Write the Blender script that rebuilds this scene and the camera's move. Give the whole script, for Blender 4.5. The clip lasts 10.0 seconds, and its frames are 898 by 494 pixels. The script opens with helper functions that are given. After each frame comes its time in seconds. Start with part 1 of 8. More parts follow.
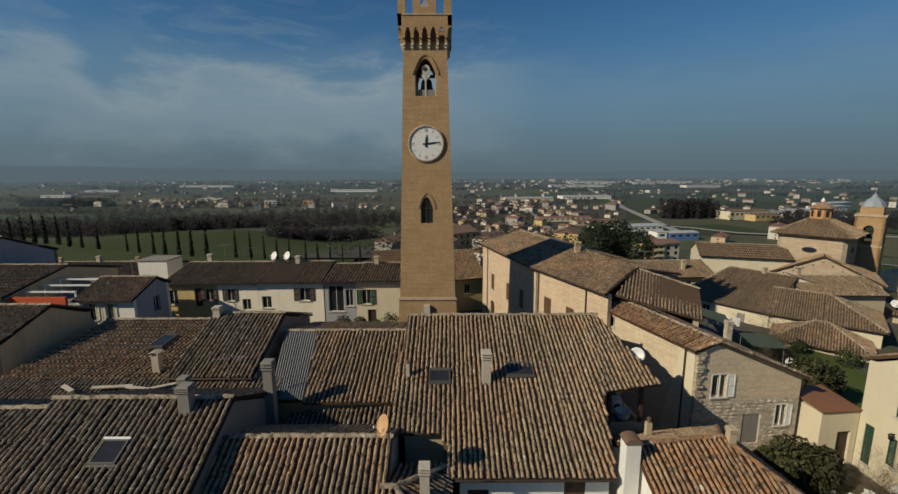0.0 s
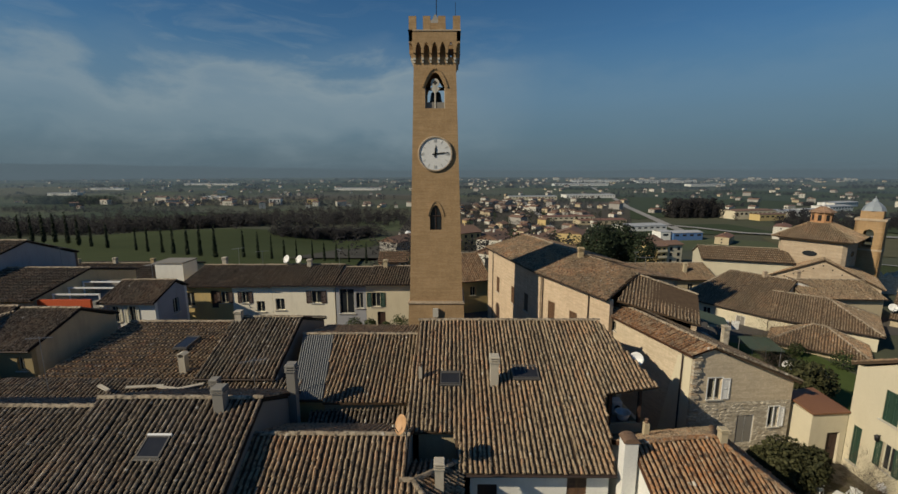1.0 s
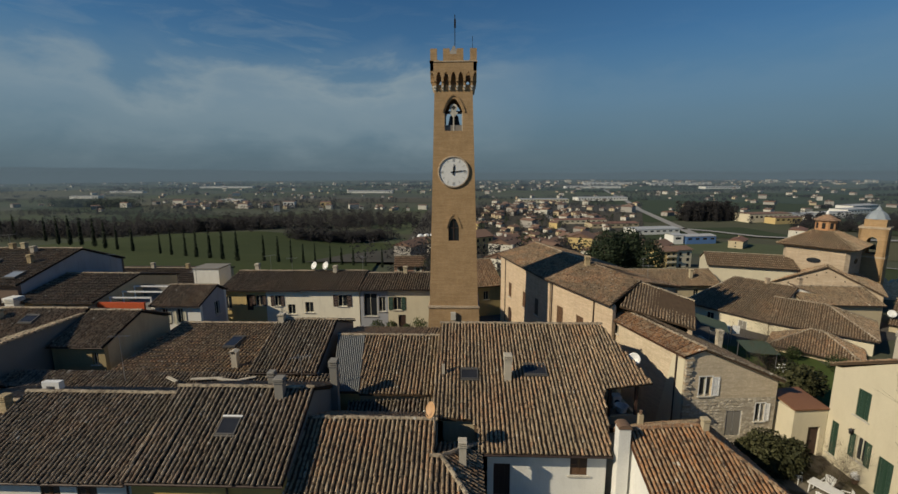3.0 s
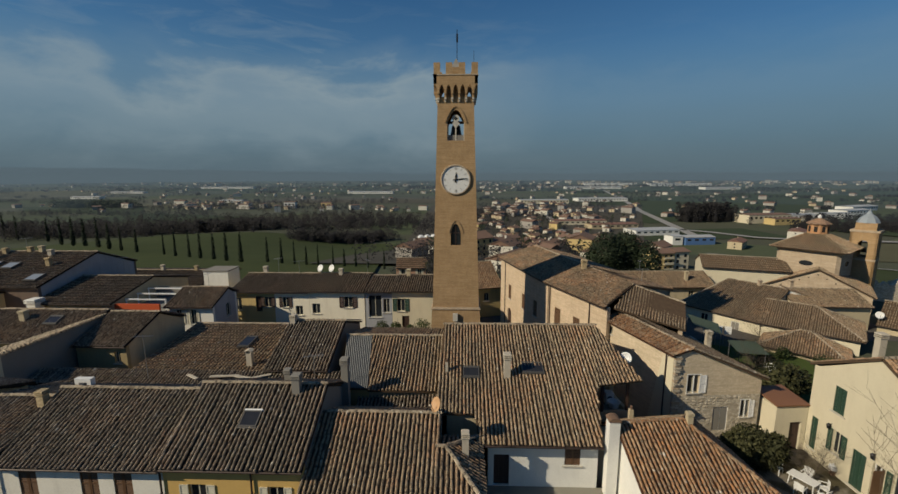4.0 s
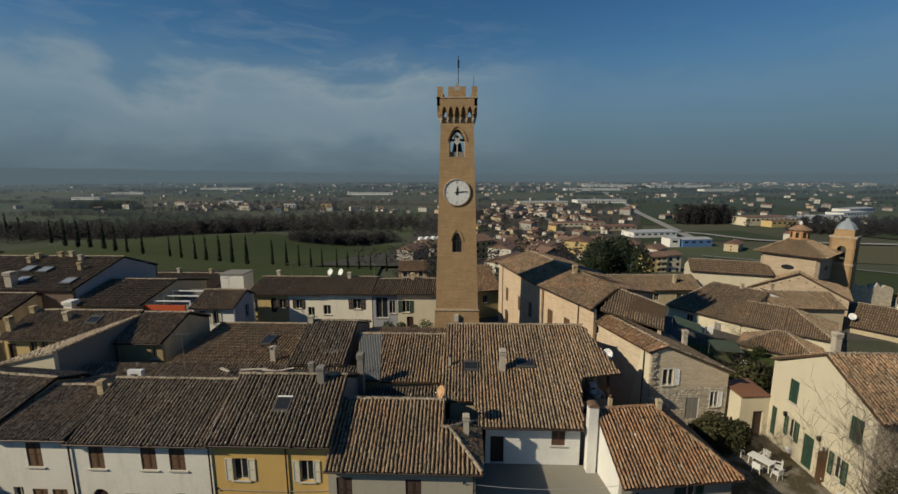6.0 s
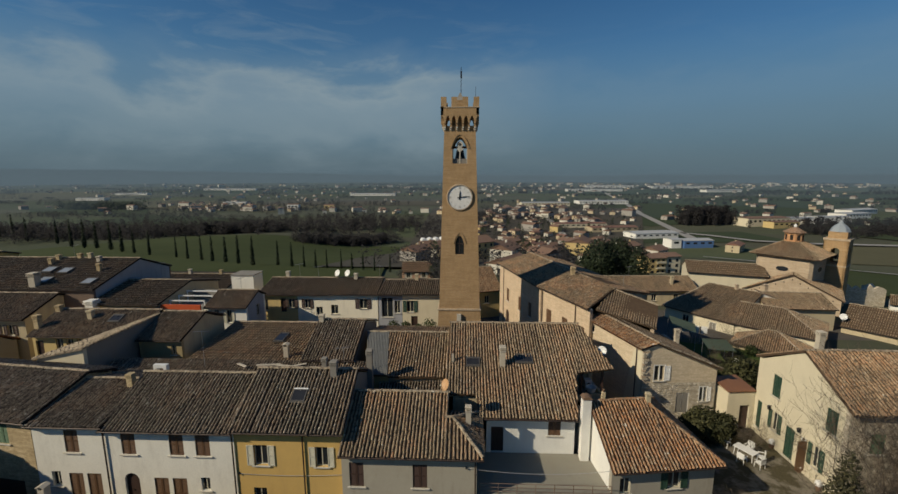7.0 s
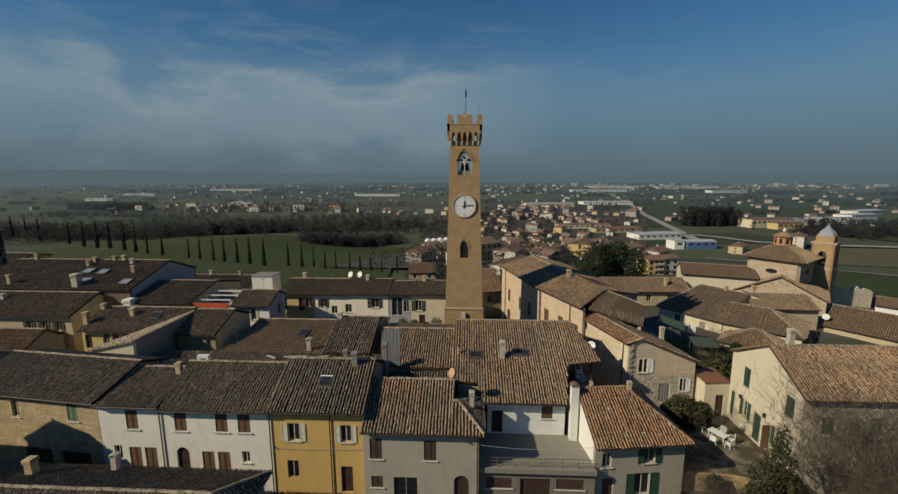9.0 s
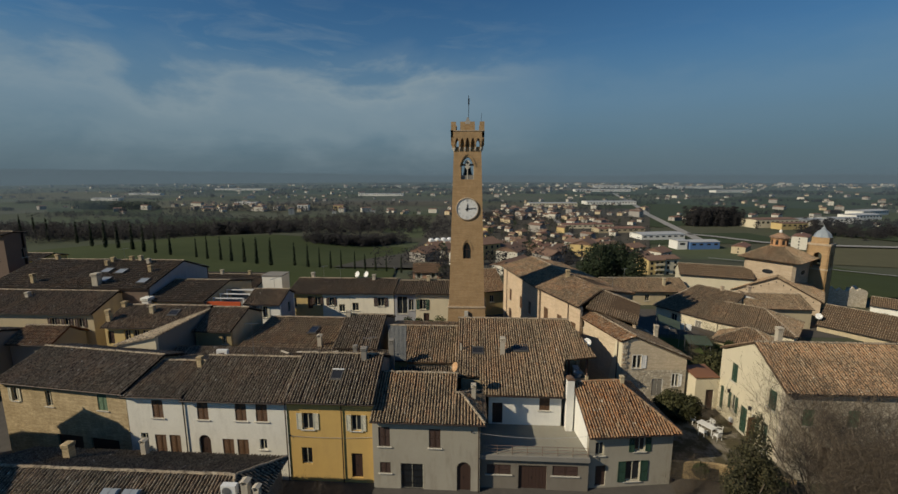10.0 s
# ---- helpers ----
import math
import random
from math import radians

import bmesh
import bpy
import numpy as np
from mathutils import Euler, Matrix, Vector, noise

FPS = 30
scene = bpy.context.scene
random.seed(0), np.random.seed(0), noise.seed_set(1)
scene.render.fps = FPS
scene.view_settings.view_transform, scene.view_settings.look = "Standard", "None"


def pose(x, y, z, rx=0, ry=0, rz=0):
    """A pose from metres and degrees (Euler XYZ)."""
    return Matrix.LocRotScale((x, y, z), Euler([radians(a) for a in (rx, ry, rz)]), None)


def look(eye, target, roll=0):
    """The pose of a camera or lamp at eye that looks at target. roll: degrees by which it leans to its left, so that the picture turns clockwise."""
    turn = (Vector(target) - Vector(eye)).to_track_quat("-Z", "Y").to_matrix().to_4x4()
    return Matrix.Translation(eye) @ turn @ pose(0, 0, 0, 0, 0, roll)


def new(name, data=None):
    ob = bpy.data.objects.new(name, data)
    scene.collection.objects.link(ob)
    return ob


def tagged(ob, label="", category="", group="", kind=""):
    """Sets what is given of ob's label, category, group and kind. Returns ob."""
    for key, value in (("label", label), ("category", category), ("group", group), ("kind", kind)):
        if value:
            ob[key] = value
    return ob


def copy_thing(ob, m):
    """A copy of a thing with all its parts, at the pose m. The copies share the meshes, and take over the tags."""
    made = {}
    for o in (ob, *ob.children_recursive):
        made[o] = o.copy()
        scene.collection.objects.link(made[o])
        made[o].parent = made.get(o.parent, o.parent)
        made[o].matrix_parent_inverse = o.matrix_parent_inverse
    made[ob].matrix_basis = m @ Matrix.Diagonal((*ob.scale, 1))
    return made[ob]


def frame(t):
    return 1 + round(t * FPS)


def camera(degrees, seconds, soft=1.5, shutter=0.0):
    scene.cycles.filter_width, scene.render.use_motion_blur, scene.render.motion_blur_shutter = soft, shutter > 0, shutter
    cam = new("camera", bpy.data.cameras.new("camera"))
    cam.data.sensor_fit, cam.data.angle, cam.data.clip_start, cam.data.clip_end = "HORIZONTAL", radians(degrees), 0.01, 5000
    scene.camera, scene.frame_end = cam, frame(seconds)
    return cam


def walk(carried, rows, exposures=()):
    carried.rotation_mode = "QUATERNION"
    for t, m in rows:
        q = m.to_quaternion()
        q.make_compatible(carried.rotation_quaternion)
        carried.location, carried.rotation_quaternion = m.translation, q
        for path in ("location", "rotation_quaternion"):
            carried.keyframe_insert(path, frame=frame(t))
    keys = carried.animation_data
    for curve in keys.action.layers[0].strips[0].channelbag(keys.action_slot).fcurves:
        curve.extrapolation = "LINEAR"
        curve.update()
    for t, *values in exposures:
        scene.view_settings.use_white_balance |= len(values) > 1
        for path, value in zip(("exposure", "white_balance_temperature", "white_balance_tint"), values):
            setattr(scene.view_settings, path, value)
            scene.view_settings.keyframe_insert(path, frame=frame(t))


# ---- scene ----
cam = camera(92.9, 10.0)
PATH = [
    (0, (-0.072, -2.408, 18.928), (-0.074, -0.438, 18.586), -0.2),
    (0.5, (-0.269, -3.043, 19.468), (-0.277, -1.074, 19.119), -0.1),
    (1, (-0.491, -3.775, 19.871), (-0.508, -1.806, 19.521), -0.1),
    (1.5, (-0.647, -4.629, 20.208), (-0.682, -2.66, 19.861), -0.1),
    (2, (-0.779, -5.541, 20.524), (-0.832, -3.571, 20.179), -0.2),
    (2.5, (-0.905, -6.434, 20.846), (-0.971, -4.465, 20.505), -0.3),
    (4, (-1.157, -9.178, 21.909), (-1.227, -7.208, 21.572), -0.2),
    (4.5, (-1.199, -10.125, 22.24), (-1.265, -8.155, 21.905), -0.2),
    (5, (-1.277, -11.095, 22.593), (-1.339, -9.125, 22.258), -0.1),
    (5.5, (-1.257, -12.121, 22.934), (-1.321, -10.15, 22.6), -0.1),
    (7, (-1.311, -15.367, 23.813), (-1.388, -13.396, 23.484), -0.1),
    (7.5, (-1.268, -16.478, 24.129), (-1.351, -14.507, 23.801), -0.1),
    (8, (-1.267, -17.591, 24.468), (-1.355, -15.62, 24.139), -0.1),
    (8.5, (-1.277, -18.73, 24.791), (-1.371, -16.759, 24.463), -0.1),
    (9, (-1.292, -19.886, 25.098), (-1.389, -17.916, 24.77), -0.1),
    (9.5, (-1.275, -21.063, 25.42), (-1.379, -19.093, 25.091), -0.1),
    (10, (-1.2, -22.223, 25.704), (-1.312, -20.254, 25.374), -0.1),
]
walk(cam, [(t, look(eye, target, roll)) for t, eye, target, roll in PATH])

# ---- light ----
SUN_DIR = Vector((0.745, 0.385, -0.55)).normalized()      # the way the sunlight travels

world = bpy.data.worlds.new("sky")
scene.world = world
world.use_nodes = True
wn, wl = world.node_tree.nodes, world.node_tree.links
wn.clear()


def wnode(kind, **kw):
    n = wn.new(kind)
    for k, v in kw.items():
        if k == "inp":
            for i, val in v.items():
                n.inputs[i].default_value = val
        elif k == "op":
            n.operation = v
        elif k == "blend":
            n.data_type, n.blend_type = "RGBA", v
    return n


w_out = wnode("ShaderNodeOutputWorld")
w_bg = wnode("ShaderNodeBackground", inp={1: 1.0})
w_sky = wnode("ShaderNodeTexSky")
w_sky.sky_type, w_sky.sun_disc = "NISHITA", False
w_sky.sun_elevation = math.asin(-SUN_DIR.z)
w_sky.sun_rotation = math.atan2(-SUN_DIR.x, -SUN_DIR.y)
w_sky.air_density, w_sky.dust_density, w_sky.ozone_density, w_sky.altitude = 1.0, 0.3, 4.0, 80
w_str = wnode("ShaderNodeVectorMath", op="SCALE")
w_str.inputs[3].default_value = 0.051
w_tint = wnode("ShaderNodeVectorMath", op="MULTIPLY")
w_tint.inputs[1].default_value = (0.40, 0.89, 1.18)
wl.new(w_sky.outputs[0], w_tint.inputs[0])
wl.new(w_tint.outputs[0], w_str.inputs[0])
w_tc = wnode("ShaderNodeTexCoord")
w_sep = wnode("ShaderNodeSeparateXYZ")
wl.new(w_tc.outputs["Generated"], w_sep.inputs[0])
# a bank of grey haze along the horizon
w_haze = wnode("ShaderNodeValToRGB")
hz = w_haze.color_ramp
hz.elements[0].position, hz.elements[0].color = 0.0, (0.97, 0.97, 0.97, 1)
hz.elements[1].position, hz.elements[1].color = 0.5, (0, 0, 0, 1)
for p_, c_ in ((0.05, 0.94), (0.12, 0.84), (0.20, 0.58), (0.27, 0.26), (0.36, 0.08)):
    e_ = hz.elements.new(p_)
    e_.color = (c_, c_, c_, 1)
wl.new(w_sep.outputs[2], w_haze.inputs[0])
w_mix = wnode("ShaderNodeMix", blend="MIX")
wl.new(w_haze.outputs[0], w_mix.inputs[0])
wl.new(w_str.outputs[0], w_mix.inputs[6])
w_hcol = wnode("ShaderNodeValToRGB")
hc = w_hcol.color_ramp
hc.elements[0].position, hc.elements[0].color = 0.0, (0.097, 0.140, 0.169, 1)
hc.elements[1].position, hc.elements[1].color = 0.25, (0.115, 0.212, 0.285, 1)
for p_, c_ in ((0.03, (0.104, 0.150, 0.180, 1)), (0.08, (0.109, 0.170, 0.212, 1)), (0.15, (0.118, 0.197, 0.257, 1))):
    e_ = hc.elements.new(p_)
    e_.color = c_
wl.new(w_sep.outputs[2], w_hcol.inputs[0])
wl.new(w_hcol.outputs[0], w_mix.inputs[7])
# a low bank of thin pale cloud with a torn upper edge, and a few wisps above it
w_map = wnode("ShaderNodeMapping")
w_map.inputs["Location"].default_value = (0.37, 0.0, 0.21)
w_map.inputs["Scale"].default_value = (4.2, 4.2, 10.0)
wl.new(w_tc.outputs["Generated"], w_map.inputs[0])
w_noi = wnode("ShaderNodeTexNoise", inp={"Scale": 1.0, "Detail": 7.0, "Roughness": 0.55, "Distortion": 0.25})
wl.new(w_map.outputs[0], w_noi.inputs["Vector"])
w_wob = wnode("ShaderNodeMath", op="MULTIPLY_ADD", inp={1: -0.27, 2: 0.150})
wl.new(w_noi.outputs[0], w_wob.inputs[0])
w_add = wnode("ShaderNodeMath", op="ADD")
wl.new(w_sep.outputs[2], w_add.inputs[0])
wl.new(w_wob.outputs[0], w_add.inputs[1])
w_ce = wnode("ShaderNodeValToRGB")
ce = w_ce.color_ramp
ce.elements[0].position, ce.elements[0].color = 0.02, (0.0, 0.0, 0.0, 1)
ce.elements[1].position, ce.elements[1].color = 0.29, (0.0, 0.0, 0.0, 1)
for p_, c_ in ((0.06, 0.14), (0.11, 0.42), (0.165, 0.54), (0.196, 0.74), (0.212, 0.50), (0.236, 0.12)):
    e_ = ce.elements.new(p_)
    e_.color = (c_, c_, c_, 1)
wl.new(w_add.outputs[0], w_ce.inputs[0])
w_cx = wnode("ShaderNodeMath", op="MULTIPLY_ADD", inp={1: 0.5, 2: 0.5})
wl.new(w_sep.outputs[0], w_cx.inputs[0])
w_ca = wnode("ShaderNodeValToRGB")          # it thins out eastwards and a little westwards
w_ca.color_ramp.elements[0].position, w_ca.color_ramp.elements[0].color = 0.46, (1, 1, 1, 1)
w_ca.color_ramp.elements[1].position, w_ca.color_ramp.elements[1].color = 0.60, (0.12, 0.12, 0.12, 1)
for p_, c_ in ((0.12, 0.72), (0.24, 0.86), (0.34, 1.0)):
    e_ = w_ca.color_ramp.elements.new(p_)
    e_.color = (c_, c_, c_, 1)
wl.new(w_cx.outputs[0], w_ca.inputs[0])
w_wm = wnode("ShaderNodeMapping")
w_wm.inputs["Rotation"].default_value = (0, radians(28), radians(-12))
w_wm.inputs["Scale"].default_value = (3.2, 3.2, 16.0)
wl.new(w_tc.outputs["Generated"], w_wm.inputs[0])
w_wn = wnode("ShaderNodeTexNoise", inp={"Scale": 1.6, "Detail": 6.0, "Roughness": 0.6, "Distortion": 0.9})
wl.new(w_wm.outputs[0], w_wn.inputs["Vector"])
w_wr = wnode("ShaderNodeValToRGB")
w_wr.color_ramp.elements[0].position, w_wr.color_ramp.elements[0].color = 0.50, (0, 0, 0, 1)
w_wr.color_ramp.elements[1].position, w_wr.color_ramp.elements[1].color = 0.78, (0.5, 0.5, 0.5, 1)
wl.new(w_wn.outputs[0], w_wr.inputs[0])
w_we = wnode("ShaderNodeValToRGB")          # the wisps lie in a band over the bank
we = w_we.color_ramp
we.elements[0].position, we.elements[0].color = 0.15, (0, 0, 0, 1)
we.elements[1].position, we.elements[1].color = 0.36, (0, 0, 0, 1)
e_ = we.elements.new(0.24)
e_.color = (1, 1, 1, 1)
wl.new(w_sep.outputs[2], w_we.inputs[0])
w_wx = wnode("ShaderNodeMath", op="MULTIPLY")
wl.new(w_wr.outputs[0], w_wx.inputs[0])
wl.new(w_we.outputs[0], w_wx.inputs[1])
w_mx = wnode("ShaderNodeMath", op="MAXIMUM")
wl.new(w_ce.outputs[0], w_mx.inputs[0])
wl.new(w_wx.outputs[0], w_mx.inputs[1])
w_cm = wnode("ShaderNodeMath", op="MULTIPLY")
wl.new(w_mx.outputs[0], w_cm.inputs[0])
wl.new(w_ca.outputs[0], w_cm.inputs[1])
w_mix2 = wnode("ShaderNodeMix", blend="MIX")
w_mix2.inputs[7].default_value = (0.258, 0.324, 0.354, 1)
wl.new(w_cm.outputs[0], w_mix2.inputs[0])
wl.new(w_mix.outputs[2], w_mix2.inputs[6])
wl.new(w_mix2.outputs[2], w_bg.inputs[0])
wl.new(w_bg.outputs[0], w_out.inputs[0])

sun = new("sun", bpy.data.lights.new("sun", "SUN"))
sun.data.energy, sun.data.angle, sun.data.color = 4.15, radians(0.53), (1.0, 0.872, 0.65)
sun.matrix_world = look((0, 0, 80), Vector((0, 0, 80)) + SUN_DIR)

# ---- materials ----


class Mat:
    """A small node builder round a Principled surface."""

    def __init__(self, name, rough=0.85, metal=0.0, spec=0.3):
        self.m = bpy.data.materials.new(name)
        self.m.use_nodes = True
        self.n, self.l = self.m.node_tree.nodes, self.m.node_tree.links
        self.b = self.n["Principled BSDF"]
        self.b.inputs["Roughness"].default_value = rough
        self.b.inputs["Metallic"].default_value = metal
        self.b.inputs["Specular IOR Level"].default_value = spec
        self.geo = self.n.new("ShaderNodeNewGeometry")
        self.pos = self.geo.outputs["Position"]

    def noise(self, scale, detail=4.0, rough=0.55, vec=None, stretch=None, dist=0.0):
        v = vec or self.pos
        if stretch:
            mp = self.n.new("ShaderNodeMapping")
            mp.inputs["Scale"].default_value = stretch
            self.l.new(v, mp.inputs[0])
            v = mp.outputs[0]
        t = self.n.new("ShaderNodeTexNoise")
        t.inputs["Scale"].default_value, t.inputs["Detail"].default_value = scale, detail
        t.inputs["Roughness"].default_value, t.inputs["Distortion"].default_value = rough, dist
        self.l.new(v, t.inputs["Vector"])
        return t.outputs[0]

    def ramp(self, fac, stops):
        r = self.n.new("ShaderNodeValToRGB")
        el = r.color_ramp.elements
        for i, (p, c) in enumerate(stops):
            e = el[i] if i < 2 else el.new(p)
            e.position = p
            e.color = (*c, 1) if len(c) == 3 else c
        self.l.new(fac, r.inputs[0])
        return r.outputs[0]

    def mix(self, fac, a, b, blend="MIX"):
        x = self.n.new("ShaderNodeMix")
        x.data_type, x.blend_type = "RGBA", blend
        for v, i in ((fac, 0), (a, 6), (b, 7)):
            if isinstance(v, (int, float)):
                x.inputs[i].default_value = v
            elif isinstance(v, tuple):
                x.inputs[i].default_value = (*v, 1)
            else:
                self.l.new(v, x.inputs[i])
        return x.outputs[2]

    def math(self, op, a, b=0.0):
        x = self.n.new("ShaderNodeMath")
        x.operation = op
        for v, i in ((a, 0), (b, 1)):
            if isinstance(v, (int, float)):
                x.inputs[i].default_value = v
            else:
                self.l.new(v, x.inputs[i])
        return x.outputs[0]

    def rand(self):
        o = self.n.new("ShaderNodeObjectInfo")
        return self.math("FRACT", self.math("ADD", o.outputs["Random"], self.geo.outputs["Random Per Island"]))

    def bump(self, h, strength=0.3, dist=0.02):
        x = self.n.new("ShaderNodeBump")
        x.inputs["Strength"].default_value, x.inputs["Distance"].default_value = strength, dist
        self.l.new(h, x.inputs["Height"])
        self.l.new(x.outputs[0], self.b.inputs["Normal"])

    def col(self, c):
        if isinstance(c, tuple):
            self.b.inputs["Base Color"].default_value = (*c, 1)
        else:
            self.l.new(c, self.b.inputs["Base Color"])
        return self.m

    def sep(self):
        s = self.n.new("ShaderNodeSeparateXYZ")
        self.l.new(self.pos, s.inputs[0])
        return s.outputs

    def wallvec(self):
        """Wall coordinates: along the wall, up, in metres."""
        s = self.sep()
        c = self.n.new("ShaderNodeCombineXYZ")
        self.l.new(self.math("ADD", s[0], s[1]), c.inputs[0])
        self.l.new(s[2], c.inputs[1])
        return c.outputs[0]


def clay(name, stops, lichen=0.5, rust=0.5):
    k = Mat(name, 0.9, 0, 0.2)
    mean = tuple(sum(q[1][i] for q in stops) / len(stops) for i in range(3))
    c = k.mix(0.25, k.ramp(k.rand(), stops), mean)
    patch = k.noise(0.35, 3)
    c = k.mix(k.ramp(k.noise(1.6, 4, 0.6), [(0.42, (0, 0, 0)), (0.68, (0.55, 0.55, 0.55))]), c, tuple(v * 0.5 for v in stops[1][1]))
    c = k.mix(k.ramp(k.noise(0.9, 4, 0.65, vec=k.pos, stretch=(1.3, 1.3, 1.3)), [(0.55, (0, 0, 0)), (0.75, (0.5, 0.5, 0.5))]), c, tuple(min(1, v * 1.7) for v in stops[1][1]))
    c = k.mix(k.math("MULTIPLY", k.ramp(patch, [(0.42, (0, 0, 0)), (0.66, (1, 1, 1))]), lichen), c, (0.095, 0.082, 0.054))
    warm = k.ramp(k.noise(0.45, 4, 0.6, stretch=(1.0, 0.6, 0.6)), [(0.47, (0, 0, 0)), (0.62, (1, 1, 1))])
    c = k.mix(k.math("MULTIPLY", warm, rust), c, k.mix(k.rand(), (0.34, 0.155, 0.07), (0.46, 0.30, 0.17)))
    c = k.mix(k.math("MULTIPLY", k.ramp(k.noise(0.8, 5, 0.7, stretch=(1.4, 0.5, 0.5)), [(0.36, (1, 1, 1)), (0.47, (0, 0, 0))]), 0.55), c, (0.055, 0.045, 0.036))
    fine = k.noise(9.0, 4, 0.7)
    c = k.mix(k.ramp(fine, [(0.45, (0, 0, 0)), (0.66, (0.85, 0.85, 0.85))]), c, (0.32, 0.264, 0.188))
    c = k.mix(k.ramp(k.noise(5.0, 3), [(0.34, (0.85, 0.85, 0.85)), (0.5, (0, 0, 0))]), c, (0.045, 0.036, 0.03))
    c = k.mix(k.ramp(k.noise(14.0, 2, 0.5), [(0.63, (0, 0, 0)), (0.71, (0.75, 0.75, 0.75))]), c, (0.50, 0.45, 0.36))
    c = k.mix(k.ramp(k.noise(2.6, 3, 0.5), [(0.68, (0, 0, 0)), (0.72, (0.8, 0.8, 0.8))]), c, (0.55, 0.51, 0.43))
    k.bump(k.noise(30, 3), 0.5, 0.01)
    return k.col(c)


OLD = [(0.0, (0.195, 0.136, 0.083)), (0.25, (0.32, 0.227, 0.136)), (0.5, (0.40, 0.298, 0.186)), (0.72, (0.27, 0.187, 0.113)), (0.86, (0.465, 0.36, 0.234)), (0.95, (0.41, 0.18, 0.082)), (1.0, (0.58, 0.475, 0.335))]
DARK = [(0.0, (0.095, 0.073, 0.056)), (0.3, (0.15, 0.117, 0.090)), (0.52, (0.195, 0.156, 0.122)), (0.74, (0.125, 0.096, 0.074)), (0.81, (0.29, 0.245, 0.195)), (0.93, (0.38, 0.335, 0.275)), (1.0, (0.23, 0.115, 0.068))]
RED = [(0.0, (0.25, 0.102, 0.038)), (0.3, (0.40, 0.165, 0.058)), (0.55, (0.31, 0.132, 0.05)), (0.78, (0.42, 0.215, 0.095)), (0.92, (0.42, 0.30, 0.19)), (1.0, (0.17, 0.09, 0.055))]
M_TILE = clay("clay_tile_old", OLD, 0.4, 0.6)
M_TILE_DARK = clay("clay_tile_dark", DARK, 0.5, 0.22)
# darker brown tile for a back slope
M_TILE_BACK = clay("clay_tile_back", [(0.0, (0.05, 0.04, 0.031)), (0.4, (0.085, 0.066, 0.05)), (0.7, (0.12, 0.094, 0.07)), (1.0, (0.18, 0.145, 0.11))], 0.7, 0.15)
M_TILE_UMBER = clay("clay_tile_umber", [(0.0, (0.075, 0.053, 0.039)), (0.35, (0.118, 0.083, 0.060)), (0.65, (0.155, 0.110, 0.080)), (0.85, (0.22, 0.162, 0.118)), (0.95, (0.30, 0.245, 0.19)), (1.0, (0.21, 0.105, 0.062))], 0.45, 0.25)
M_TILE_RED = clay("clay_tile_red", RED, 0.35)
ORANGE = [(0.0, (0.22, 0.125, 0.07)), (0.3, (0.36, 0.205, 0.11)), (0.55, (0.42, 0.27, 0.155)), (0.8, (0.31, 0.175, 0.10)), (0.93, (0.50, 0.38, 0.25)), (1.0, (0.40, 0.17, 0.08))]
M_TILE_ORANGE = clay("clay_tile_orange", ORANGE, 0.4)
RUST = [(0.0, (0.14, 0.085, 0.05)), (0.25, (0.27, 0.165, 0.09)), (0.5, (0.35, 0.225, 0.125)), (0.7, (0.20, 0.13, 0.075)), (0.84, (0.47, 0.35, 0.22)), (0.94, (0.42, 0.19, 0.09)), (1.0, (0.56, 0.45, 0.31))]
BROWN = [(0.0, (0.155, 0.106, 0.066)), (0.3, (0.235, 0.161, 0.099)), (0.55, (0.29, 0.203, 0.126)), (0.8, (0.20, 0.137, 0.085)), (0.94, (0.38, 0.287, 0.187)), (1.0, (0.31, 0.163, 0.084))]
M_TILE_GOLD = clay("clay_tile_golden", [(q, tuple(min(0.75, v * 1.3) for v in c_)) for q, c_ in OLD], 0.2, 0.6)
M_TILE_RUST = clay("clay_tile_rust", RUST, 0.5, 0.85)
M_TILE_BROWN = clay("clay_tile_brown", BROWN, 0.45, 0.3)
M_RIDGE = clay("ridge_mortar_tile", [(0.0, (0.28, 0.22, 0.155)), (0.5, (0.38, 0.31, 0.225)), (1.0, (0.46, 0.39, 0.29))], 0.15, 0.1)
M_TILE_FAR = clay("clay_tile_far", [(0.0, (0.24, 0.12, 0.075)), (0.4, (0.31, 0.165, 0.10)), (0.7, (0.25, 0.15, 0.10)), (1.0, (0.35, 0.21, 0.14))], 0.3)


# slab under the tiles, darkened to paint the shade in the gaps between rows
def shaded_pan_mat(name, c0, c1):
    k = Mat(name, 0.95, 0, 0.1)
    return k.col(k.mix(k.noise(3, 5, 0.65), c0, c1))


M_PAN = shaded_pan_mat("clay_pan", (0.055, 0.038, 0.026), (0.12, 0.083, 0.055))
M_PAN_DARK = shaded_pan_mat("clay_pan_dark_shaded", (0.016, 0.013, 0.011), (0.036, 0.028, 0.022))
M_PAN_RED = shaded_pan_mat("clay_pan_red_shaded", (0.055, 0.028, 0.018), (0.11, 0.055, 0.034))


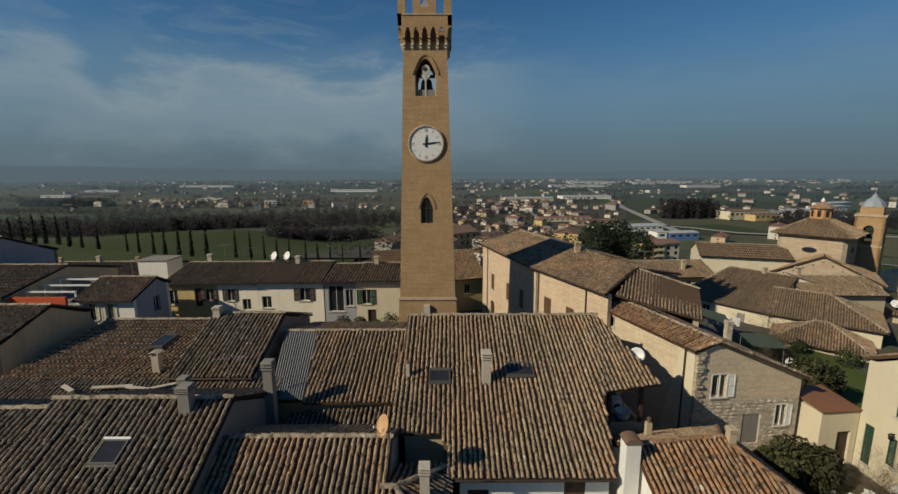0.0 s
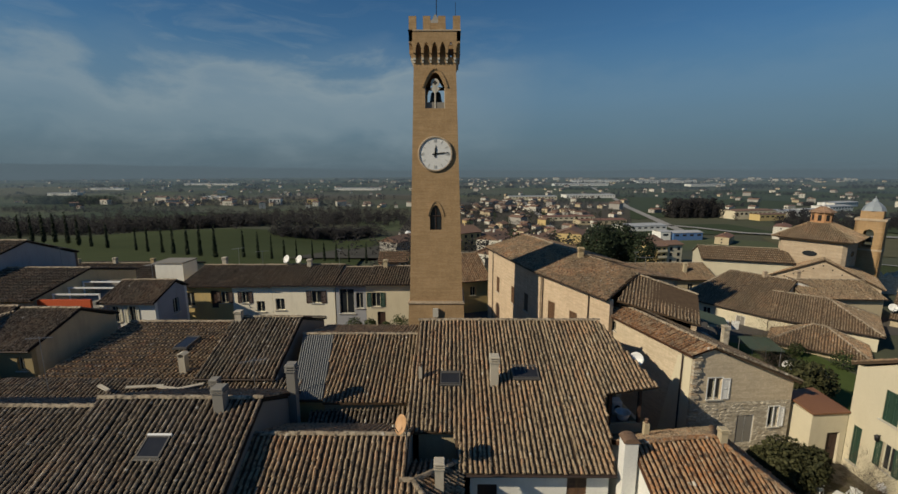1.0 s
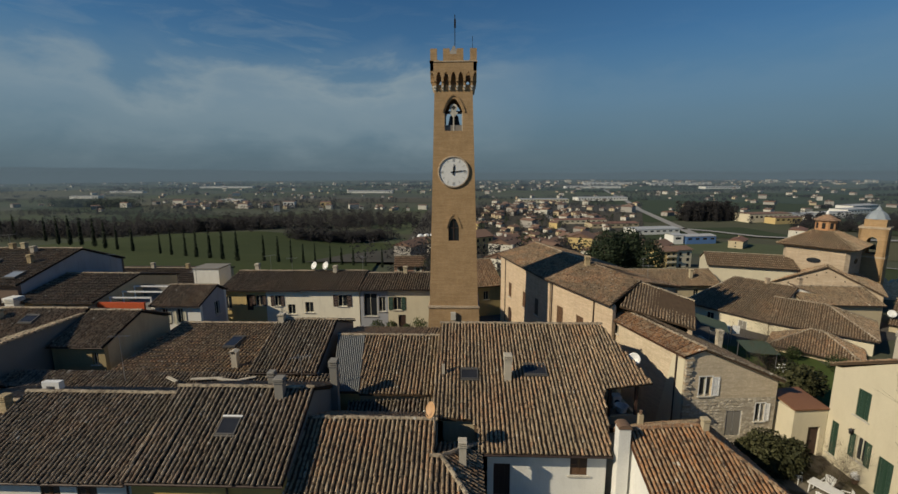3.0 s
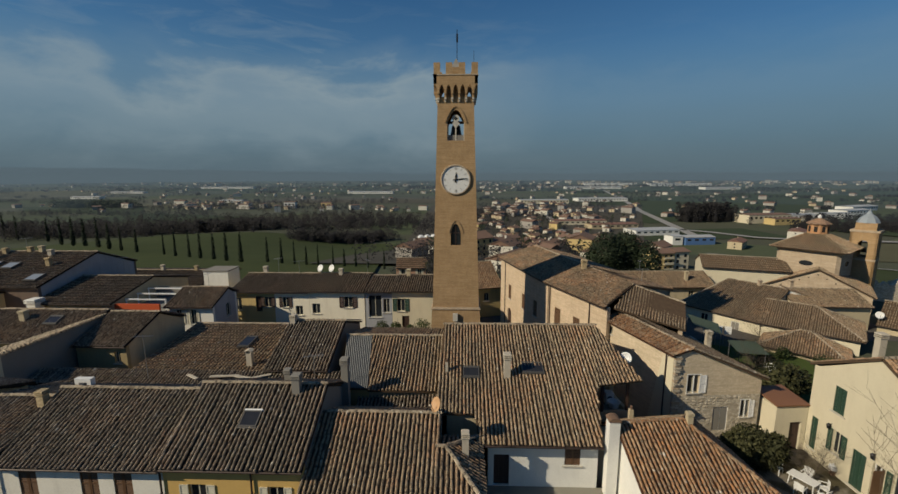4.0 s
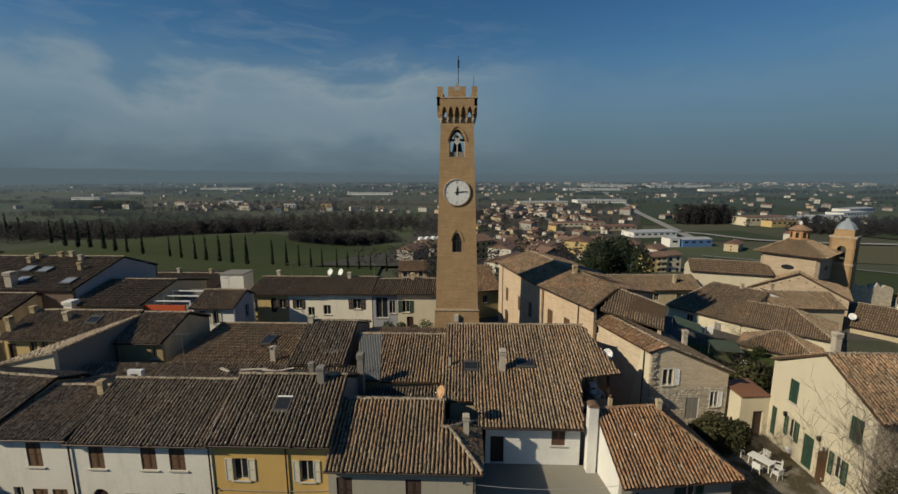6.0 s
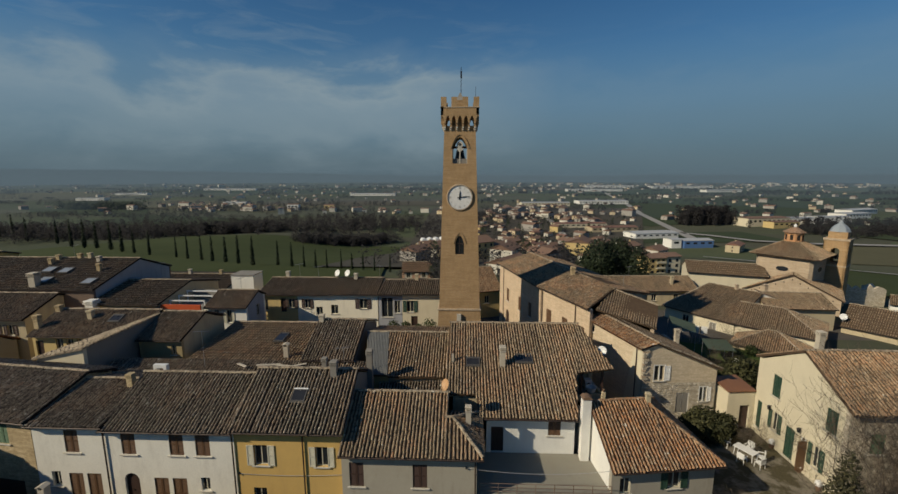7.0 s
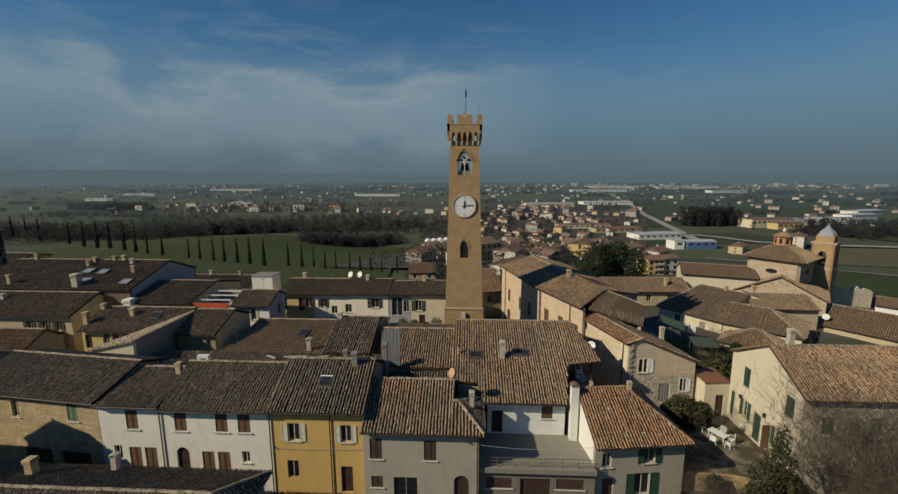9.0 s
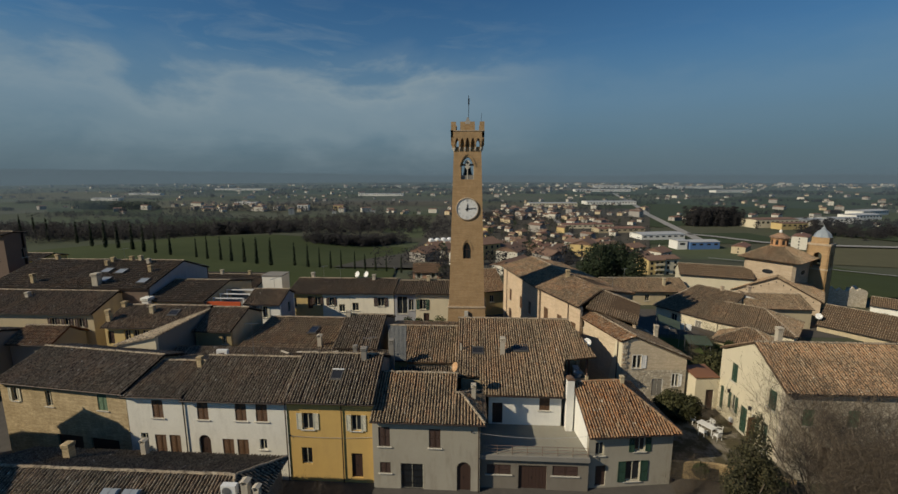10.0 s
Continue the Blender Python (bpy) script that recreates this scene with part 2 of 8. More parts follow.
def plaster(name, c, stain=0.35, dirt=(0.22, 0.19, 0.15)):
    k = Mat(name, 0.92, 0, 0.15)
    base = k.mix(k.noise(0.7, 4), tuple(v * 0.86 for v in c), c)
    base = k.mix(k.math("MULTIPLY", k.ramp(k.noise(1.3, 6, 0.65, stretch=(1, 1, 0.25)), [(0.5, (0, 0, 0)), (0.75, (1, 1, 1))]), stain), base, dirt)
    base = k.mix(k.math("MULTIPLY", k.ramp(k.noise(0.45, 6, 0.7), [(0.45, (0, 0, 0)), (0.62, (1, 1, 1))]), stain * 0.45), base, tuple((v + d) / 2 for v, d in zip(c, dirt)))
    base = k.mix(k.math("MULTIPLY", k.ramp(k.noise(12, 3), [(0.45, (0, 0, 0)), (0.8, (1, 1, 1))]), 0.15), base, dirt)
    base = k.mix(k.math("MULTIPLY", k.ramp(k.noise(0.8, 7, 0.75, dist=0.6), [(0.60, (0, 0, 0)), (0.66, (1, 1, 1))]), stain * 0.7), base, tuple(v * 0.72 for v in c))
    k.bump(k.noise(22, 4), 0.25, 0.01)
    return k.col(base)


M_WHITE = plaster("plaster_white", (0.79, 0.765, 0.68), 0.22)
M_WHITE2 = plaster("plaster_chalk_white", (0.78, 0.77, 0.72), 0.15)
M_YELLOW = plaster("plaster_yellow", (0.60, 0.40, 0.14), 0.25, (0.33, 0.22, 0.10))
# darker than the plain grey: the terrace front's shade put into the colour
M_GREY = plaster("plaster_grey", (0.385, 0.355, 0.29), 0.65)
M_GREY2 = plaster("plaster_shaded_brown_grey", (0.215, 0.192, 0.158), 0.6, (0.13, 0.11, 0.09))
M_CREAM = plaster("plaster_cream", (0.63, 0.57, 0.425), 0.22, (0.38, 0.32, 0.22))
M_BEIGE = plaster("plaster_beige", (0.50, 0.42, 0.28), 0.4)
M_OCHRE = plaster("plaster_ochre", (0.58, 0.44, 0.20), 0.35)
M_BLUEGREY = plaster("plaster_blue_grey", (0.36, 0.37, 0.40), 0.35)
M_CEMENT = plaster("cement", (0.235, 0.225, 0.205), 0.55)
M_CONC = plaster("concrete_floor", (0.25, 0.24, 0.20), 0.6)
# brown made dark enough to hold the shade of the walls it covers
M_SHADEBROWN = plaster("plaster_shade_brown", (0.17, 0.125, 0.10), 0.4, (0.10, 0.08, 0.07))
M_CHIM = plaster("chimney_render", (0.50, 0.45, 0.365), 0.55)
M_WARMWHITE = plaster("plaster_warm_white", (0.85, 0.79, 0.64), 0.2)
M_OCHRE_DULL = plaster("plaster_dull_ochre", (0.37, 0.295, 0.16), 0.55, (0.16, 0.13, 0.09))
M_SALMON = plaster("plaster_salmon", (0.52, 0.30, 0.20), 0.3)


def brick(name, c0, c1, mortar, scale=1.0, bump=0.3, patchy=0.4):
    k = Mat(name, 0.93, 0, 0.12)
    t = k.n.new("ShaderNodeTexBrick")
    k.l.new(k.wallvec(), t.inputs["Vector"])
    t.inputs["Color1"].default_value, t.inputs["Color2"].default_value, t.inputs["Mortar"].default_value = (*c0, 1), (*c1, 1), (*mortar, 1)
    t.inputs["Scale"].default_value = 1.0
    t.inputs["Mortar Size"].default_value = 0.008 * scale
    t.inputs["Brick Width"].default_value, t.inputs["Row Height"].default_value = 0.28 * scale, 0.075 * scale
    c = k.mix(k.math("MULTIPLY", k.ramp(k.noise(0.9, 5, 0.6), [(0.4, (0, 0, 0)), (0.7, (1, 1, 1))]), patchy), t.outputs[0], tuple(v * 0.62 for v in c0))
    c = k.mix(k.math("MULTIPLY", k.ramp(k.noise(2.2, 5, 0.65, stretch=(1, 1, 0.3)), [(0.5, (0, 0, 0)), (0.8, (1, 1, 1))]), 0.4), c, tuple(min(1, v * 1.35) for v in c1))
    c = k.mix(k.math("MULTIPLY", k.ramp(k.noise(1.0, 5, 0.7, stretch=(0.35, 0.35, 5.0)), [(0.42, (0, 0, 0)), (0.62, (1, 1, 1))]), 0.45), c, tuple(v * 0.7 for v in c0))
    c = k.mix(k.ramp(k.noise(7.0, 4, 0.7), [(0.5, (0, 0, 0)), (0.72, (0.4, 0.4, 0.4))]), c, tuple(min(1, v * 1.3) for v in c1))
    k.bump(t.outputs[1], bump, -0.01)
    return k.col(c)


M_BRICK = brick("brick_tower", (0.36, 0.235, 0.12), (0.42, 0.28, 0.15), (0.33, 0.25, 0.16))
M_BRICK_OLD = brick("brick_old", (0.40, 0.31, 0.215), (0.49, 0.39, 0.285), (0.42, 0.36, 0.28))
M_BRICK_PALE = brick("brick_pale", (0.52, 0.425, 0.30), (0.63, 0.53, 0.39), (0.50, 0.43, 0.33), patchy=0.25)
M_BRICK_WARM = brick("brick_warm", (0.52, 0.395, 0.27), (0.61, 0.48, 0.345), (0.48, 0.40, 0.30), patchy=0.3)
M_BRICK_DULL = brick("brick_dull", (0.36, 0.27, 0.15), (0.58, 0.46, 0.285), (0.40, 0.33, 0.22), patchy=0.6)


def stone(name, c0, c1, joint):
    k = Mat(name, 0.95, 0, 0.1)
    v = k.n.new("ShaderNodeTexVoronoi")
    mp = k.n.new("ShaderNodeMapping")
    mp.inputs["Scale"].default_value = (3.0, 3.0, 4.6)
    k.l.new(k.pos, mp.inputs[0])
    k.l.new(mp.outputs[0], v.inputs["Vector"])
    v.inputs["Scale"].default_value = 1.0
    e = k.n.new("ShaderNodeTexVoronoi")
    e.feature = "DISTANCE_TO_EDGE"
    k.l.new(mp.outputs[0], e.inputs["Vector"])
    e.inputs["Scale"].default_value = 1.0
    s = k.n.new("ShaderNodeSeparateXYZ")
    k.l.new(v.outputs["Color"], s.inputs[0])
    c = k.mix(s.outputs[0], c0, c1)
    c = k.mix(k.ramp(e.outputs[0], [(0.02, (1, 1, 1)), (0.09, (0, 0, 0))]), c, joint)
    c = k.mix(k.math("MULTIPLY", k.noise(2.5, 5), 0.4), c, joint)
    k.bump(e.outputs[0], 0.8, 0.06)
    return k.col(c)


M_STONE = stone("rubble_stone", (0.34, 0.295, 0.23), (0.60, 0.54, 0.44), (0.38, 0.335, 0.26))
M_STONE_OCHRE = stone("rubble_stone_ochre", (0.36, 0.25, 0.12), (0.52, 0.40, 0.22), (0.30, 0.22, 0.12))


def plain(name, c, rough=0.6, metal=0.0, var=0.25, scale=6.0, spec=0.4):
    k = Mat(name, rough, metal, spec)
    return k.col(k.mix(k.noise(scale, 4), tuple(v * (1 - var) for v in c), c))


M_BROWN = plain("shutter_brown", (0.125, 0.068, 0.036), 0.55)
M_BROWN_DK = plain("wood_dark_brown", (0.060, 0.034, 0.026), 0.6)
M_GREEN = plain("shutter_green", (0.028, 0.064, 0.043), 0.5)
M_GREEN_LT = plain("shutter_faded_green", (0.10, 0.17, 0.105), 0.7)
M_IVORY = plain("painted_ivory", (0.60, 0.57, 0.45), 0.5)
M_WHITEP = plain("painted_white", (0.78, 0.78, 0.76), 0.45)
M_GUTTER = plain("gutter_brown_metal", (0.06, 0.042, 0.036), 0.55, 0.2)
M_WFRAME = plain("roof_window_frame", (0.10, 0.095, 0.09), 0.6, 0.2)
M_ZINC = plain("zinc", (0.30, 0.31, 0.32), 0.45, 0.7)
M_IRON = plain("iron_dark", (0.03, 0.03, 0.032), 0.5, 0.6)
M_SHEET = plain("corrugated_grey", (0.17, 0.175, 0.17), 0.7, 0.1, 0.35, 2.0)
# near-black that stands in for the shade inside openings
M_DARK = plain("painted_inner_shade", (0.02, 0.018, 0.016), 0.9)
M_ORANGE = plain("orange_paint", (0.55, 0.10, 0.03), 0.6)
M_DISH_O = plain("dish_orange", (0.55, 0.33, 0.17), 0.55)
M_CABLE = plain("pale_cable", (0.42, 0.42, 0.42), 0.6)
M_LANTERN = brick("brick_orange", (0.46, 0.23, 0.11), (0.54, 0.30, 0.15), (0.42, 0.28, 0.17), patchy=0.25)
M_SILL = plain("stone_sill", (0.55, 0.52, 0.45), 0.8)
M_RAIL = plain("rusty_rail", (0.22, 0.15, 0.11), 0.7, 0.3)
M_TARP = plain("green_tarpaulin", (0.075, 0.10, 0.065), 0.7)
M_BROWNROOF = plain("brown_sheet_roof", (0.22, 0.105, 0.055), 0.6)
M_POT = plain("terracotta", (0.20, 0.125, 0.082), 0.9, 0, 0.45, 9.0)
# pale colour that paints the sky's reflection on roof glazing
M_SKYPANE = plain("pane_sky_reflection", (0.26, 0.285, 0.31), 0.18, 0, 0.15, 3.0, 0.6)
M_BELL = plain("bronze", (0.05, 0.055, 0.05), 0.45, 0.8)
M_LEAD = plain("lead_sheet_light", (0.33, 0.37, 0.40), 0.5, 0.2)

k = Mat("window_glass", 0.08, 0, 0.5)
M_GLASS = k.col(k.mix(k.noise(0.8, 2), (0.012, 0.015, 0.018), (0.03, 0.035, 0.042)))
k = Mat("skylight_glass", 0.16, 0, 0.4)
M_SKYGLASS = k.col(k.mix(k.noise(2.0, 4), (0.015, 0.016, 0.02), (0.035, 0.036, 0.04)))

# ---- builders ----
V = Vector


def mesh_of(name, verts, faces, mat=None, smooth=False):
    me = bpy.data.meshes.new(name)
    me.from_pydata([tuple(v) for v in verts], [], faces)
    if mat:
        me.materials.append(mat)
    if smooth:
        me.polygons.foreach_set("use_smooth", [True] * len(me.polygons))
    me.update()
    return me


class Shape:
    """Collects boxes, tubes and polygons into one mesh."""

    def __init__(self):
        self.v, self.f = [], []

    def add(self, verts, faces):
        o = len(self.v)
        self.v += [tuple(p) for p in verts]
        self.f += [tuple(i + o for i in q) for q in faces]
        return self

    def box(self, x0, y0, z0, x1, y1, z1, m=None, taper=0.0):
        vs = [V((x, y, z)) for z in (z0, z1) for x, y in ((x0, y0), (x1, y0), (x1, y1), (x0, y1))]
        if taper:
            cx, cy = (x0 + x1) / 2, (y0 + y1) / 2
            for p in vs[4:]:
                p.x, p.y = cx + (p.x - cx) * (1 - taper), cy + (p.y - cy) * (1 - taper)
        if m:
            vs = [m @ p for p in vs]
        return self.add(vs, [(3, 2, 1, 0), (4, 5, 6, 7), (0, 1, 5, 4), (1, 2, 6, 5), (2, 3, 7, 6), (3, 0, 4, 7)])

    def tube(self, p, q, r0, r1=None, n=8, cap=True):
        p, q = V(p), V(q)
        r1 = r0 if r1 is None else r1
        t = (q - p).to_track_quat("Z", "Y").to_matrix()
        ring = [t @ V((math.cos(a), math.sin(a), 0)) for a in (2 * math.pi * i / n for i in range(n))]
        vs = [p + w * r0 for w in ring] + [q + w * r1 for w in ring]
        fs = [(i, (i + 1) % n, n + (i + 1) % n, n + i) for i in range(n)]
        if cap:
            fs += [tuple(range(n - 1, -1, -1)), tuple(range(n, 2 * n))]
        return self.add(vs, fs)

    def lathe(self, prof, c=(0, 0, 0), n=16, m=None, caps=True):
        vs = [V((c[0] + r * math.cos(2 * math.pi * i / n), c[1] + r * math.sin(2 * math.pi * i / n), c[2] + z)) for r, z in prof for i in range(n)]
        if m:
            vs = [m @ p for p in vs]
        fs = [(j * n + i, j * n + (i + 1) % n, (j + 1) * n + (i + 1) % n, (j + 1) * n + i) for j in range(len(prof) - 1) for i in range(n)]
        if caps:
            fs += [tuple(range(n - 1, -1, -1)), tuple(range((len(prof) - 1) * n, len(prof) * n))]
        return self.add(vs, fs)

    def prism(self, poly, d):
        """A flat polygon (3D points) pushed by the vector d."""
        n = len(poly)
        d = V(d)
        vs = [V(p) for p in poly] + [V(p) + d for p in poly]
        return self.add(vs, [tuple(range(n)), tuple(range(2 * n - 1, n - 1, -1))] + [(i + n, (i + 1) % n + n, (i + 1) % n, i) for i in range(n)])

    def mesh(self, name, mat, smooth=False):
        me = mesh_of(name, self.v, self.f, mat, smooth)
        bm = bmesh.new()
        bm.from_mesh(me)
        bmesh.ops.recalc_face_normals(bm, faces=bm.faces)
        bm.to_mesh(me)
        bm.free()
        return me


def part(name, sh, mat, parent, label="", smooth=False):
    ob = new(name, sh if isinstance(sh, bpy.types.Mesh) else sh.mesh(name, mat, smooth))
    ob.parent = parent
    return tagged(ob, label)


def thing(name, m, label, category, group="", kind=""):
    ob = new(name)
    ob.empty_display_size = 0.3
    ob.matrix_basis = m
    return tagged(ob, label, category, group, kind)


# one clay cover tile: a tapered half round with a closed lower end
def tile_template(width=0.158, length=0.46, seg=4):
    a = [math.pi * i / seg for i in range(seg + 1)]
    lo = [(-math.cos(t) * width / 2, 0.0, 0.036 + math.sin(t) * width * 0.62) for t in a]
    hi = [(-math.cos(t) * width * 0.41, length, 0.018 + math.sin(t) * width * 0.5) for t in a]
    n = seg + 1
    return np.array(lo + hi), [(i, i + 1, n + i + 1, n + i) for i in range(seg)] + [tuple(range(n - 1, -1, -1))]


TILE_V, TILE_F = tile_template()
TILE_MESH = {}


def tile_mesh(mat):
    if mat.name not in TILE_MESH:
        TILE_MESH[mat.name] = mesh_of("tile", TILE_V, TILE_F, mat)
    return TILE_MESH[mat.name]


def tiled(poly, mat, pan, parent, singles=0, pitch=0.24, step=0.37, span=None, thick=0.14, seed=1, name="roof", label=""):
    """A roof plane over poly (3D points; the first two lie on the eave, left to right seen from outside): a slab, its rows of tiles,
    and up to singles of them, in the stretch span of the eave (fractions), as objects of their own."""
    rng = np.random.default_rng(seed)
    p = [V(q) for q in poly]
    u = (p[1] - p[0]).normalized()
    nrm = u.cross(p[2] - p[1]).normalized() if len(p) < 4 else u.cross(p[-1] - p[0]).normalized()
    if nrm.z < 0:
        nrm = -nrm
    w = nrm.cross(u)
    uv = [((q - p[0]).dot(u), (q - p[0]).dot(w)) for q in p]
    slab = Shape().prism(p, nrm * -thick)
    roof = part(name, slab, pan, parent, label)
    u0, u1 = min(a for a, b in uv), max(a for a, b in uv)
    rows = max(1, int((u1 - u0) / pitch))
    starts = []
    for i in range(rows):
        x = u0 + (i + 0.5) * (u1 - u0) / rows
        ys = []
        for (a, b), (c, d) in zip(uv, uv[1:] + uv[:1]):
            if (a - x) * (c - x) <= 0 and a != c:
                ys.append(b + (d - b) * (x - a) / (c - a))
        if len(ys) < 2:
            continue
        lo, hi = min(ys), max(ys)
        k = max(1, int((hi - lo) / step))
        st = (hi - lo) / k
        if hi - lo < 0.15:
            continue
        wob = rng.normal(0, 0.012)
        for j in range(k):
            starts.append((x + wob + rng.normal(0, 0.009), lo + j * st - 0.03 + rng.normal(0, 0.02), rng.normal(0, 0.04), abs(rng.normal(0, 0.011)), x, min(1.0, (st + 0.09) / 0.46)))
    U, W, N = np.array(u), np.array(w), np.array(nrm)
    O = np.array(p[0])
    alone = set()
    if singles:
        s0, s1 = span or (0.3, 0.7)
        pick = [i for i, s in enumerate(starts) if s0 <= (s[4] - u0) / (u1 - u0) <= s1]
        alone = set(pick[:singles])
        me = tile_mesh(mat)
        for i in sorted(alone):
            x, y, turn, lift, _, ln = starts[i]
            ob = new("tile", me)
            ob.parent = roof
            c, s = math.cos(turn), math.sin(turn)
            a, b = u * c + w * s, w * c - u * s
            o = p[0] + u * x + w * y + nrm * (lift + 0.004)
            ob.matrix_basis = Matrix(((a.x, b.x * ln, nrm.x, o.x), (a.y, b.y * ln, nrm.y, o.y), (a.z, b.z * ln, nrm.z, o.z), (0, 0, 0, 1)))
    rest = [s for i, s in enumerate(starts) if i not in alone]
    if rest:
        R = np.array(rest)
        n = len(R)
        c, s = np.cos(R[:, 2])[:, None], np.sin(R[:, 2])[:, None]
        A, B = U * c + W * s, W * c - U * s
        org = O + R[:, 0:1] * U + R[:, 1:2] * W + (R[:, 3:4] + 0.004) * N
        vs = org[:, None, :] + TILE_V[None, :, 0:1] * A[:, None, :] + (TILE_V[None, :, 1:2] * R[:, None, 5:6]) * B[:, None, :] + TILE_V[None, :, 2:3] * N
        nv = len(TILE_V)
        faces = [tuple(q + i * nv for q in f) for i in range(n) for f in TILE_F]
        me = bpy.data.meshes.new("tiles")
        me.from_pydata(vs.reshape(-1, 3).tolist(), [], faces)
        me.materials.append(mat)
        t = new("tiles", me)
        t.parent = roof
        tagged(t, kind="stuff")
    return roof


RIDGE_COUNT = [0]


def ridge_caps(a, b, mat, parent, r=0.13, seed=3):
    """A line of mortared half-round tiles from a to b: single pieces on the houses that come first, one joined run on the rest."""
    rng = random.Random(seed)
    a, b = V(a), V(b)
    mat = M_TILE_RED if mat is M_TILE_RED else M_RIDGE
    n = max(1, int((b - a).length / 0.4))
    d = (b - a) / n
    ax = d.normalized()
    side = ax.cross(V((0, 0, 1))).normalized()
    up = side.cross(ax)
    ang = [math.pi * k / 5 for k in range(6)]
    ln = d.length
    vs = [V((math.cos(t) * r * 1.08, -0.03, math.sin(t) * r * 0.9 + 0.03)) for t in ang]
    vs += [V((math.cos(t) * r * 0.9, ln + 0.03, math.sin(t) * r * 0.75 + 0.02)) for t in ang]
    fs = [(k, k + 1, 7 + k, 6 + k) for k in range(5)] + [(5, 4, 3, 2, 1, 0), (6, 7, 8, 9, 10, 11), (0, 6, 11, 5)]
    single = RIDGE_COUNT[0] + n <= 620
    me = mesh_of("ridge_tile", vs, fs, mat) if single else None
    sh = Shape()
    for i in range(n):
        p = a + d * i + up * rng.uniform(-0.02, 0.02) + side * rng.uniform(-0.02, 0.02)
        m = Matrix(((side.x, ax.x, up.x, p.x), (side.y, ax.y, up.y, p.y), (side.z, ax.z, up.z, p.z), (0, 0, 0, 1)))
        if single:
            t = new("ridge_tile", me)
            t.parent = parent
            t.matrix_basis = m
        else:
            sh.add([m @ v for v in vs], fs)
    if single:
        RIDGE_COUNT[0] += n
    else:
        tagged(part("ridge", mesh_of("ridge", sh.v, sh.f, mat), mat, parent), kind="stuff")


def wall_mesh(p0, p1, z0, z1, holes, th, mat, top=()):
    """An upright wall from p0 to p1 (plan), outside on the right-hand side, with rectangular or arched holes (s, z, w, h, arched); top: points
    (s, z) of a gable above z1."""
    p0, p1 = V((*p0, 0)), V((*p1, 0))
    L = (p1 - p0).length
    d = (p1 - p0) / L
    out = V((d.y, -d.x, 0))
    P = lambda s, z, k: p0 + d * s + V((0, 0, z)) - out * (th * k)
    sh = Shape()
    ss = sorted({0.0, L, *(h[0] for h in holes), *(h[0] + h[2] for h in holes)})
    zz = sorted({z0, z1, *(h[1] for h in holes), *(h[1] + h[3] for h in holes)})
    inside = lambda s, z: any(h[0] - 1e-6 < s < h[0] + h[2] + 1e-6 and h[1] - 1e-6 < z < h[1] + h[3] + 1e-6 for h in holes)
    for a, b in zip(ss, ss[1:]):
        for c, e in zip(zz, zz[1:]):
            if b - a < 1e-5 or e - c < 1e-5 or inside((a + b) / 2, (c + e) / 2):
                continue
            sh.add([P(a, c, 0), P(b, c, 0), P(b, e, 0), P(a, e, 0)], [(0, 1, 2, 3)])
            sh.add([P(a, c, 1), P(b, c, 1), P(b, e, 1), P(a, e, 1)], [(3, 2, 1, 0)])
    for s, z, w, h, *_ in holes:
        for (a, c), (b, e) in (((s, z), (s + w, z)), ((s + w, z), (s + w, z + h)), ((s + w, z + h), (s, z + h)), ((s, z + h), (s, z))):
            sh.add([P(a, c, 0), P(b, e, 0), P(b, e, 1), P(a, c, 1)], [(0, 1, 2, 3)])
    for (a, c), (b, e) in (((0, z0), (0, z1)), ((L, z1), (L, z0)), ((L, z0), (0, z0))):
        sh.add([P(a, c, 0), P(b, e, 0), P(b, e, 1), P(a, c, 1)], [(0, 1, 2, 3)])
    if top:
        sh.prism([P(0, z1, 0)] + [P(s, z, 0) for s, z in top] + [P(L, z1, 0)], -out * th)
    else:
        sh.add([P(0, z1, 0), P(L, z1, 0), P(L, z1, 1), P(0, z1, 1)], [(0, 1, 2, 3)])
    # spandrels of arched holes
    for hole in holes:
        if len(hole) > 4 and hole[4]:
            s, z, w, h = hole[:4]
            r = w / 2
            pts = [(s + r - r * math.cos(t), z + h - r + r * math.sin(t)) for t in (math.pi * i / 10 for i in range(11))]
            for i in range(10):
                (a, c), (b, e) = pts[i], pts[i + 1]
                sh.prism([P(a, c, 0.0), P(b, e, 0.0), P(b, z + h, 0.0), P(a, z + h, 0.0)], -out * th)
    me = mesh_of("wall", sh.v, sh.f, mat)
    return me, d, out, P


PIECES = {}


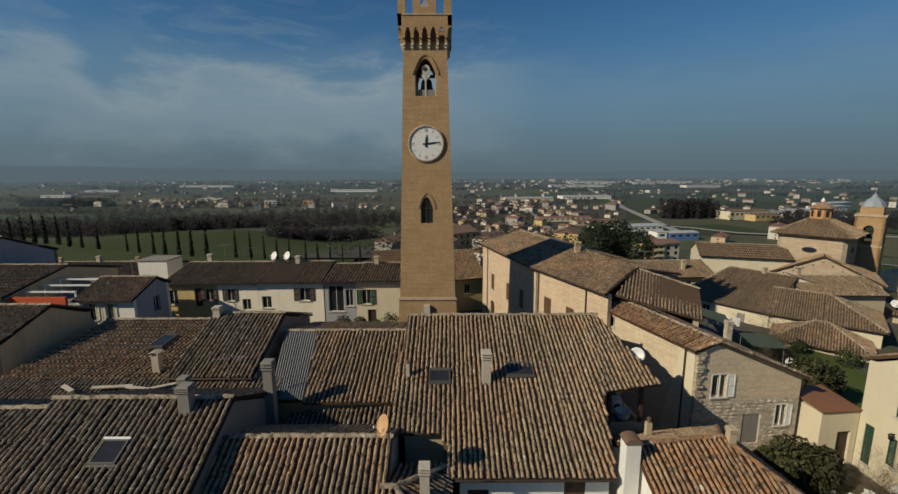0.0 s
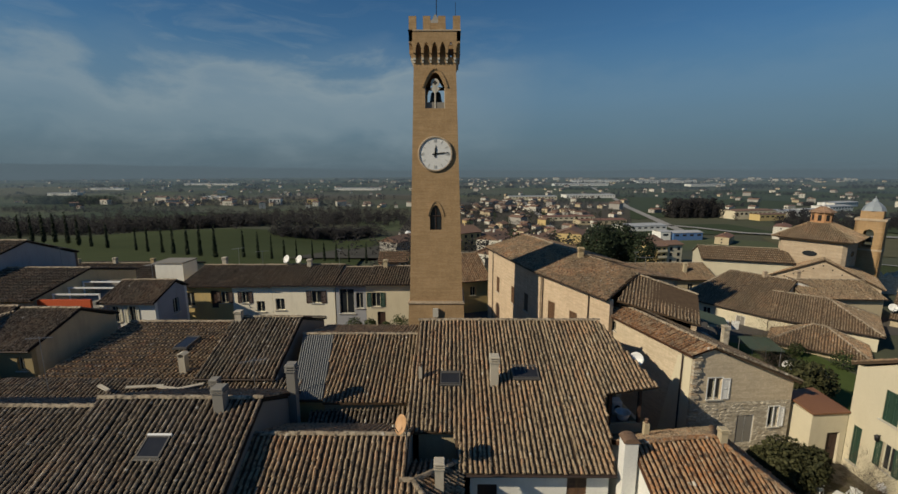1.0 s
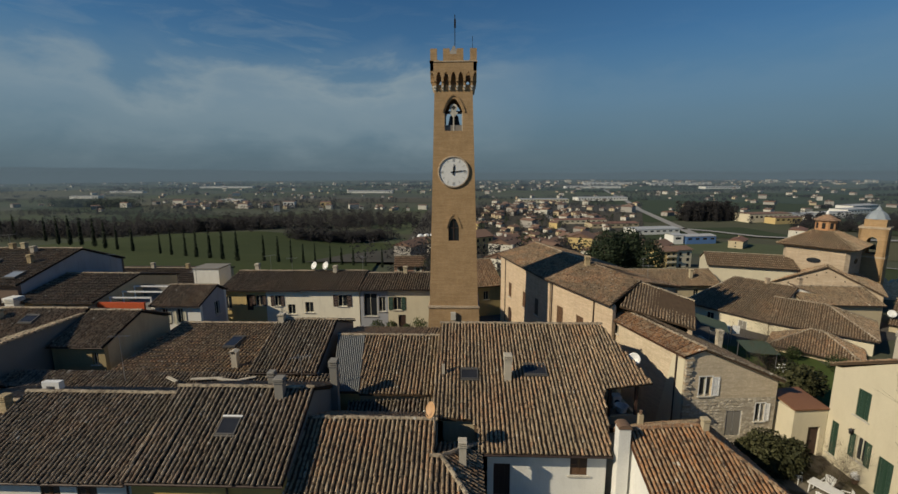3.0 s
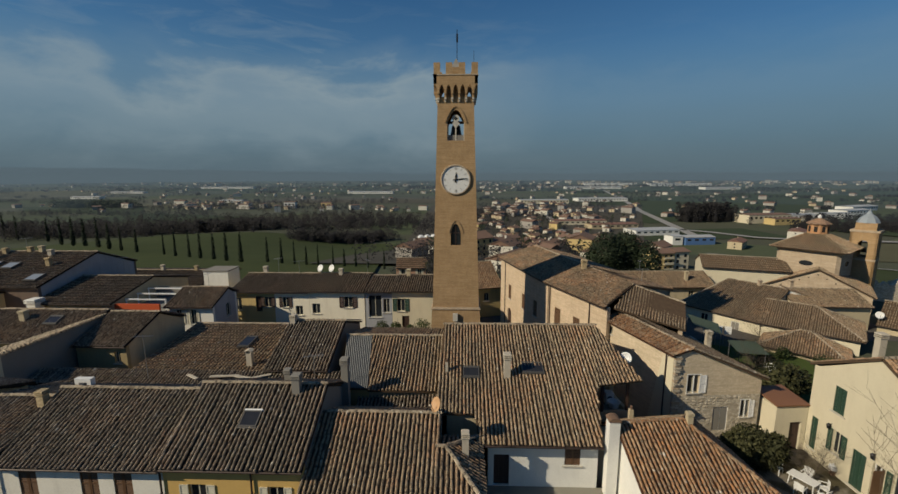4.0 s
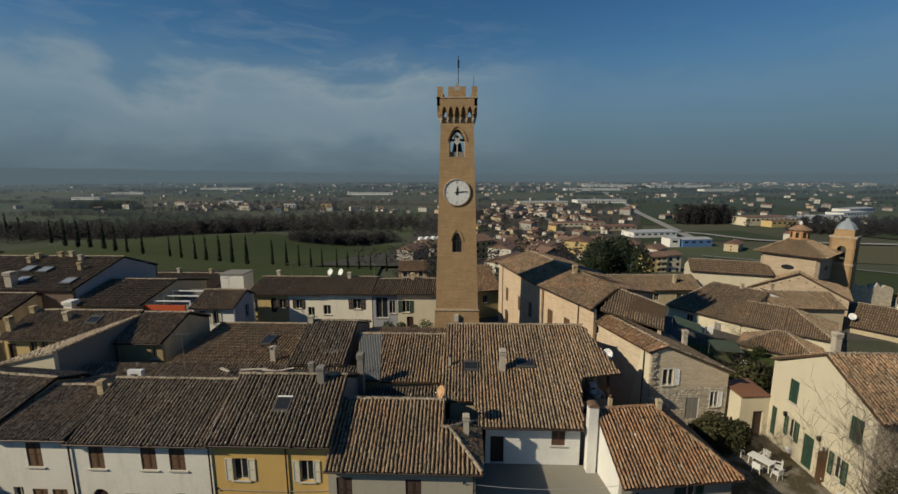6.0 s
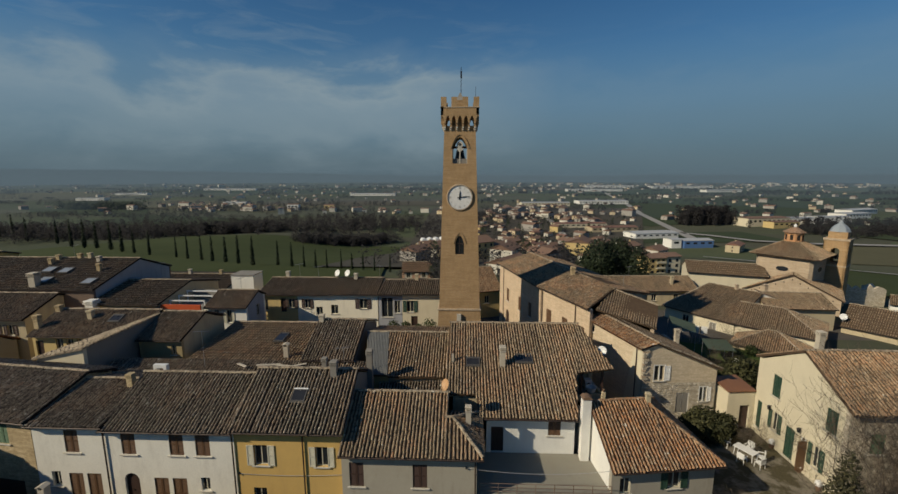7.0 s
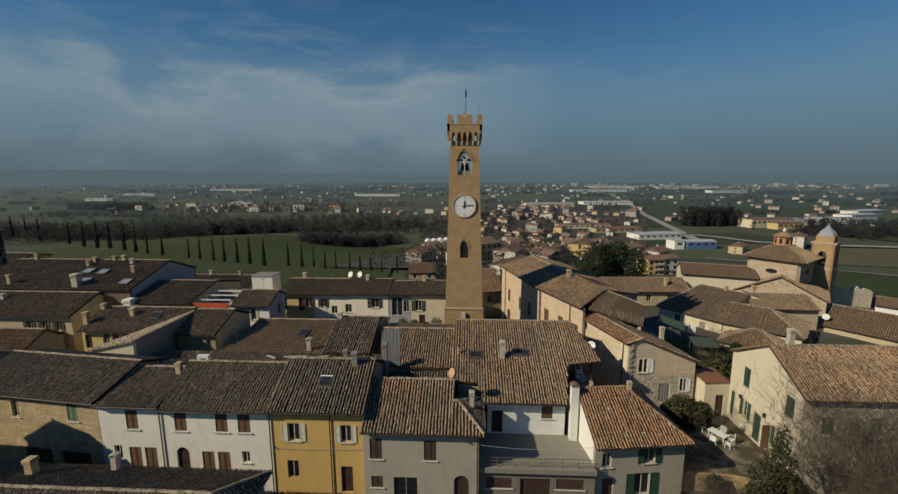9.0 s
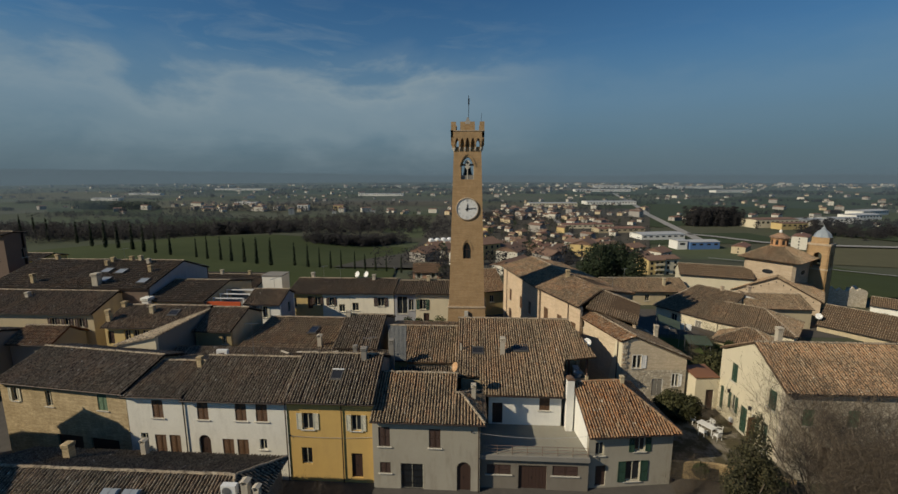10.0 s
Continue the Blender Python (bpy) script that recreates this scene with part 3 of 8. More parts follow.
def shutter_mesh(w, h, mat, slats=True):
    key = ("s", round(w, 2), round(h, 2), mat.name, slats)
    if key not in PIECES:
        sh = Shape()
        b = 0.07
        for x0, z0, x1, z1 in ((0, 0, b, h), (w - b, 0, w, h), (b, 0, w - b, b), (b, h - b, w - b, h), (b, h * 0.5 - b / 2, w - b, h * 0.5 + b / 2)):
            sh.box(x0, -0.045, z0, x1, 0, z1)
        n = max(4, int(h / 0.11))
        for i in range(n):
            z = b + (h - 2 * b) * (i + 0.5) / n
            sh.add([V((b, -0.036, z - 0.035)), V((w - b, -0.036, z - 0.035)), V((w - b, -0.01, z + 0.035)), V((b, -0.01, z + 0.035)),
                    V((b, -0.026, z - 0.04)), V((w - b, -0.026, z - 0.04)), V((w - b, 0.0, z + 0.03)), V((b, 0.0, z + 0.03))],
                   [(0, 1, 2, 3), (7, 6, 5, 4), (0, 4, 5, 1), (1, 5, 6, 2), (2, 6, 7, 3), (3, 7, 4, 0)])
        PIECES[key] = sh.mesh("shutter", mat)
    return PIECES[key]


def frame_mesh(w, h, mat, key="frame"):
    k = (key, round(w, 2), round(h, 2), mat.name)
    if k not in PIECES:
        sh = Shape()
        b = 0.06
        for x0, z0, x1, z1 in ((0, 0, b, h), (w - b, 0, w, h), (b, 0, w - b, b), (b, h - b, w - b, h), (w / 2 - b / 2, b, w / 2 + b / 2, h - b)):
            sh.box(x0, 0, z0, x1, 0.06, z1)
        PIECES[k] = sh.mesh(key, mat)
    return PIECES[k]


def box_mesh(name, w, d, h, mat):
    k = (name, round(w, 2), round(d, 2), round(h, 2), mat.name)
    if k not in PIECES:
        PIECES[k] = Shape().box(0, 0, 0, w, d, h).mesh(name, mat)
    return PIECES[k]


def child(name, me, parent, m, label=""):
    ob = new(name, me)
    ob.parent = parent
    ob.matrix_basis = m
    return tagged(ob, label)


def fill_hole(house, hole, P, d, out, th):
    """Window or door in a hole: (s, z, w, h, arched, kind). kind: 'glass', 'brown' (closed shutters), 'green' (shutters folded open), 'ivory',
    'door', 'garage', 'void', 'bars', 'fgreen' (closed green)."""
    s, z, w, h, arched, kind = hole
    q = Matrix((( d.x, -out.x, 0, 0), (d.y, -out.y, 0, 0), (0, 0, 1, 0), (0, 0, 0, 1)))

    def at(ds, dz, depth):
        return Matrix.Translation(P(s + ds, z + dz, depth / th)) @ q

    if kind == "void":
        return
    if kind == "opendoor":
        fr = child("doorway", frame_mesh(w, h, M_WHITEP), house, at(0, 0, 0.16), "open doorway in a white frame")
        child("door_leaf", box_mesh("door_leaf", 0.05, w * 0.9, h - 0.06, M_BROWN), fr, pose(w, -0.16 - w * 0.9, 0.0), "brown door leaf standing open")
        return
    if kind == "greydoor":
        fr = child("door", frame_mesh(w, h, M_WHITEP), house, at(0, 0, 0.05), "grey door in a white frame")
        child("door_leaf", box_mesh("door_leaf", w - 0.14, 0.05, h - 0.08, M_CEMENT), fr, pose(0.07, 0.0, 0.0), "plain grey door leaf")
        return
    if kind in ("door", "garage"):
        mat = M_BROWN_DK
        n = max(2, int(w / 0.28))
        door = child("door", box_mesh("door", w, 0.03, h, mat), house, at(0, 0, 0.2), "brown plank door")
        for i in range(n):
            child("plank", box_mesh("plank", w / n - 0.014, 0.05, h - 0.02, mat), door, pose(w * i / n + 0.007, -0.05, 0.01))
        child("door_handle", box_mesh("door_handle", 0.04, 0.05, 0.16, M_IRON), door, pose(w * 0.45, -0.09, h * 0.45))
        return
    fr = child("window", frame_mesh(w, h, M_IVORY if kind not in ("brown", "dkbrown") else M_BROWN_DK), house, at(0, 0, 0.14), "")
    for i in (0, 1):
        child("pane", box_mesh("pane", w / 2 - 0.09, 0.01, h - 0.12, M_GLASS), fr, pose(0.06 + i * (w / 2 - 0.03), 0.025, 0.06))
    if kind != "bars":
        child("sill", box_mesh("sill", w + 0.3, 0.26, 0.07, M_SILL), fr, pose(-0.15, -0.24, -0.075))
    if kind in ("brown", "fgreen", "dkbrown", "cgreen"):
        mat = {"brown": M_BROWN, "fgreen": M_GREEN_LT, "dkbrown": M_BROWN_DK, "cgreen": M_GREEN}[kind]
        for i in (0, 1):
            child("shutter", shutter_mesh(w / 2 - 0.01, h - 0.02, mat), fr, pose(0.005 + i * w / 2, -0.06, 0.01), "closed louvred shutter")
    if kind in ("green", "ivory", "bsh"):
        mat = {"green": M_GREEN, "ivory": M_IVORY, "bsh": M_BROWN_DK}[kind]
        for i, x in ((0, -w / 2), (1, w)):
            child("shutter", shutter_mesh(w / 2, h, mat), fr, pose(x, -0.155, 0), "shutter folded back against the wall")
    if kind == "oneshut":
        child("shutter", shutter_mesh(w * 0.62, h, M_WHITEP), fr, pose(w, -0.155, 0), "white shutter folded back against the wall")
        child("surround", frame_mesh(w + 0.2, h + 0.2, M_WHITEP, "surround"), fr, pose(-0.1, -0.16, -0.1), "white painted window surround")
    if kind == "bars":
        sh = Shape()
        for i in range(int(w / 0.13)):
            sh.tube((0.06 + i * 0.13, -0.1, 0), (0.06 + i * 0.13, -0.1, h), 0.012, n=5)
        for zz in (0.25, 0.5, 0.75):
            sh.box(0, -0.12, h * zz, w, -0.1, h * zz + 0.03)
        child("grille", sh.mesh("grille", M_IRON), fr, Matrix(), "iron window grille")


def wall(house, p0, p1, z0, z1, mat, holes=(), top=(), th=0.35):
    holes = [(*h[:4], h[4] if len(h) > 4 else False, h[5] if len(h) > 5 else "glass") for h in holes]
    me, d, out, P = wall_mesh(p0, p1, z0, z1, holes, th, mat, top)
    ob = part("wall", me, mat, house)
    for h in holes:
        fill_hole(house, h, P, d, out, th)
    return ob


def gutter(house, a, b, mat=None, r=0.075):
    a, b = V(a), V(b)
    ax = (b - a).normalized()
    side = ax.cross(V((0, 0, 1)))
    sh = Shape()
    arc = [math.pi * (1 + i / 6) for i in range(7)]
    vs = []
    for p in (a, b):
        vs += [p + side * math.cos(t) * r + V((0, 0, math.sin(t) * r)) for t in arc]
        vs += [p + side * math.cos(t) * r * 0.85 + V((0, 0, math.sin(t) * r * 0.85)) for t in reversed(arc)]
    n = 14
    sh.add(vs, [(i, (i + 1) % n, n + (i + 1) % n, n + i) for i in range(n)] + [tuple(range(n - 1, -1, -1)), tuple(range(n, 2 * n))])
    return part("gutter", sh, mat or M_GUTTER, house)


def downpipe(house, x, y, z0, z1, mat=None):
    sh = Shape().tube((x, y, z0), (x, y, z1), 0.05, n=8)
    for k in (0.2, 0.5, 0.8):
        sh.tube((x, y, z0 + (z1 - z0) * k - 0.03), (x, y, z0 + (z1 - z0) * k + 0.03), 0.065, n=8)
    return part("downpipe", sh, mat or M_GUTTER, house)


def gable_house(name, label, x, y, turn, L, D, zg, ze, zr, yr, zb, wallmat, tmat=None, pan=None, front=(), left=(), right=(), back=(), ov=0.45,
                hip_r=0.0, hip_l=0.0, singles=0, span=None, side=0.12, seed=1, walls=None, pipes=True, ridge=True, category="house", group="", pitch=0.24, step=0.37, back_tile=None):
    """A house whose front-left corner stands at (x, y), L wide and D deep, with its ridge along the front at depth yr and height zr; eaves at ze in
    front and zb behind; hip_r, hip_l: how far the ridge stops short of the ends."""
    tmat, pan = tmat or M_TILE, pan or M_PAN
    h = thing(name, pose(x, y, 0, 0, 0, turn), label, category, group)
    wm = {"front": wallmat, "left": wallmat, "right": wallmat, "back": wallmat, **(walls or {})}
    sf, sb = (zr - ze) / yr, (zr - zb) / (D - yr)
    d0 = 0.16
    wall(h, (0, 0), (L, 0), zg, ze - d0, wm["front"], front)
    wall(h, (L, D), (0, D), zg, zb - d0, wm["back"], back)
    lo = min(ze, zb) - d0
    tr = [(0, ze - d0), (yr, zr - d0), (D, zb - d0)] if not hip_r else []
    tl = [(0, zb - d0), (D - yr, zr - d0), (D, ze - d0)] if not hip_l else []
    wall(h, (L, 0.35), (L, D - 0.35), zg, lo, wm["right"], right, [(min(max(s - 0.35, 0), D - 0.7), z) for s, z in tr])
    wall(h, (0, D - 0.35), (0, 0.35), zg, lo, wm["left"], left, [(min(max(s - 0.35, 0), D - 0.7), z) for s, z in tl])
    e0, e1 = -side if not hip_l else -ov, L + side if not hip_r else L + ov
    zf, zk = ze - ov * sf, zb - ov * sb
    A, B = V((e0, -ov, zf)), V((e1, -ov, zf))
    C, E = V((e1 - (hip_r + ov if hip_r else 0), yr, zr)), V((e0 + (hip_l + ov if hip_l else 0), yr, zr))
    F, G = V((e1, D + ov, zk)), V((e0, D + ov, zk))
    tiled([A, B, C, E], tmat, pan, h, singles, span=span, seed=seed, pitch=pitch, step=step)
    tiled([F, G, E, C], back_tile or tmat, pan, h, 0, seed=seed + 1, pitch=pitch, step=step)
    if hip_r:
        tiled([B, F, C], tmat, pan, h, 0, seed=seed + 2, pitch=pitch, step=step)
        ridge_caps(B + V((-0.1, 0.1, 0.12)), C, tmat, h)
        ridge_caps(F + V((-0.1, -0.1, 0.12)), C, tmat, h)
    if hip_l:
        tiled([G, A, E], tmat, pan, h, 0, seed=seed + 3, pitch=pitch, step=step)
        ridge_caps(A + V((0.1, 0.1, 0.12)), E, tmat, h)
    if ridge:
        ridge_caps(E + V((0, 0, 0.03)), C + V((0, 0, 0.03)), tmat, h)
    if pipes:
        gutter(h, (e0, -ov - 0.06, zf - 0.02), (e1, -ov - 0.06, zf - 0.02))
    return h


def chimney(x, y, z0, z1, w=0.5, mat=None, cap="slab", label="plastered chimney on a tiled roof"):
    c = thing("chimney", pose(x, y, z0, 0, 0, 0), label, "chimney", "chimneys on the roofs")
    h = z1 - z0
    mat = M_CHIM if mat in (None, M_IVORY) else mat
    w *= 0.88
    u = min(0.22 * h, 0.42)                                # height of the slatted or tiled top
    b = h - u
    part("shaft", Shape().box(-w / 2, -w / 2, -0.5, w / 2, w / 2, h - 0.24 if cap == "mound" else b), mat, c)
    if cap == "slab":
        for i in range(3):
            part("slat", Shape().box(-w * 0.62, -w * 0.62, b + u * 0.34 * i, w * 0.62, w * 0.62, b + u * (0.16 + 0.34 * i)), mat, c)
        # dark core paints the shade between the slats
        part("core", Shape().box(-w * 0.4, -w * 0.4, b, w * 0.4, w * 0.4, h - u * 0.18), M_DARK, c)
        part("cap", Shape().box(-w * 0.62, -w * 0.62, h - u * 0.16, w * 0.62, w * 0.62, h, taper=0.12), mat, c)
    elif cap == "tile":
        for sx in (-1, 1):
            part("pier", Shape().box(sx * w * 0.45 - w * 0.1, -w / 2, b, sx * w * 0.45 + w * 0.1, w / 2, b + u * 0.55), mat, c)
        for sx in (-1, 1):
            part("cap_tile", Shape().prism([V((sx * w * 0.66, -w * 0.64, b + u * 0.55)), V((0, -w * 0.64, b + u * 0.55 + w * 0.22)), V((0, -w * 0.64, b + u * 0.55 + w * 0.32)), V((sx * w * 0.7, -w * 0.64, b + u * 0.55 + w * 0.07))], (0, w * 1.28, 0)), mat, c)
    elif cap == "mound":
        part("rim", Shape().box(-w * 0.58, -w * 0.58, h - 0.24, w * 0.58, w * 0.58, h - 0.18), M_POT, c)
        for i in range(3):
            yy = w * (-0.36 + 0.36 * i)
            arc = [V((w * 0.56 * math.cos(a * math.pi / 6), yy - w * 0.18, h - 0.18 + 0.17 * math.sin(a * math.pi / 6))) for a in range(7)]
            part("cap_tile", Shape().prism(arc, (0, w * 0.34, 0)), M_POT, c)
    elif cap == "pot":
        part("pot", Shape().lathe([(w * 0.3, b), (w * 0.34, b + u * 0.3), (w * 0.3, b + u * 0.55), (w * 0.38, h)], n=10), M_POT, c)
    return c


def skylight(x, y, z, slope, w, h, turn=0.0, label="roof window with a dark frame", top=None, pane=None):
    c = thing("roof_window", pose(x, y, z, math.degrees(math.atan(slope)), 0, turn), label, "roof window", "roof windows")
    sh = Shape()
    b = 0.065
    for x0, y0, x1, y1 in ((0, 0, w, b), (0, h - b, w, h), (0, b, b, h - b), (w - b, b, w, h - b)):
        sh.box(x0, y0, -0.05, x1, y1, 0.2)
    part("frame", sh, M_WFRAME, c)
    part("pane", Shape().box(b, b, 0.06, w - b, h - b, 0.175), pane or M_SKYGLASS, c)
    part("flashing", Shape().box(-0.04, -0.1, 0.06, w + 0.04, 0, 0.15), M_WFRAME, c)
    part("flashing", Shape().box(-0.02, h, 0.06, w + 0.02, h + 0.1, 0.215), top or M_WFRAME, c)
    return c


def dish(x, y, z0, z1, r, az, mat, label):
    """A satellite dish on a pole; az: degrees the dish faces, from the x axis."""
    c = thing("satellite_dish", pose(x, y, z0, 0, 0, az), label, "satellite dish", "satellite dishes on the roofs")
    h = z1 - z0
    part("pole", Shape().tube((0, 0, -0.5), (0, 0, h), 0.035), M_ZINC, c)
    m = Matrix.Translation((0.12, 0, h)) @ pose(0, 0, 0, 0, 65, 0)
    part("reflector", Shape().lathe([(0.02, 0.0), (r * 0.4, 0.02), (r * 0.75, 0.08), (r, 0.16), (r * 1.02, 0.17), (r * 0.75, 0.1), (r * 0.4, 0.045), (0.02, 0.03)], n=24, m=m), mat, c, smooth=True)
    part("arm", Shape().tube(m @ V((r * 0.9, 0, 0.1)), m @ V((0.1, 0, r * 1.1)), 0.018, n=6), M_ZINC, c)
    part("receiver", Shape().tube(m @ V((0.1, 0, r * 1.0)), m @ V((0.1, 0, r * 1.25)), 0.05, n=8), M_IVORY, c)
    return c


def antenna(x, y, z0, h, turn=0.0, kind="yagi"):
    c = thing("tv_antenna", pose(x, y, z0, 0, 0, turn), "thin grey metal television aerial on a roof", "antenna", "television aerials")
    part("mast", Shape().tube((0, 0, -0.4), (0, 0, h), 0.022, n=6), M_ZINC, c)
    boom = Shape().tube((-0.7, 0, h - 0.1), (0.7, 0, h - 0.1), 0.018, n=5)
    part("boom", boom, M_ZINC, c)
    for i in range(6):
        xx = -0.6 + i * 0.24
        part("rod", Shape().tube((xx, -0.35 + 0.03 * i, h - 0.1), (xx, 0.35 - 0.03 * i, h - 0.1), 0.01, n=4), M_ZINC, c)
    return c

# ---- ground ----
def ground_z(x, y):
    """The hill: a flat top under the town that falls to the plain, with low swells."""
    dx, dy = max(0.0, -x - 75, x - 62), max(0.0, y - 62)
    q = min(1.0, max(0.0, (-x - 80) / 140))
    q = q * q * (3 - 2 * q)
    s = min(1.0, math.hypot(dx, dy) / (330 + 170 * q))
    return -0.4 - 44.5 * (s * s * (3 - 2 * s) * 0.45 + s * 0.55)


def axis(near, far, n0, n1):
    a = np.linspace(-near, near, n0)
    b = near * (far / near) ** (np.arange(1, n1 + 1) / n1)
    return np.concatenate([-b[::-1], a, b])


k = Mat("land", 0.95, 0, 0.1)
big = k.noise(0.0035, 3, 0.5)
vor = k.n.new("ShaderNodeTexVoronoi")
mp = k.n.new("ShaderNodeMapping")
mp.inputs["Scale"].default_value = (0.0055, 0.009, 0.0)
mp.inputs["Rotation"].default_value = (0, 0, 0.35)
k.l.new(k.pos, mp.inputs[0])
k.l.new(mp.outputs[0], vor.inputs["Vector"])
vor.inputs["Scale"].default_value = 1.0
sx = k.n.new("ShaderNodeSeparateXYZ")
k.l.new(vor.outputs["Color"], sx.inputs[0])
fields = k.ramp(sx.outputs[0], [(0.0, (0.060, 0.082, 0.045)), (0.22, (0.085, 0.106, 0.060)), (0.38, (0.082, 0.080, 0.064)), (0.52, (0.060, 0.077, 0.050)), (0.66, (0.108, 0.104, 0.084)), (0.8, (0.052, 0.068, 0.044)), (1.0, (0.070, 0.070, 0.058))])
fields = k.mix(k.math("MULTIPLY", k.noise(0.02, 5, 0.65), 0.7), fields, (0.055, 0.06, 0.03))
fields = k.mix(k.ramp(k.noise(0.25, 4), [(0.4, (0, 0, 0)), (0.7, (0.4, 0.4, 0.4))]), fields, (0.10, 0.105, 0.065))
M_LAND = k.col(fields)
k = Mat("street_asphalt", 0.9, 0, 0.2)
M_ASPH = k.col(k.mix(k.noise(1.5, 6, 0.65), (0.05, 0.048, 0.045), (0.11, 0.10, 0.09)))
k = Mat("grass", 0.95, 0, 0.1)
M_GRASS = k.col(k.mix(k.noise(0.6, 6, 0.7), (0.035, 0.06, 0.016), (0.09, 0.115, 0.035)))

gx, gy = axis(480, 4900, 97, 16), axis(520, 4900, 105, 16)
gv = [(x, y, ground_z(x, y)) for y in gy for x in gx]
nx = len(gx)
gf = [(j * nx + i, j * nx + i + 1, (j + 1) * nx + i + 1, (j + 1) * nx + i) for j in range(len(gy) - 1) for i in range(nx - 1)]
ground = new("ground", mesh_of("ground", gv, gf, M_LAND, True))
tagged(ground, "rolling winter farmland of green and brown fields", "ground", kind="structure")

road = new("road", Shape().box(-70, 4.5, -0.9, 40, 10.3, -0.36).mesh("road", M_ASPH))
tagged(road, "narrow grey asphalt street between the houses", "road", kind="structure")

paved = new("pavement", Shape().prism([V((-76, 10.3, -0.7)), V((23.5, 10.3, -0.7)), V((23.5, 24.4, -0.7)), V((26.5, 47.2, -0.7)), V((60, 47.2, -0.7)), V((60, 61, -0.7)), V((-76, 61, -0.7))], (0, 0, 0.33)).mesh("pavement", M_ASPH))
tagged(paved, "worn grey paving of alleys and yards between the houses", "pavement", kind="structure")

# ---- front row of houses ----
EG = -0.4


def W(x, z, w, h, kind, x0, arched=False):
    return (x - x0, z, w, h, arched, kind)


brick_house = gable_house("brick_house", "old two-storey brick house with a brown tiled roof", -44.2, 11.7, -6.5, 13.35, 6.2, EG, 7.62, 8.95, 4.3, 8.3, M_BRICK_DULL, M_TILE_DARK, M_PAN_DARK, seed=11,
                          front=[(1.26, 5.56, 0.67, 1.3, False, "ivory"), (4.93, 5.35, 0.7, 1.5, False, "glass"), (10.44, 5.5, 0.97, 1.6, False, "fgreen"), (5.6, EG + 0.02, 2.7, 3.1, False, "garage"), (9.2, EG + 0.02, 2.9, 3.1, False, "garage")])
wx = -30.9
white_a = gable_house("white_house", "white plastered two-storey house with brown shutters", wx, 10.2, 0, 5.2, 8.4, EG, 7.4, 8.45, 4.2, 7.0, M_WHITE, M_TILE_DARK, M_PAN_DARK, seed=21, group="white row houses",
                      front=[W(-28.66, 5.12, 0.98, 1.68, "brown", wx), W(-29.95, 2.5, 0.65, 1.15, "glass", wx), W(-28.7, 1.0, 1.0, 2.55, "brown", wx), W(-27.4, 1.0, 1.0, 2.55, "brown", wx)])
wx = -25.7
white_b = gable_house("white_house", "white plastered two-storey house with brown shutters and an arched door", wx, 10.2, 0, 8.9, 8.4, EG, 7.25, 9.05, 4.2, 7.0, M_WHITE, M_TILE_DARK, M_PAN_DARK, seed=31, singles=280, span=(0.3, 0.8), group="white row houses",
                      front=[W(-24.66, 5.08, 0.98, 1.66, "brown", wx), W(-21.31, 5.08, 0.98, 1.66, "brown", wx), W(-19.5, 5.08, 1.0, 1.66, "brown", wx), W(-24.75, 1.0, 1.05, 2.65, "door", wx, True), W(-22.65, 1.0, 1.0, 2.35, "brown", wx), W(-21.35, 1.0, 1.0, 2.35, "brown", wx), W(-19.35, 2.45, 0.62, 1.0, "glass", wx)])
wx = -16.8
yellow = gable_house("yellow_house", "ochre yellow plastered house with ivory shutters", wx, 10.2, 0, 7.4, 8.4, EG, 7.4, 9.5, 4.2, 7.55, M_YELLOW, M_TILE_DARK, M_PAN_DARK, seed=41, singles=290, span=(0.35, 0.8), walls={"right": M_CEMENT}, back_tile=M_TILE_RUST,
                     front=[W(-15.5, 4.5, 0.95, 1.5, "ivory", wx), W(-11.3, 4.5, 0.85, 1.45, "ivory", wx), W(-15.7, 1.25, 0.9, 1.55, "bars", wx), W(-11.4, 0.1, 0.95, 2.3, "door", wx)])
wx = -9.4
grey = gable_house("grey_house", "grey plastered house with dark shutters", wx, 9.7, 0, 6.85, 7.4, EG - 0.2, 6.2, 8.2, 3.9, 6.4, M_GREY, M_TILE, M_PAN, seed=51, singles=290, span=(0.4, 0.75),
                   front=[W(-8.9, 3.5, 0.95, 1.75, "dkbrown", wx), W(-4.7, 3.5, 0.95, 1.7, "dkbrown", wx), W(-8.85, 1.05, 0.9, 1.0, "dkbrown", wx), W(-7.1, -0.4, 1.9, 2.4, "bars", wx)])
wing = gable_house("grey_house_wing", "lower end of a grey house with an arched door", -2.55, 9.7, 0, 2.05, 4.6, EG - 0.2, 6.2, 7.3, 2.15, 6.2, M_GREY, M_TILE, M_PAN, seed=54, hip_r=1.6, front=[W(-2.4, -0.5, 1.15, 2.8, "door", -2.55, True)])
for h_, x_, z_ in ((white_a, 5.1, 7.1), (white_b, 8.8, 7.0), (yellow, 4.7, 7.1), (wing, 1.95, 5.9)):
    downpipe(h_, x_, -0.1, EG, z_)

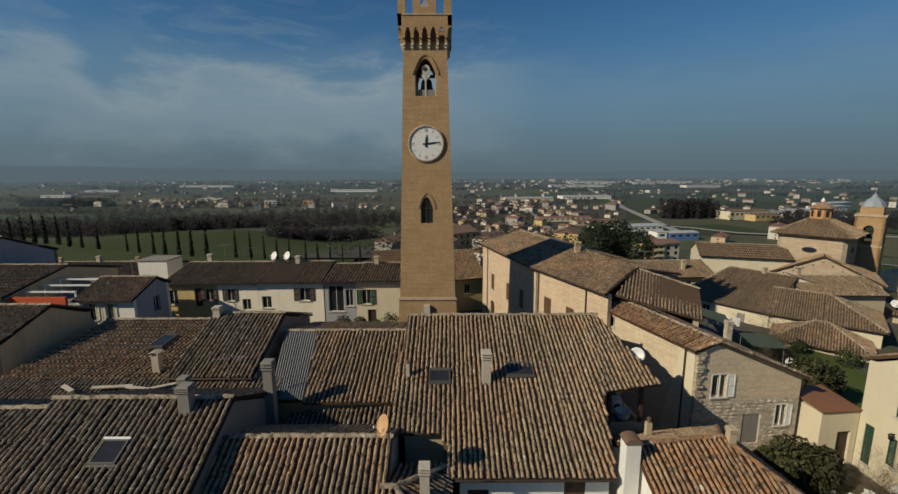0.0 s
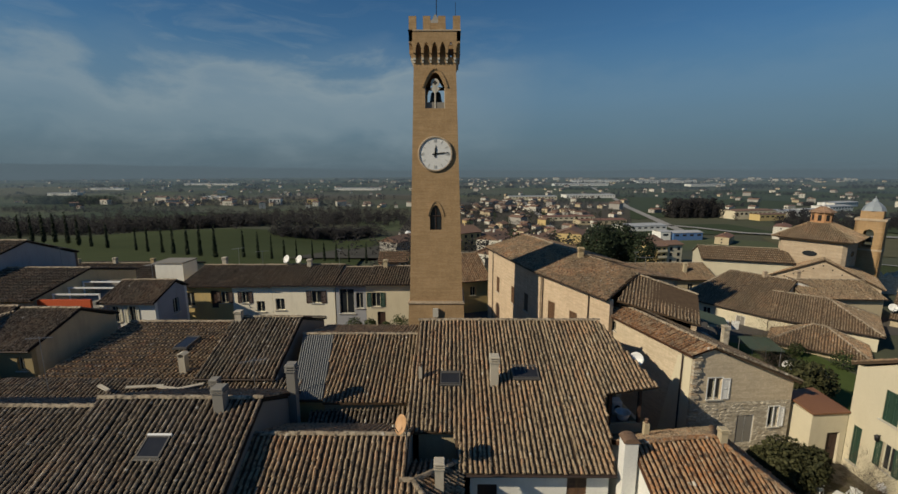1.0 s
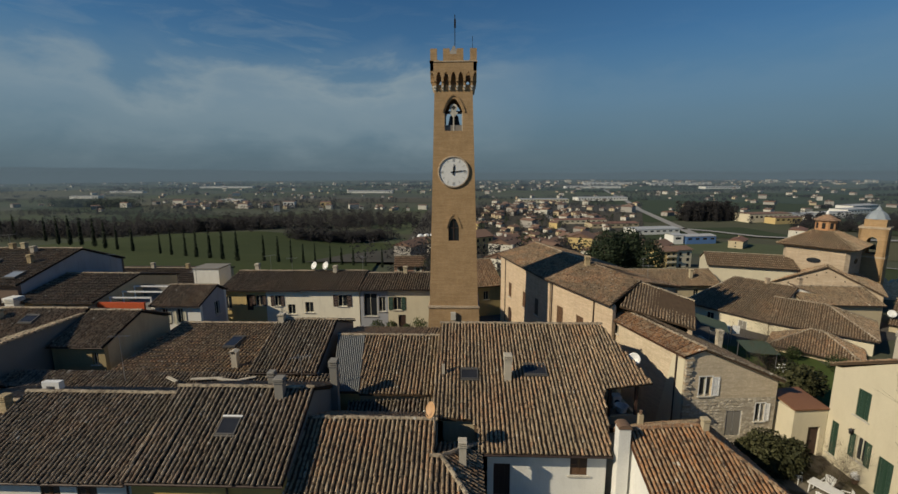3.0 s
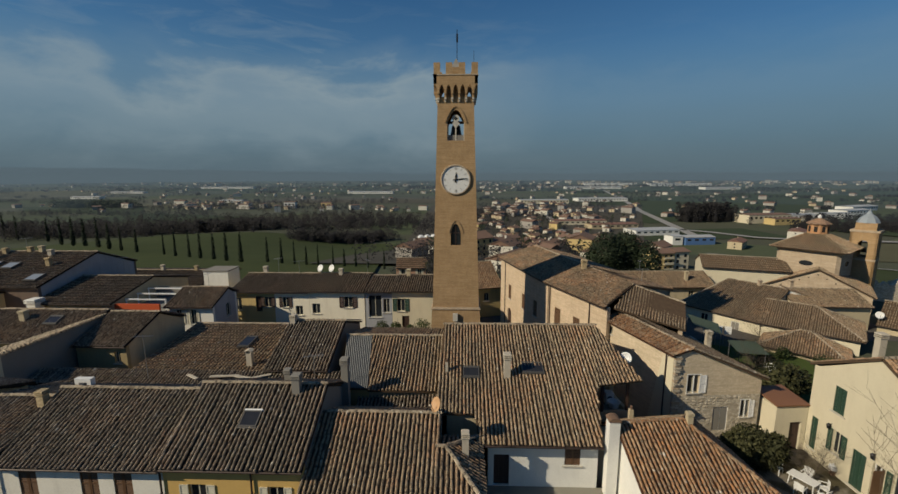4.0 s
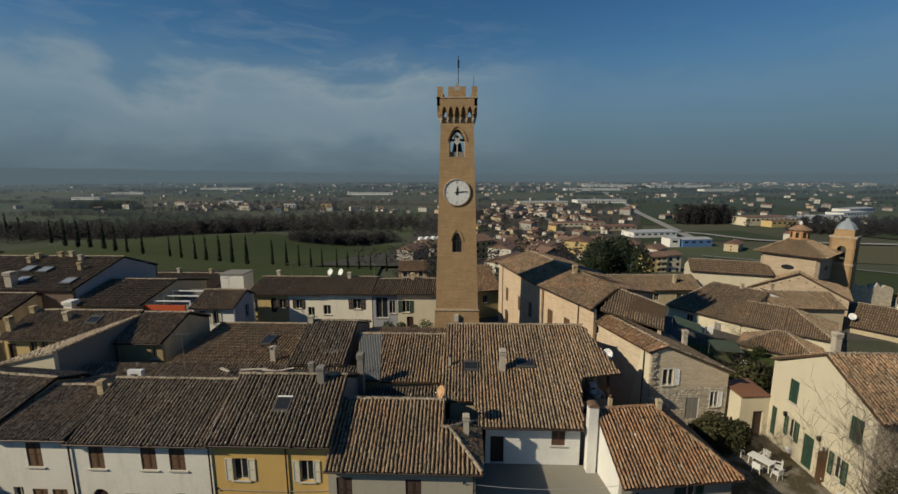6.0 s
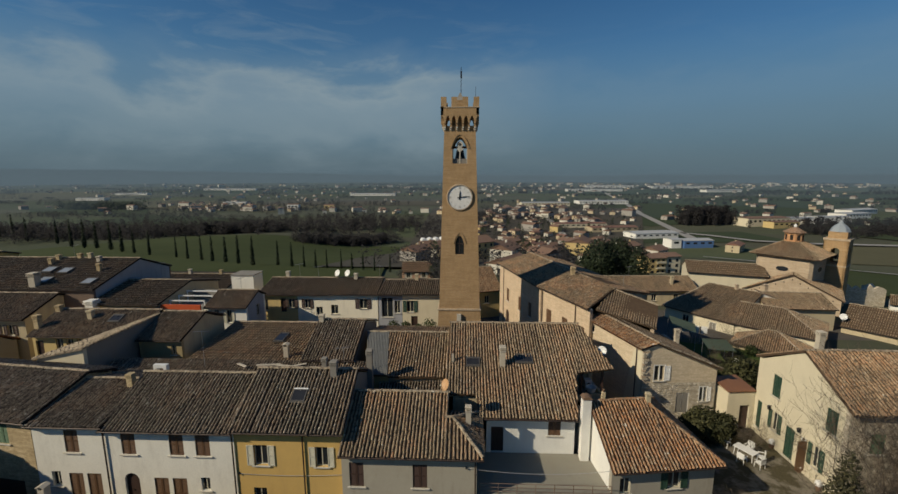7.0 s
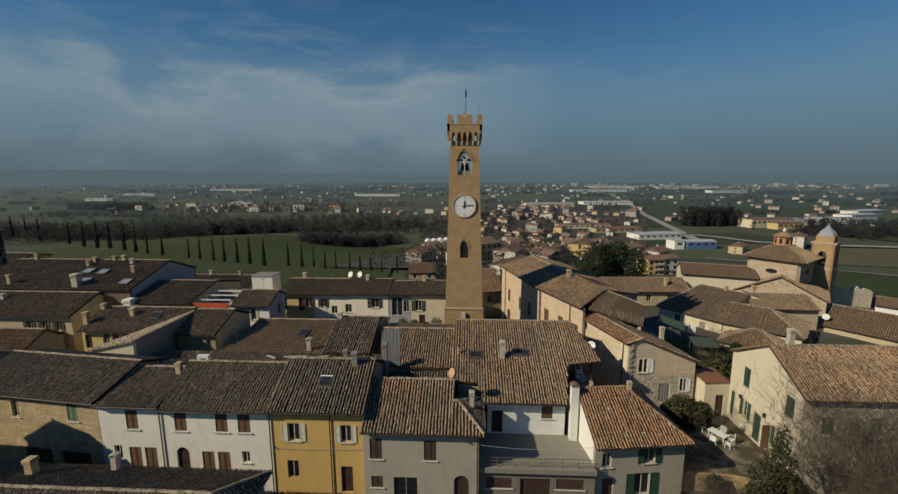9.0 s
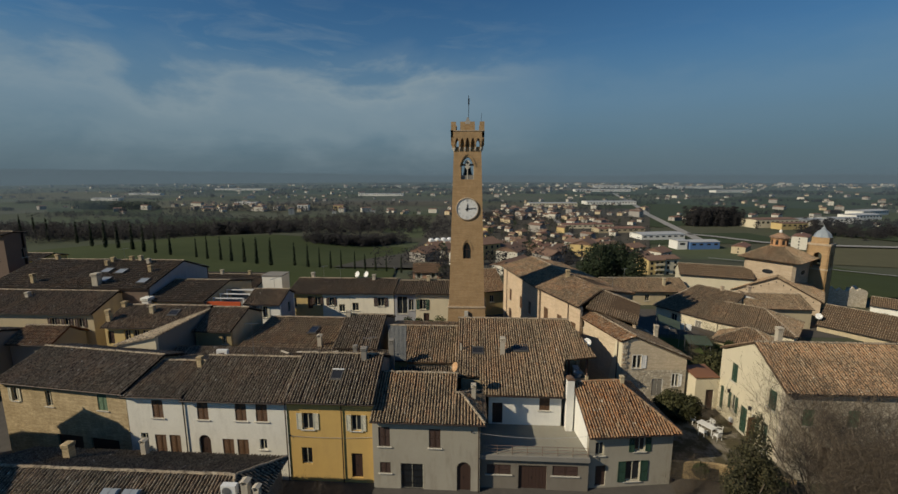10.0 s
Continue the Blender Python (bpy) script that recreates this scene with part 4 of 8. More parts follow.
# house with the terrace in front of the big roof
terrace = thing("terrace_house", pose(0, 0, 0), "grey rendered ground floor with a flat roof terrace", "house")
wall(terrace, (-0.45, 10.2), (8.5, 10.2), EG - 0.3, 2.7, M_GREY2, [(0.55, 0.95, 2.0, 0.9, False, "dkbrown"), (3.2, -0.5, 2.35, 2.35, False, "garage"), (6.0, 1.0, 2.1, 0.9, False, "dkbrown")])
part("floor_slab", Shape().box(-0.45, 10.0, 2.7, 8.5, 14.5, 2.86), M_CONC, terrace)
part("cornice", Shape().box(-0.5, 9.85, 2.5, 8.5, 10.0, 2.9), M_CEMENT, terrace)
for i in range(3):
    part("rail", Shape().tube((-0.3, 10.1, 3.1 + 0.28 * i), (8.4, 10.1, 3.1 + 0.28 * i), 0.02, n=6), M_RAIL, terrace)
for i in range(8):
    part("post", Shape().tube((-0.3 + i * 1.24, 10.1, 2.86), (-0.3 + i * 1.24, 10.1, 3.68), 0.025, n=6), M_RAIL, terrace)

# the big roof in front of the tower
SM = 0.365
mz = lambda y: 6.12 + SM * (y - 14.0)
main = thing("big_house", pose(0, 0, 0), "large old house with a wide brown tiled roof", "house")
pts = [(-0.15, 13.85), (7.1, 13.85), (7.1, 14.1), (7.95, 18.2), (11.2, 18.7), (9.45, 24.1), (-2.75, 24.1), (-2.95, 15.9), (-0.45, 15.9)]
poly = [V((x, y, mz(y))) for x, y in pts]
tiled(poly, M_TILE, M_PAN, main, 300, span=(0.35, 0.62), seed=61)
tiled([V((9.45, 30.5, 7.4)), V((-2.75, 30.5, 7.4)), V((-2.75, 24.1, mz(24.1))), V((9.45, 24.1, mz(24.1)))], M_TILE, M_PAN, main, seed=62)
ridge_caps((-2.8, 24.1, mz(24.1) + 0.03), (9.5, 24.1, mz(24.1) + 0.03), M_TILE, main)
wall(main, (0, 14.5), (7.0, 14.5), 2.86, 6.1, M_WHITE2, [(0.7, 2.9, 0.95, 2.1, False, "door"), (5.0, 4.35, 0.95, 1.35, False, "brown")])
wall(main, (7.0, 14.5), (7.7, 18.6), EG, 6.1, M_WHITE2)
wall(main, (7.7, 18.9), (10.6, 19.2), EG, 5.3, M_BEIGE, th=0.2)
wall(main, (10.6, 19.4), (10.32, 21.6), EG, 5.3, M_BEIGE, th=0.2)
wall(main, (10.3, 21.6), (9.2, 30.0), EG, 7.2, M_BEIGE)
wall(main, (7.6, 21.7), (10.25, 21.75), EG, 7.75, M_BEIGE, [(0.35, 5.0, 0.9, 2.1, False, "door")], th=0.25)
part("loggia_floor", Shape().prism([V((7.75, 19.1, 4.75)), V((10.4, 19.35, 4.75)), V((10.15, 21.6, 4.75)), V((7.75, 21.6, 4.75))], (0, 0, 0.15)), M_CONC, main)
for x_, y_, z_ in ((10.42, 19.28, 7.85), (8.6, 19.05, 7.75)):
    part("post", Shape().box(x_ - 0.09, y_ - 0.09, 5.3, x_ + 0.09, y_ + 0.09, z_), M_BROWN_DK, main)
tub = thing("wash_tub", pose(9.7, 19.75, 4.9), "white plastic wash tub under a tiled eave", "tub")
part("basin", Shape().lathe([(0.3, 0.35), (0.42, 0.75), (0.46, 0.78), (0.4, 0.75), (0.28, 0.42)], n=16), M_WHITEP, tub)
part("stand", Shape().box(-0.25, -0.25, 0, 0.25, 0.25, 0.36), M_ZINC, tub)
wm_ = thing("washing_machine", pose(9.75, 21.0, 4.9), "white washing machine on a small loggia", "washing machine")
part("case", Shape().box(-0.3, -0.3, 0, 0.3, 0.3, 0.85), M_WHITEP, wm_)
part("porthole", Shape().lathe([(0.2, 0), (0.2, 0.03), (0.15, 0.04)], n=18, m=Matrix.Translation((0, -0.3, 0.45)) @ pose(0, 0, 0, 90)), M_GLASS, wm_)
bx_ = thing("storage_box", pose(8.5, 19.7, 4.9), "grey-blue storage box on a small loggia", "box")
part("box", Shape().box(-0.4, -0.25, 0, 0.4, 0.25, 0.55), M_SHEET, bx_)
part("lid", Shape().box(-0.43, -0.28, 0.55, 0.43, 0.28, 0.62), M_CEMENT, bx_)
wall(main, (-2.6, 30.0), (-2.6, 16.2), EG, 6.5, M_BEIGE, top=[(0, 6.9), (5.9, 9.5), (13.8, 6.6)])
wall(main, (-2.6, 16.2), (0.0, 16.2), EG, 6.5, M_BEIGE)
wall(main, (0.0, 16.2), (0.0, 14.5), EG, 5.9, M_GREY)
gutter(main, (-0.1, 13.78, mz(13.85) - 0.04), (7.1, 13.78, mz(13.85) - 0.04))

red = gable_house("red_roof_house", "small grey house with a new red tiled hipped roof", 8.5, 10.55, 7.5, 7.3, 7.8, EG, 4.85, 7.25, 3.9, 4.9, M_GREY, M_TILE_RED, M_PAN_RED, seed=71, singles=290, span=(0.2, 0.6), hip_r=3.2, walls={"left": M_WHITE2}, back_tile=M_TILE,
                  front=[(0.6, 2.65, 0.75, 1.2, False, "glass"), (3.95, 2.85, 0.95, 1.25, False, "green"), (0.7, -0.2, 0.9, 1.9, False, "door"), (3.3, 0.1, 1.3, 1.9, False, "green")])

# roofs behind the front row
mid = thing("middle_house", pose(0, 0, 0), "old brown-roofed house with a strip of grey sheeting", "house")
z8 = lambda y: 7.0 + 0.30 * (y - 18.8)
tiled([V((x, y, z8(y))) for x, y in ((-7.9, 18.5), (-2.95, 18.5), (-2.8, 24.4), (-8.7, 24.4))], M_TILE, M_PAN, mid, 280, span=(0.2, 0.8), seed=81)
sheet = Shape()
rows = []
for k_, (ya, xa, xw) in enumerate(((18.7, -9.75, 0.13), (24.4, -10.9, 0.155))):
    rows += [V((xa + xw * i / 2, ya, z8(ya) + (0.08 if i % 2 else 0.02))) for i in range(29)]
    rows += [V((xa + xw * i / 2, ya, z8(ya) - 0.01 + (0.06 if i % 2 else 0.0))) for i in range(29)]
sheet.add(rows, [(i, i + 1, 59 + i, 58 + i) for i in range(28)] + [(88 + i, 88 + i - 1, 29 + i, 30 + i) for i in range(0, 27)] + [(29 + i, 30 + i, i + 1, i) for i in range(28)])
part("sheet_roof", sheet, M_SHEET, mid, "grey corrugated sheeting")
part("roof_slab", Shape().prism([V((-9.8, 18.7, z8(18.7) - 0.05)), V((-7.9, 18.7, z8(18.7) - 0.05)), V((-8.7, 24.4, z8(24.4) - 0.05)), V((-10.9, 24.4, z8(24.4) - 0.05))], (0, 0, -0.1)), M_PAN, mid)
wall(mid, (-9.7, 19.0), (-7.9, 19.0), EG, 6.85, M_OCHRE)
wall(mid, (-7.9, 18.9), (-3.0, 18.9), EG, 6.8, M_BEIGE)
wall(mid, (-10.8, 24.2), (-9.7, 19.0), EG, 6.6, M_BEIGE)
ridge_caps((-10.9, 24.4, z8(24.4) + 0.02), (-2.8, 24.4, z8(24.4) + 0.02), M_TILE, mid)
tiled([V((-2.8, 30, 7.2)), V((-10.9, 30, 7.2)), V((-10.9, 24.4, 8.65)), V((-2.8, 24.4, 8.65))], M_TILE, M_PAN, mid, seed=82)

lra = gable_house("rear_house", "old house with a brown tiled roof behind the street row", -27.6, 21.95, 0, 11.6, 9.2, EG, 6.62, 7.33, 8.6, 7.1, M_BEIGE, M_TILE_GOLD, M_PAN, pitch=0.29, step=0.6, seed=91, group="rear houses")
link = thing("lean_to", pose(0, 0, 0), "low dark-tiled roof filling the gap between two rows", "lean-to")
tiled([V((-33.3, 18.75, 6.95)), V((-9.5, 18.75, 6.95)), V((-9.5, 20.25, 7.4)), V((-33.3, 20.25, 7.4))], M_TILE_DARK, M_PAN_DARK, link, seed=93)
wall(link, (-33.25, 19.1), (-9.5, 19.1), EG, 6.85, M_CEMENT, th=0.25)
lrb = gable_house("rear_house", "old house with a grey-brown tiled roof behind the street row", -15.9, 20.4, 0, 4.6, 10, EG, 7.8, 9.6, 4.9, 7.8, M_CEMENT, M_TILE_DARK, M_PAN_DARK, seed=95, group="rear houses", walls={"front": M_WHITE})
shouse = gable_house("rear_house", "yellow-beige house with a dark tiled roof and a small window", -33.2, 23.1, 0, 4.25, 7.4, EG, 8.2, 9.62, 4.1, 8.25, M_OCHRE_DULL, M_TILE_UMBER, M_PAN_DARK, seed=101, group="rear houses", front=[(3.2, 6.55, 0.5, 0.95, False, "glass")], walls={"right": M_BEIGE, "back": M_BEIGE}, ov=0.3)
lhouse3 = gable_house("rear_house", "yellow house with three windows under a brown tiled roof", -44.9, 23.9, 0, 11.2, 7.6, EG, 8.3, 9.75, 3.3, 8.2, M_OCHRE, M_TILE_UMBER, M_PAN_DARK, seed=105, group="rear houses", front=[(0.3, 5.9, 0.8, 1.6, False, "door"), (2.4, 6.3, 0.75, 1.4, False, "glass"), (3.5, 6.3, 0.75, 1.4, False, "glass"), (4.6, 6.3, 0.75, 1.4, False, "glass")])
lowl = gable_house("rear_house", "low house with an orange-brown tiled roof before a longer one", -57.5, 24.0, 0, 5.6, 4.5, EG, 5.9, 7.1, 2.4, 5.9, M_CEMENT, M_TILE_ORANGE, M_PAN_RED, seed=108, group="rear houses", pitch=0.28, step=0.5)
lowd = gable_house("rear_house", "low dark-roofed house in the shade of its neighbours", -70, 20.5, 0, 12.2, 6, EG, 6.6, 7.5, 3, 6.6, M_CEMENT, M_TILE_UMBER, M_PAN_DARK, seed=109, group="rear houses", pitch=0.28, step=0.5)
annex = thing("cream_annex", pose(0, 0, 0), "cream-plastered annex under a wedge of pale tiled roof", "house")
wall(annex, (-37.75, 17.5), (-33.55, 17.5), EG, 8.5, M_CREAM, top=[(0, 8.5), (4.2, 9.43)])
wall(annex, (-33.55, 17.85), (-33.55, 27.1), EG, 9.3, M_CEMENT, top=[(0, 9.4), (9.25, 9.33)])
wall(annex, (-33.9, 27.0), (-37.4, 17.85), EG, 8.5, M_CEMENT, top=[(0, 9.3), (9.8, 8.55)])
part("roof_slab", Shape().prism([V((-38.0, 17.3, 8.47)), V((-33.4, 17.3, 9.47)), V((-33.4, 27.3, 9.4)), V((-33.7, 27.3, 9.35))], (0, 0, 0.1)), M_RIDGE, annex)
for i in range(32):
    y_ = 17.42 + 0.3 * i
    q_ = (y_ - 17.3) / 10.0
    ridge_caps((-33.45, y_, 9.57 - 0.07 * q_), (-38.0 + 4.3 * q_, y_, 8.57 + 0.88 * q_), M_RIDGE, annex, r=0.1, seed=300 + i)
part("gutter_elbow", Shape().tube((-38.05, 17.25, 8.4), (-38.05, 17.25, 7.9), 0.06).tube((-38.05, 17.25, 7.9), (-37.6, 17.3, 7.5), 0.06), M_GUTTER, annex)
lhouse2 = gable_house("rear_house", "long beige house with a brown tiled roof", -71, 28.9, 0, 20, 4.95, EG, 8.1, 9.75, 4.3, 9.5, M_BEIGE, M_TILE_UMBER, M_PAN_DARK, seed=111, group="rear houses", front=[(14 + 1.9 * i, 6.0, 0.8, 1.2, False, "bsh") for i in range(3)])
# brown front and blue-grey gable end carry their shade in the wall colour
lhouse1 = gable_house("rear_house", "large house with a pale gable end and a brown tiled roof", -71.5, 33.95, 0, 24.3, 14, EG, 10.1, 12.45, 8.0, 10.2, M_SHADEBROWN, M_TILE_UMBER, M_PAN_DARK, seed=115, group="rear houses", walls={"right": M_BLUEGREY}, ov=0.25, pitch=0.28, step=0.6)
tallb = gable_house("tall_house", "tall house with shade put into its brown plaster and a dark window", -87, 40, 0, 12.2, 3.0, EG, 16.7, 16.95, 1.5, 16.7, M_SHADEBROWN, M_TILE_UMBER, M_PAN_DARK, seed=118, pitch=0.3, step=0.7, front=[(10.0, 12.6, 0.9, 1.5, False, "glass")], right=[(2.0, 12.6, 0.9, 1.5, False, "glass")])
yell2 = gable_house("rear_house", "small bright yellow house behind a tiled roof", -97.1, 57, 0, 9, 6, EG, 9.2, 10.0, 3, 9.2, M_YELLOW, M_TILE_DARK, M_PAN_DARK, seed=119, group="rear houses", pitch=0.3, step=0.7, front=[(7.2, 6.9, 0.8, 1.4, False, "glass")])
khouse = gable_house("rear_house", "low house with a dark brown tiled roof", -46.95, 33.2, 0, 8.45, 12.6, EG, 8.6, 9.95, 6.3, 8.5, M_BEIGE, M_TILE_UMBER, M_PAN_DARK, seed=121, group="rear houses", pitch=0.28, step=0.6)
farl = gable_house("rear_house", "low house with a dark tiled roof below the first row", -60.5, 53.5, 0, 18.5, 12, -4, 5.0, 6.1, 6, 5.0, M_BEIGE, M_TILE_UMBER, M_PAN_DARK, seed=122, group="rear houses", pitch=0.3, step=0.7)
# white house; the right wall's blue-grey is its shade put into the colour
smw = gable_house("small_white_house", "small white house with a tiled roof", -33.3, 34.2, 0, 5.05, 4.9, EG, 8.0, 9.2, 3.2, 8.4, M_WHITE2, M_TILE_UMBER, M_PAN_DARK, seed=125, ov=0.35, front=[(0.9, 6.0, 0.7, 1.5, False, "ivory"), (2.5, 5.9, 0.7, 1.6, False, "ivory")], walls={"right": M_BLUEGREY}, right=[(2.2, 5.9, 0.9, 1.5, False, "glass")])

# back row before the fields
for i, (x0, L, wm, ze, zr, holes, lab) in enumerate((
        (-30.3, 5.6, M_OCHRE, 7.7, 8.75, [(0.4, 5.2, 1.0, 1.6, False, "glass"), (3.2, 5.0, 0.8, 2.0, False, "door"), (4.3, 5.6, 0.9, 1.3, False, "bsh")], "ochre house with brown doors under a tiled roof"),
        (-24.7, 4.4, M_WARMWHITE, 7.7, 8.75, [(1.0, 5.6, 0.8, 1.3, False, "bsh"), (2.6, 4.6, 0.9, 1.2, False, "glass")], "white house with dark windows under a tiled roof"),
        (-20.3, 6.9, M_WARMWHITE, 7.8, 8.8, [(0.3, 4.8, 1.0, 1.3, False, "glass"), (4.3, 5.6, 1.1, 1.4, False, "bsh"), (3.0, 3.2, 1.2, 0.8, False, "bars")], "long white house with brown shutters under a tiled roof"),
        (-13.3, 3.3, M_BLUEGREY, 7.8, 8.5, [(0.4, 4.4, 1.6, 2.8, False, "glass"), (2.2, 5.0, 0.8, 1.8, False, "glass")], "pale blue house with a glazed veranda"),
        (-10.0, 5.6, M_CREAM, 7.9, 8.6, [(0.6, 5.2, 1.0, 1.6, False, "green"), (1.2, 2.6, 0.9, 2.0, False, "door")], "cream house with green shutters under a tiled roof"))):
    gable_house("back_row_house", lab, x0, 41.3, 0, L - 0.02, 10, 1.0, ze, zr, 5.0, 7.4, wm, M_TILE_UMBER, M_PAN_DARK, front=holes, seed=131 + i * 3, group="back row houses", side=0.02, pitch=0.28, step=0.5)

alley_end = gable_house("alley_cottage", "small ochre cottage with an orange tiled roof beside the tower", -1.4, 54.5, 18, 6.6, 9, EG, 4.6, 7.4, 5.2, 5.2, M_OCHRE, M_TILE_ORANGE, M_PAN_RED, seed=141, pitch=0.28, step=0.5, front=[(3.6, 2.2, 0.8, 1.3, False, "glass")])

# right-hand side: the alley houses
stoneh = thing("stone_house", pose(14.9, 21.8, 0, 0, 0, 5), "old rubble-stone and brick house with a shallow tiled roof", "house")
wall(stoneh, (0, 0), (7.0, 0), EG, 5.0, M_STONE, [(3.35, 2.0, 1.2, 2.0, False, "greydoor"), (5.55, 3.1, 0.65, 1.4, False, "oneshut")])
wall(stoneh, (0, 0), (3.0, 0), 5.0, 7.2, M_BRICK_PALE, [(1.1, 5.25, 0.9, 1.45, False, "oneshut")], top=[(0, 8.3), (1.2, 8.72), (3.0, 7.98)])
wall(stoneh, (3.0, 0), (7.0, 0), 5.0, 6.3, M_BRICK_PALE, top=[(0, 7.98), (4.0, 6.36)])
wall(stoneh, (-1.95, 8.4), (0, 0.35), EG, 8.3, M_BRICK_PALE, [(0.55, 7.2, 0.6, 0.75, False, "glass")])
rq = random.Random(5)
for i in range(44):
    w_ = rq.uniform(0.16, 0.5)
    z_ = EG + 0.2 * i
    part("quoin", Shape().box(-0.09, -0.08 - rq.uniform(0, 0.1), z_, w_, 0.1, z_ + rq.uniform(0.11, 0.19)), M_STONE if i % 3 else M_BRICK_OLD, stoneh)
rq = random.Random(15)
sm = []
for kind_ in range(6):                                  # rough faces of the rubble, shared by the stones
    pts_ = [(math.cos(j * 1.047) * rq.uniform(0.75, 1.0), math.sin(j * 1.047) * rq.uniform(0.7, 1.0)) for j in range(6)]
    vs_ = [V((x_, 0.0, z_)) for x_, z_ in pts_] + [V((x_ * 0.72, -1.0, z_ * 0.72)) for x_, z_ in pts_]
    sm.append(mesh_of("stone", vs_, [(j, (j + 1) % 6, 6 + (j + 1) % 6, 6 + j) for j in range(6)] + [(6, 7, 8, 9, 10, 11)], M_STONE))
cover = [(3.25, 1.9, 4.65, 4.1), (4.95, 3.0, 6.8, 4.6)]
for row in range(17):
    x_ = 0.6 + rq.uniform(0, 0.2)
    while x_ < 6.85:
        w_ = rq.uniform(0.13, 0.27)
        z_ = 1.0 + row * 0.235 + rq.uniform(-0.03, 0.03)
        if not any(a_ < x_ + w_ and x_ - w_ < c_ and b_ < z_ + 0.1 and z_ - 0.1 < d_ for a_, b_, c_, d_ in cover):
            st_ = new("stone", sm[rq.randrange(6)])
            st_.parent = stoneh
            st_.matrix_basis = pose(x_, 0.0, z_, 0, rq.uniform(-8, 8), 0) @ Matrix.Diagonal((w_, rq.uniform(0.012, 0.032), rq.uniform(0.09, 0.125), 1))
        x_ += w_ * 2 * rq.uniform(0.96, 1.15)
part("plaster_strip", Shape().prism([V((-0.66, 2.8, EG)), V((-0.05, 0.15, EG)), V((-0.05, 0.15, 8.0)), V((-0.3, 1.2, 7.9))], (-0.03, 0, 0)), M_CREAM, stoneh, "patch of pale plaster")
downpipe(stoneh, -0.32, 0.75, EG, 8.3)
wall(stoneh, (7.0, 0.35), (7.0, 9), EG, 6.2, M_STONE)
tiled([V((7.35, -0.25, 6.3)), V((6.2, 9.4, 6.3)), V((0.0, 8.7, 8.95)), V((1.25, -0.25, 8.95))], M_TILE_BROWN, M_PAN, stoneh, seed=151)
tiled([V((-2.35, 8.6, 8.42)), V((-0.4, -0.2, 8.42)), V((1.25, -0.2, 8.95)), V((-0.6, 8.7, 8.95))], M_TILE_RED, M_PAN_RED, stoneh, seed=152)
ridge_caps((1.25, -0.25, 8.97), (-0.6, 8.7, 8.97), M_TILE, stoneh)
ridge_caps((1.25, -0.2, 8.9), (7.3, -0.2, 6.38), M_TILE, stoneh)
ridge_caps((-0.4, -0.15, 8.45), (1.25, -0.15, 8.98), M_TILE_RED, stoneh)

brown = thing("brown_roof_house", pose(0, 0, 0), "old house with a smooth brown tiled roof", "house")
tiled([V((12.75, 29.4, 9.6)), V((18.35, 27.2, 8.3)), V((19.75, 30.4, 9.75)), V((15.75, 33.2, 10.85))], M_TILE_BROWN, M_PAN, brown, seed=155)
wall(brown, (18.2, 27.5), (19.6, 30.5), EG, 8.1, M_BRICK_OLD, top=[(0, 8.1), (3.3, 9.55)])
wall(brown, (19.6, 30.85), (16.0, 33.4), EG, 9.4, M_BRICK_OLD, top=[(0, 9.5), (4.41, 10.5)])
ridge_caps((15.75, 33.2, 10.88), (19.75, 30.4, 9.78), M_TILE, brown)


def alley_house(name, label, x, y, turn, L, D, ze, zr, wm, left, right=(), front=(), seed=160, zback=None):
    """Ridge running back from the street: a gable house turned a quarter."""
    h = thing(name, pose(x, y, 0, 0, 0, turn), label, "house", "alley houses")
    wall(h, (0, 0), (L, 0), EG, ze - 0.1, wm, front, top=[(0, ze - 0.1), (L / 2, zr - 0.16), (L, ze - 0.1)])
    wall(h, (0, D), (0, 0.35), EG, ze - 0.1, wm, left)
    wall(h, (L, 0.35), (L, D), EG, ze - 0.1, wm)
    wall(h, (L, D + 0.35), (0, D + 0.35), EG, ze - 0.1, wm, top=[(0, ze - 0.1), (L / 2, zr - 0.16), (L, ze - 0.1)])
    sl = (zr - ze) / (L / 2)
    for a, b in ((0, 1), (1, 0)):
        xe, xr = (-0.45, L / 2) if a == 0 else (L + 0.45, L / 2)
        zz = ze - 0.45 * sl
        q = [V((xe, D + 0.3, zz)), V((xe, -0.3, zz)), V((xr, -0.3, zr)), V((xr, D + 0.3, zr))]
        if a:
            q = [q[1], q[0], q[3], q[2]]
        tiled(q, M_TILE, M_PAN, h, seed=seed + a)
    ridge_caps((L / 2, -0.3, zr + 0.02), (L / 2, D + 0.3, zr + 0.02), M_TILE, h)
    return h


lb2 = thing("alley_house", pose(8.45, 37.75, 0, 0, 0, -68), "long brick house with shuttered windows and a low tiled roof", "house", "alley houses")
wall(lb2, (0, 0), (9.5, 0), EG, 9.75, M_BRICK_WARM, [(1.2, 5.4, 1.1, 2.0, False, "brown"), (4.5, 5.4, 1.1, 2.0, False, "brown"), (7.6, 5.4, 1.1, 2.0, False, "brown")])
tiled([V((-0.1, -0.45, 9.86)), V((9.6, -0.45, 9.86)), V((7.2, 5.1, 10.9)), V((-0.3, 5.3, 11.2))], M_TILE_RUST, M_PAN, lb2, 180, span=(0.2, 0.7), seed=161)
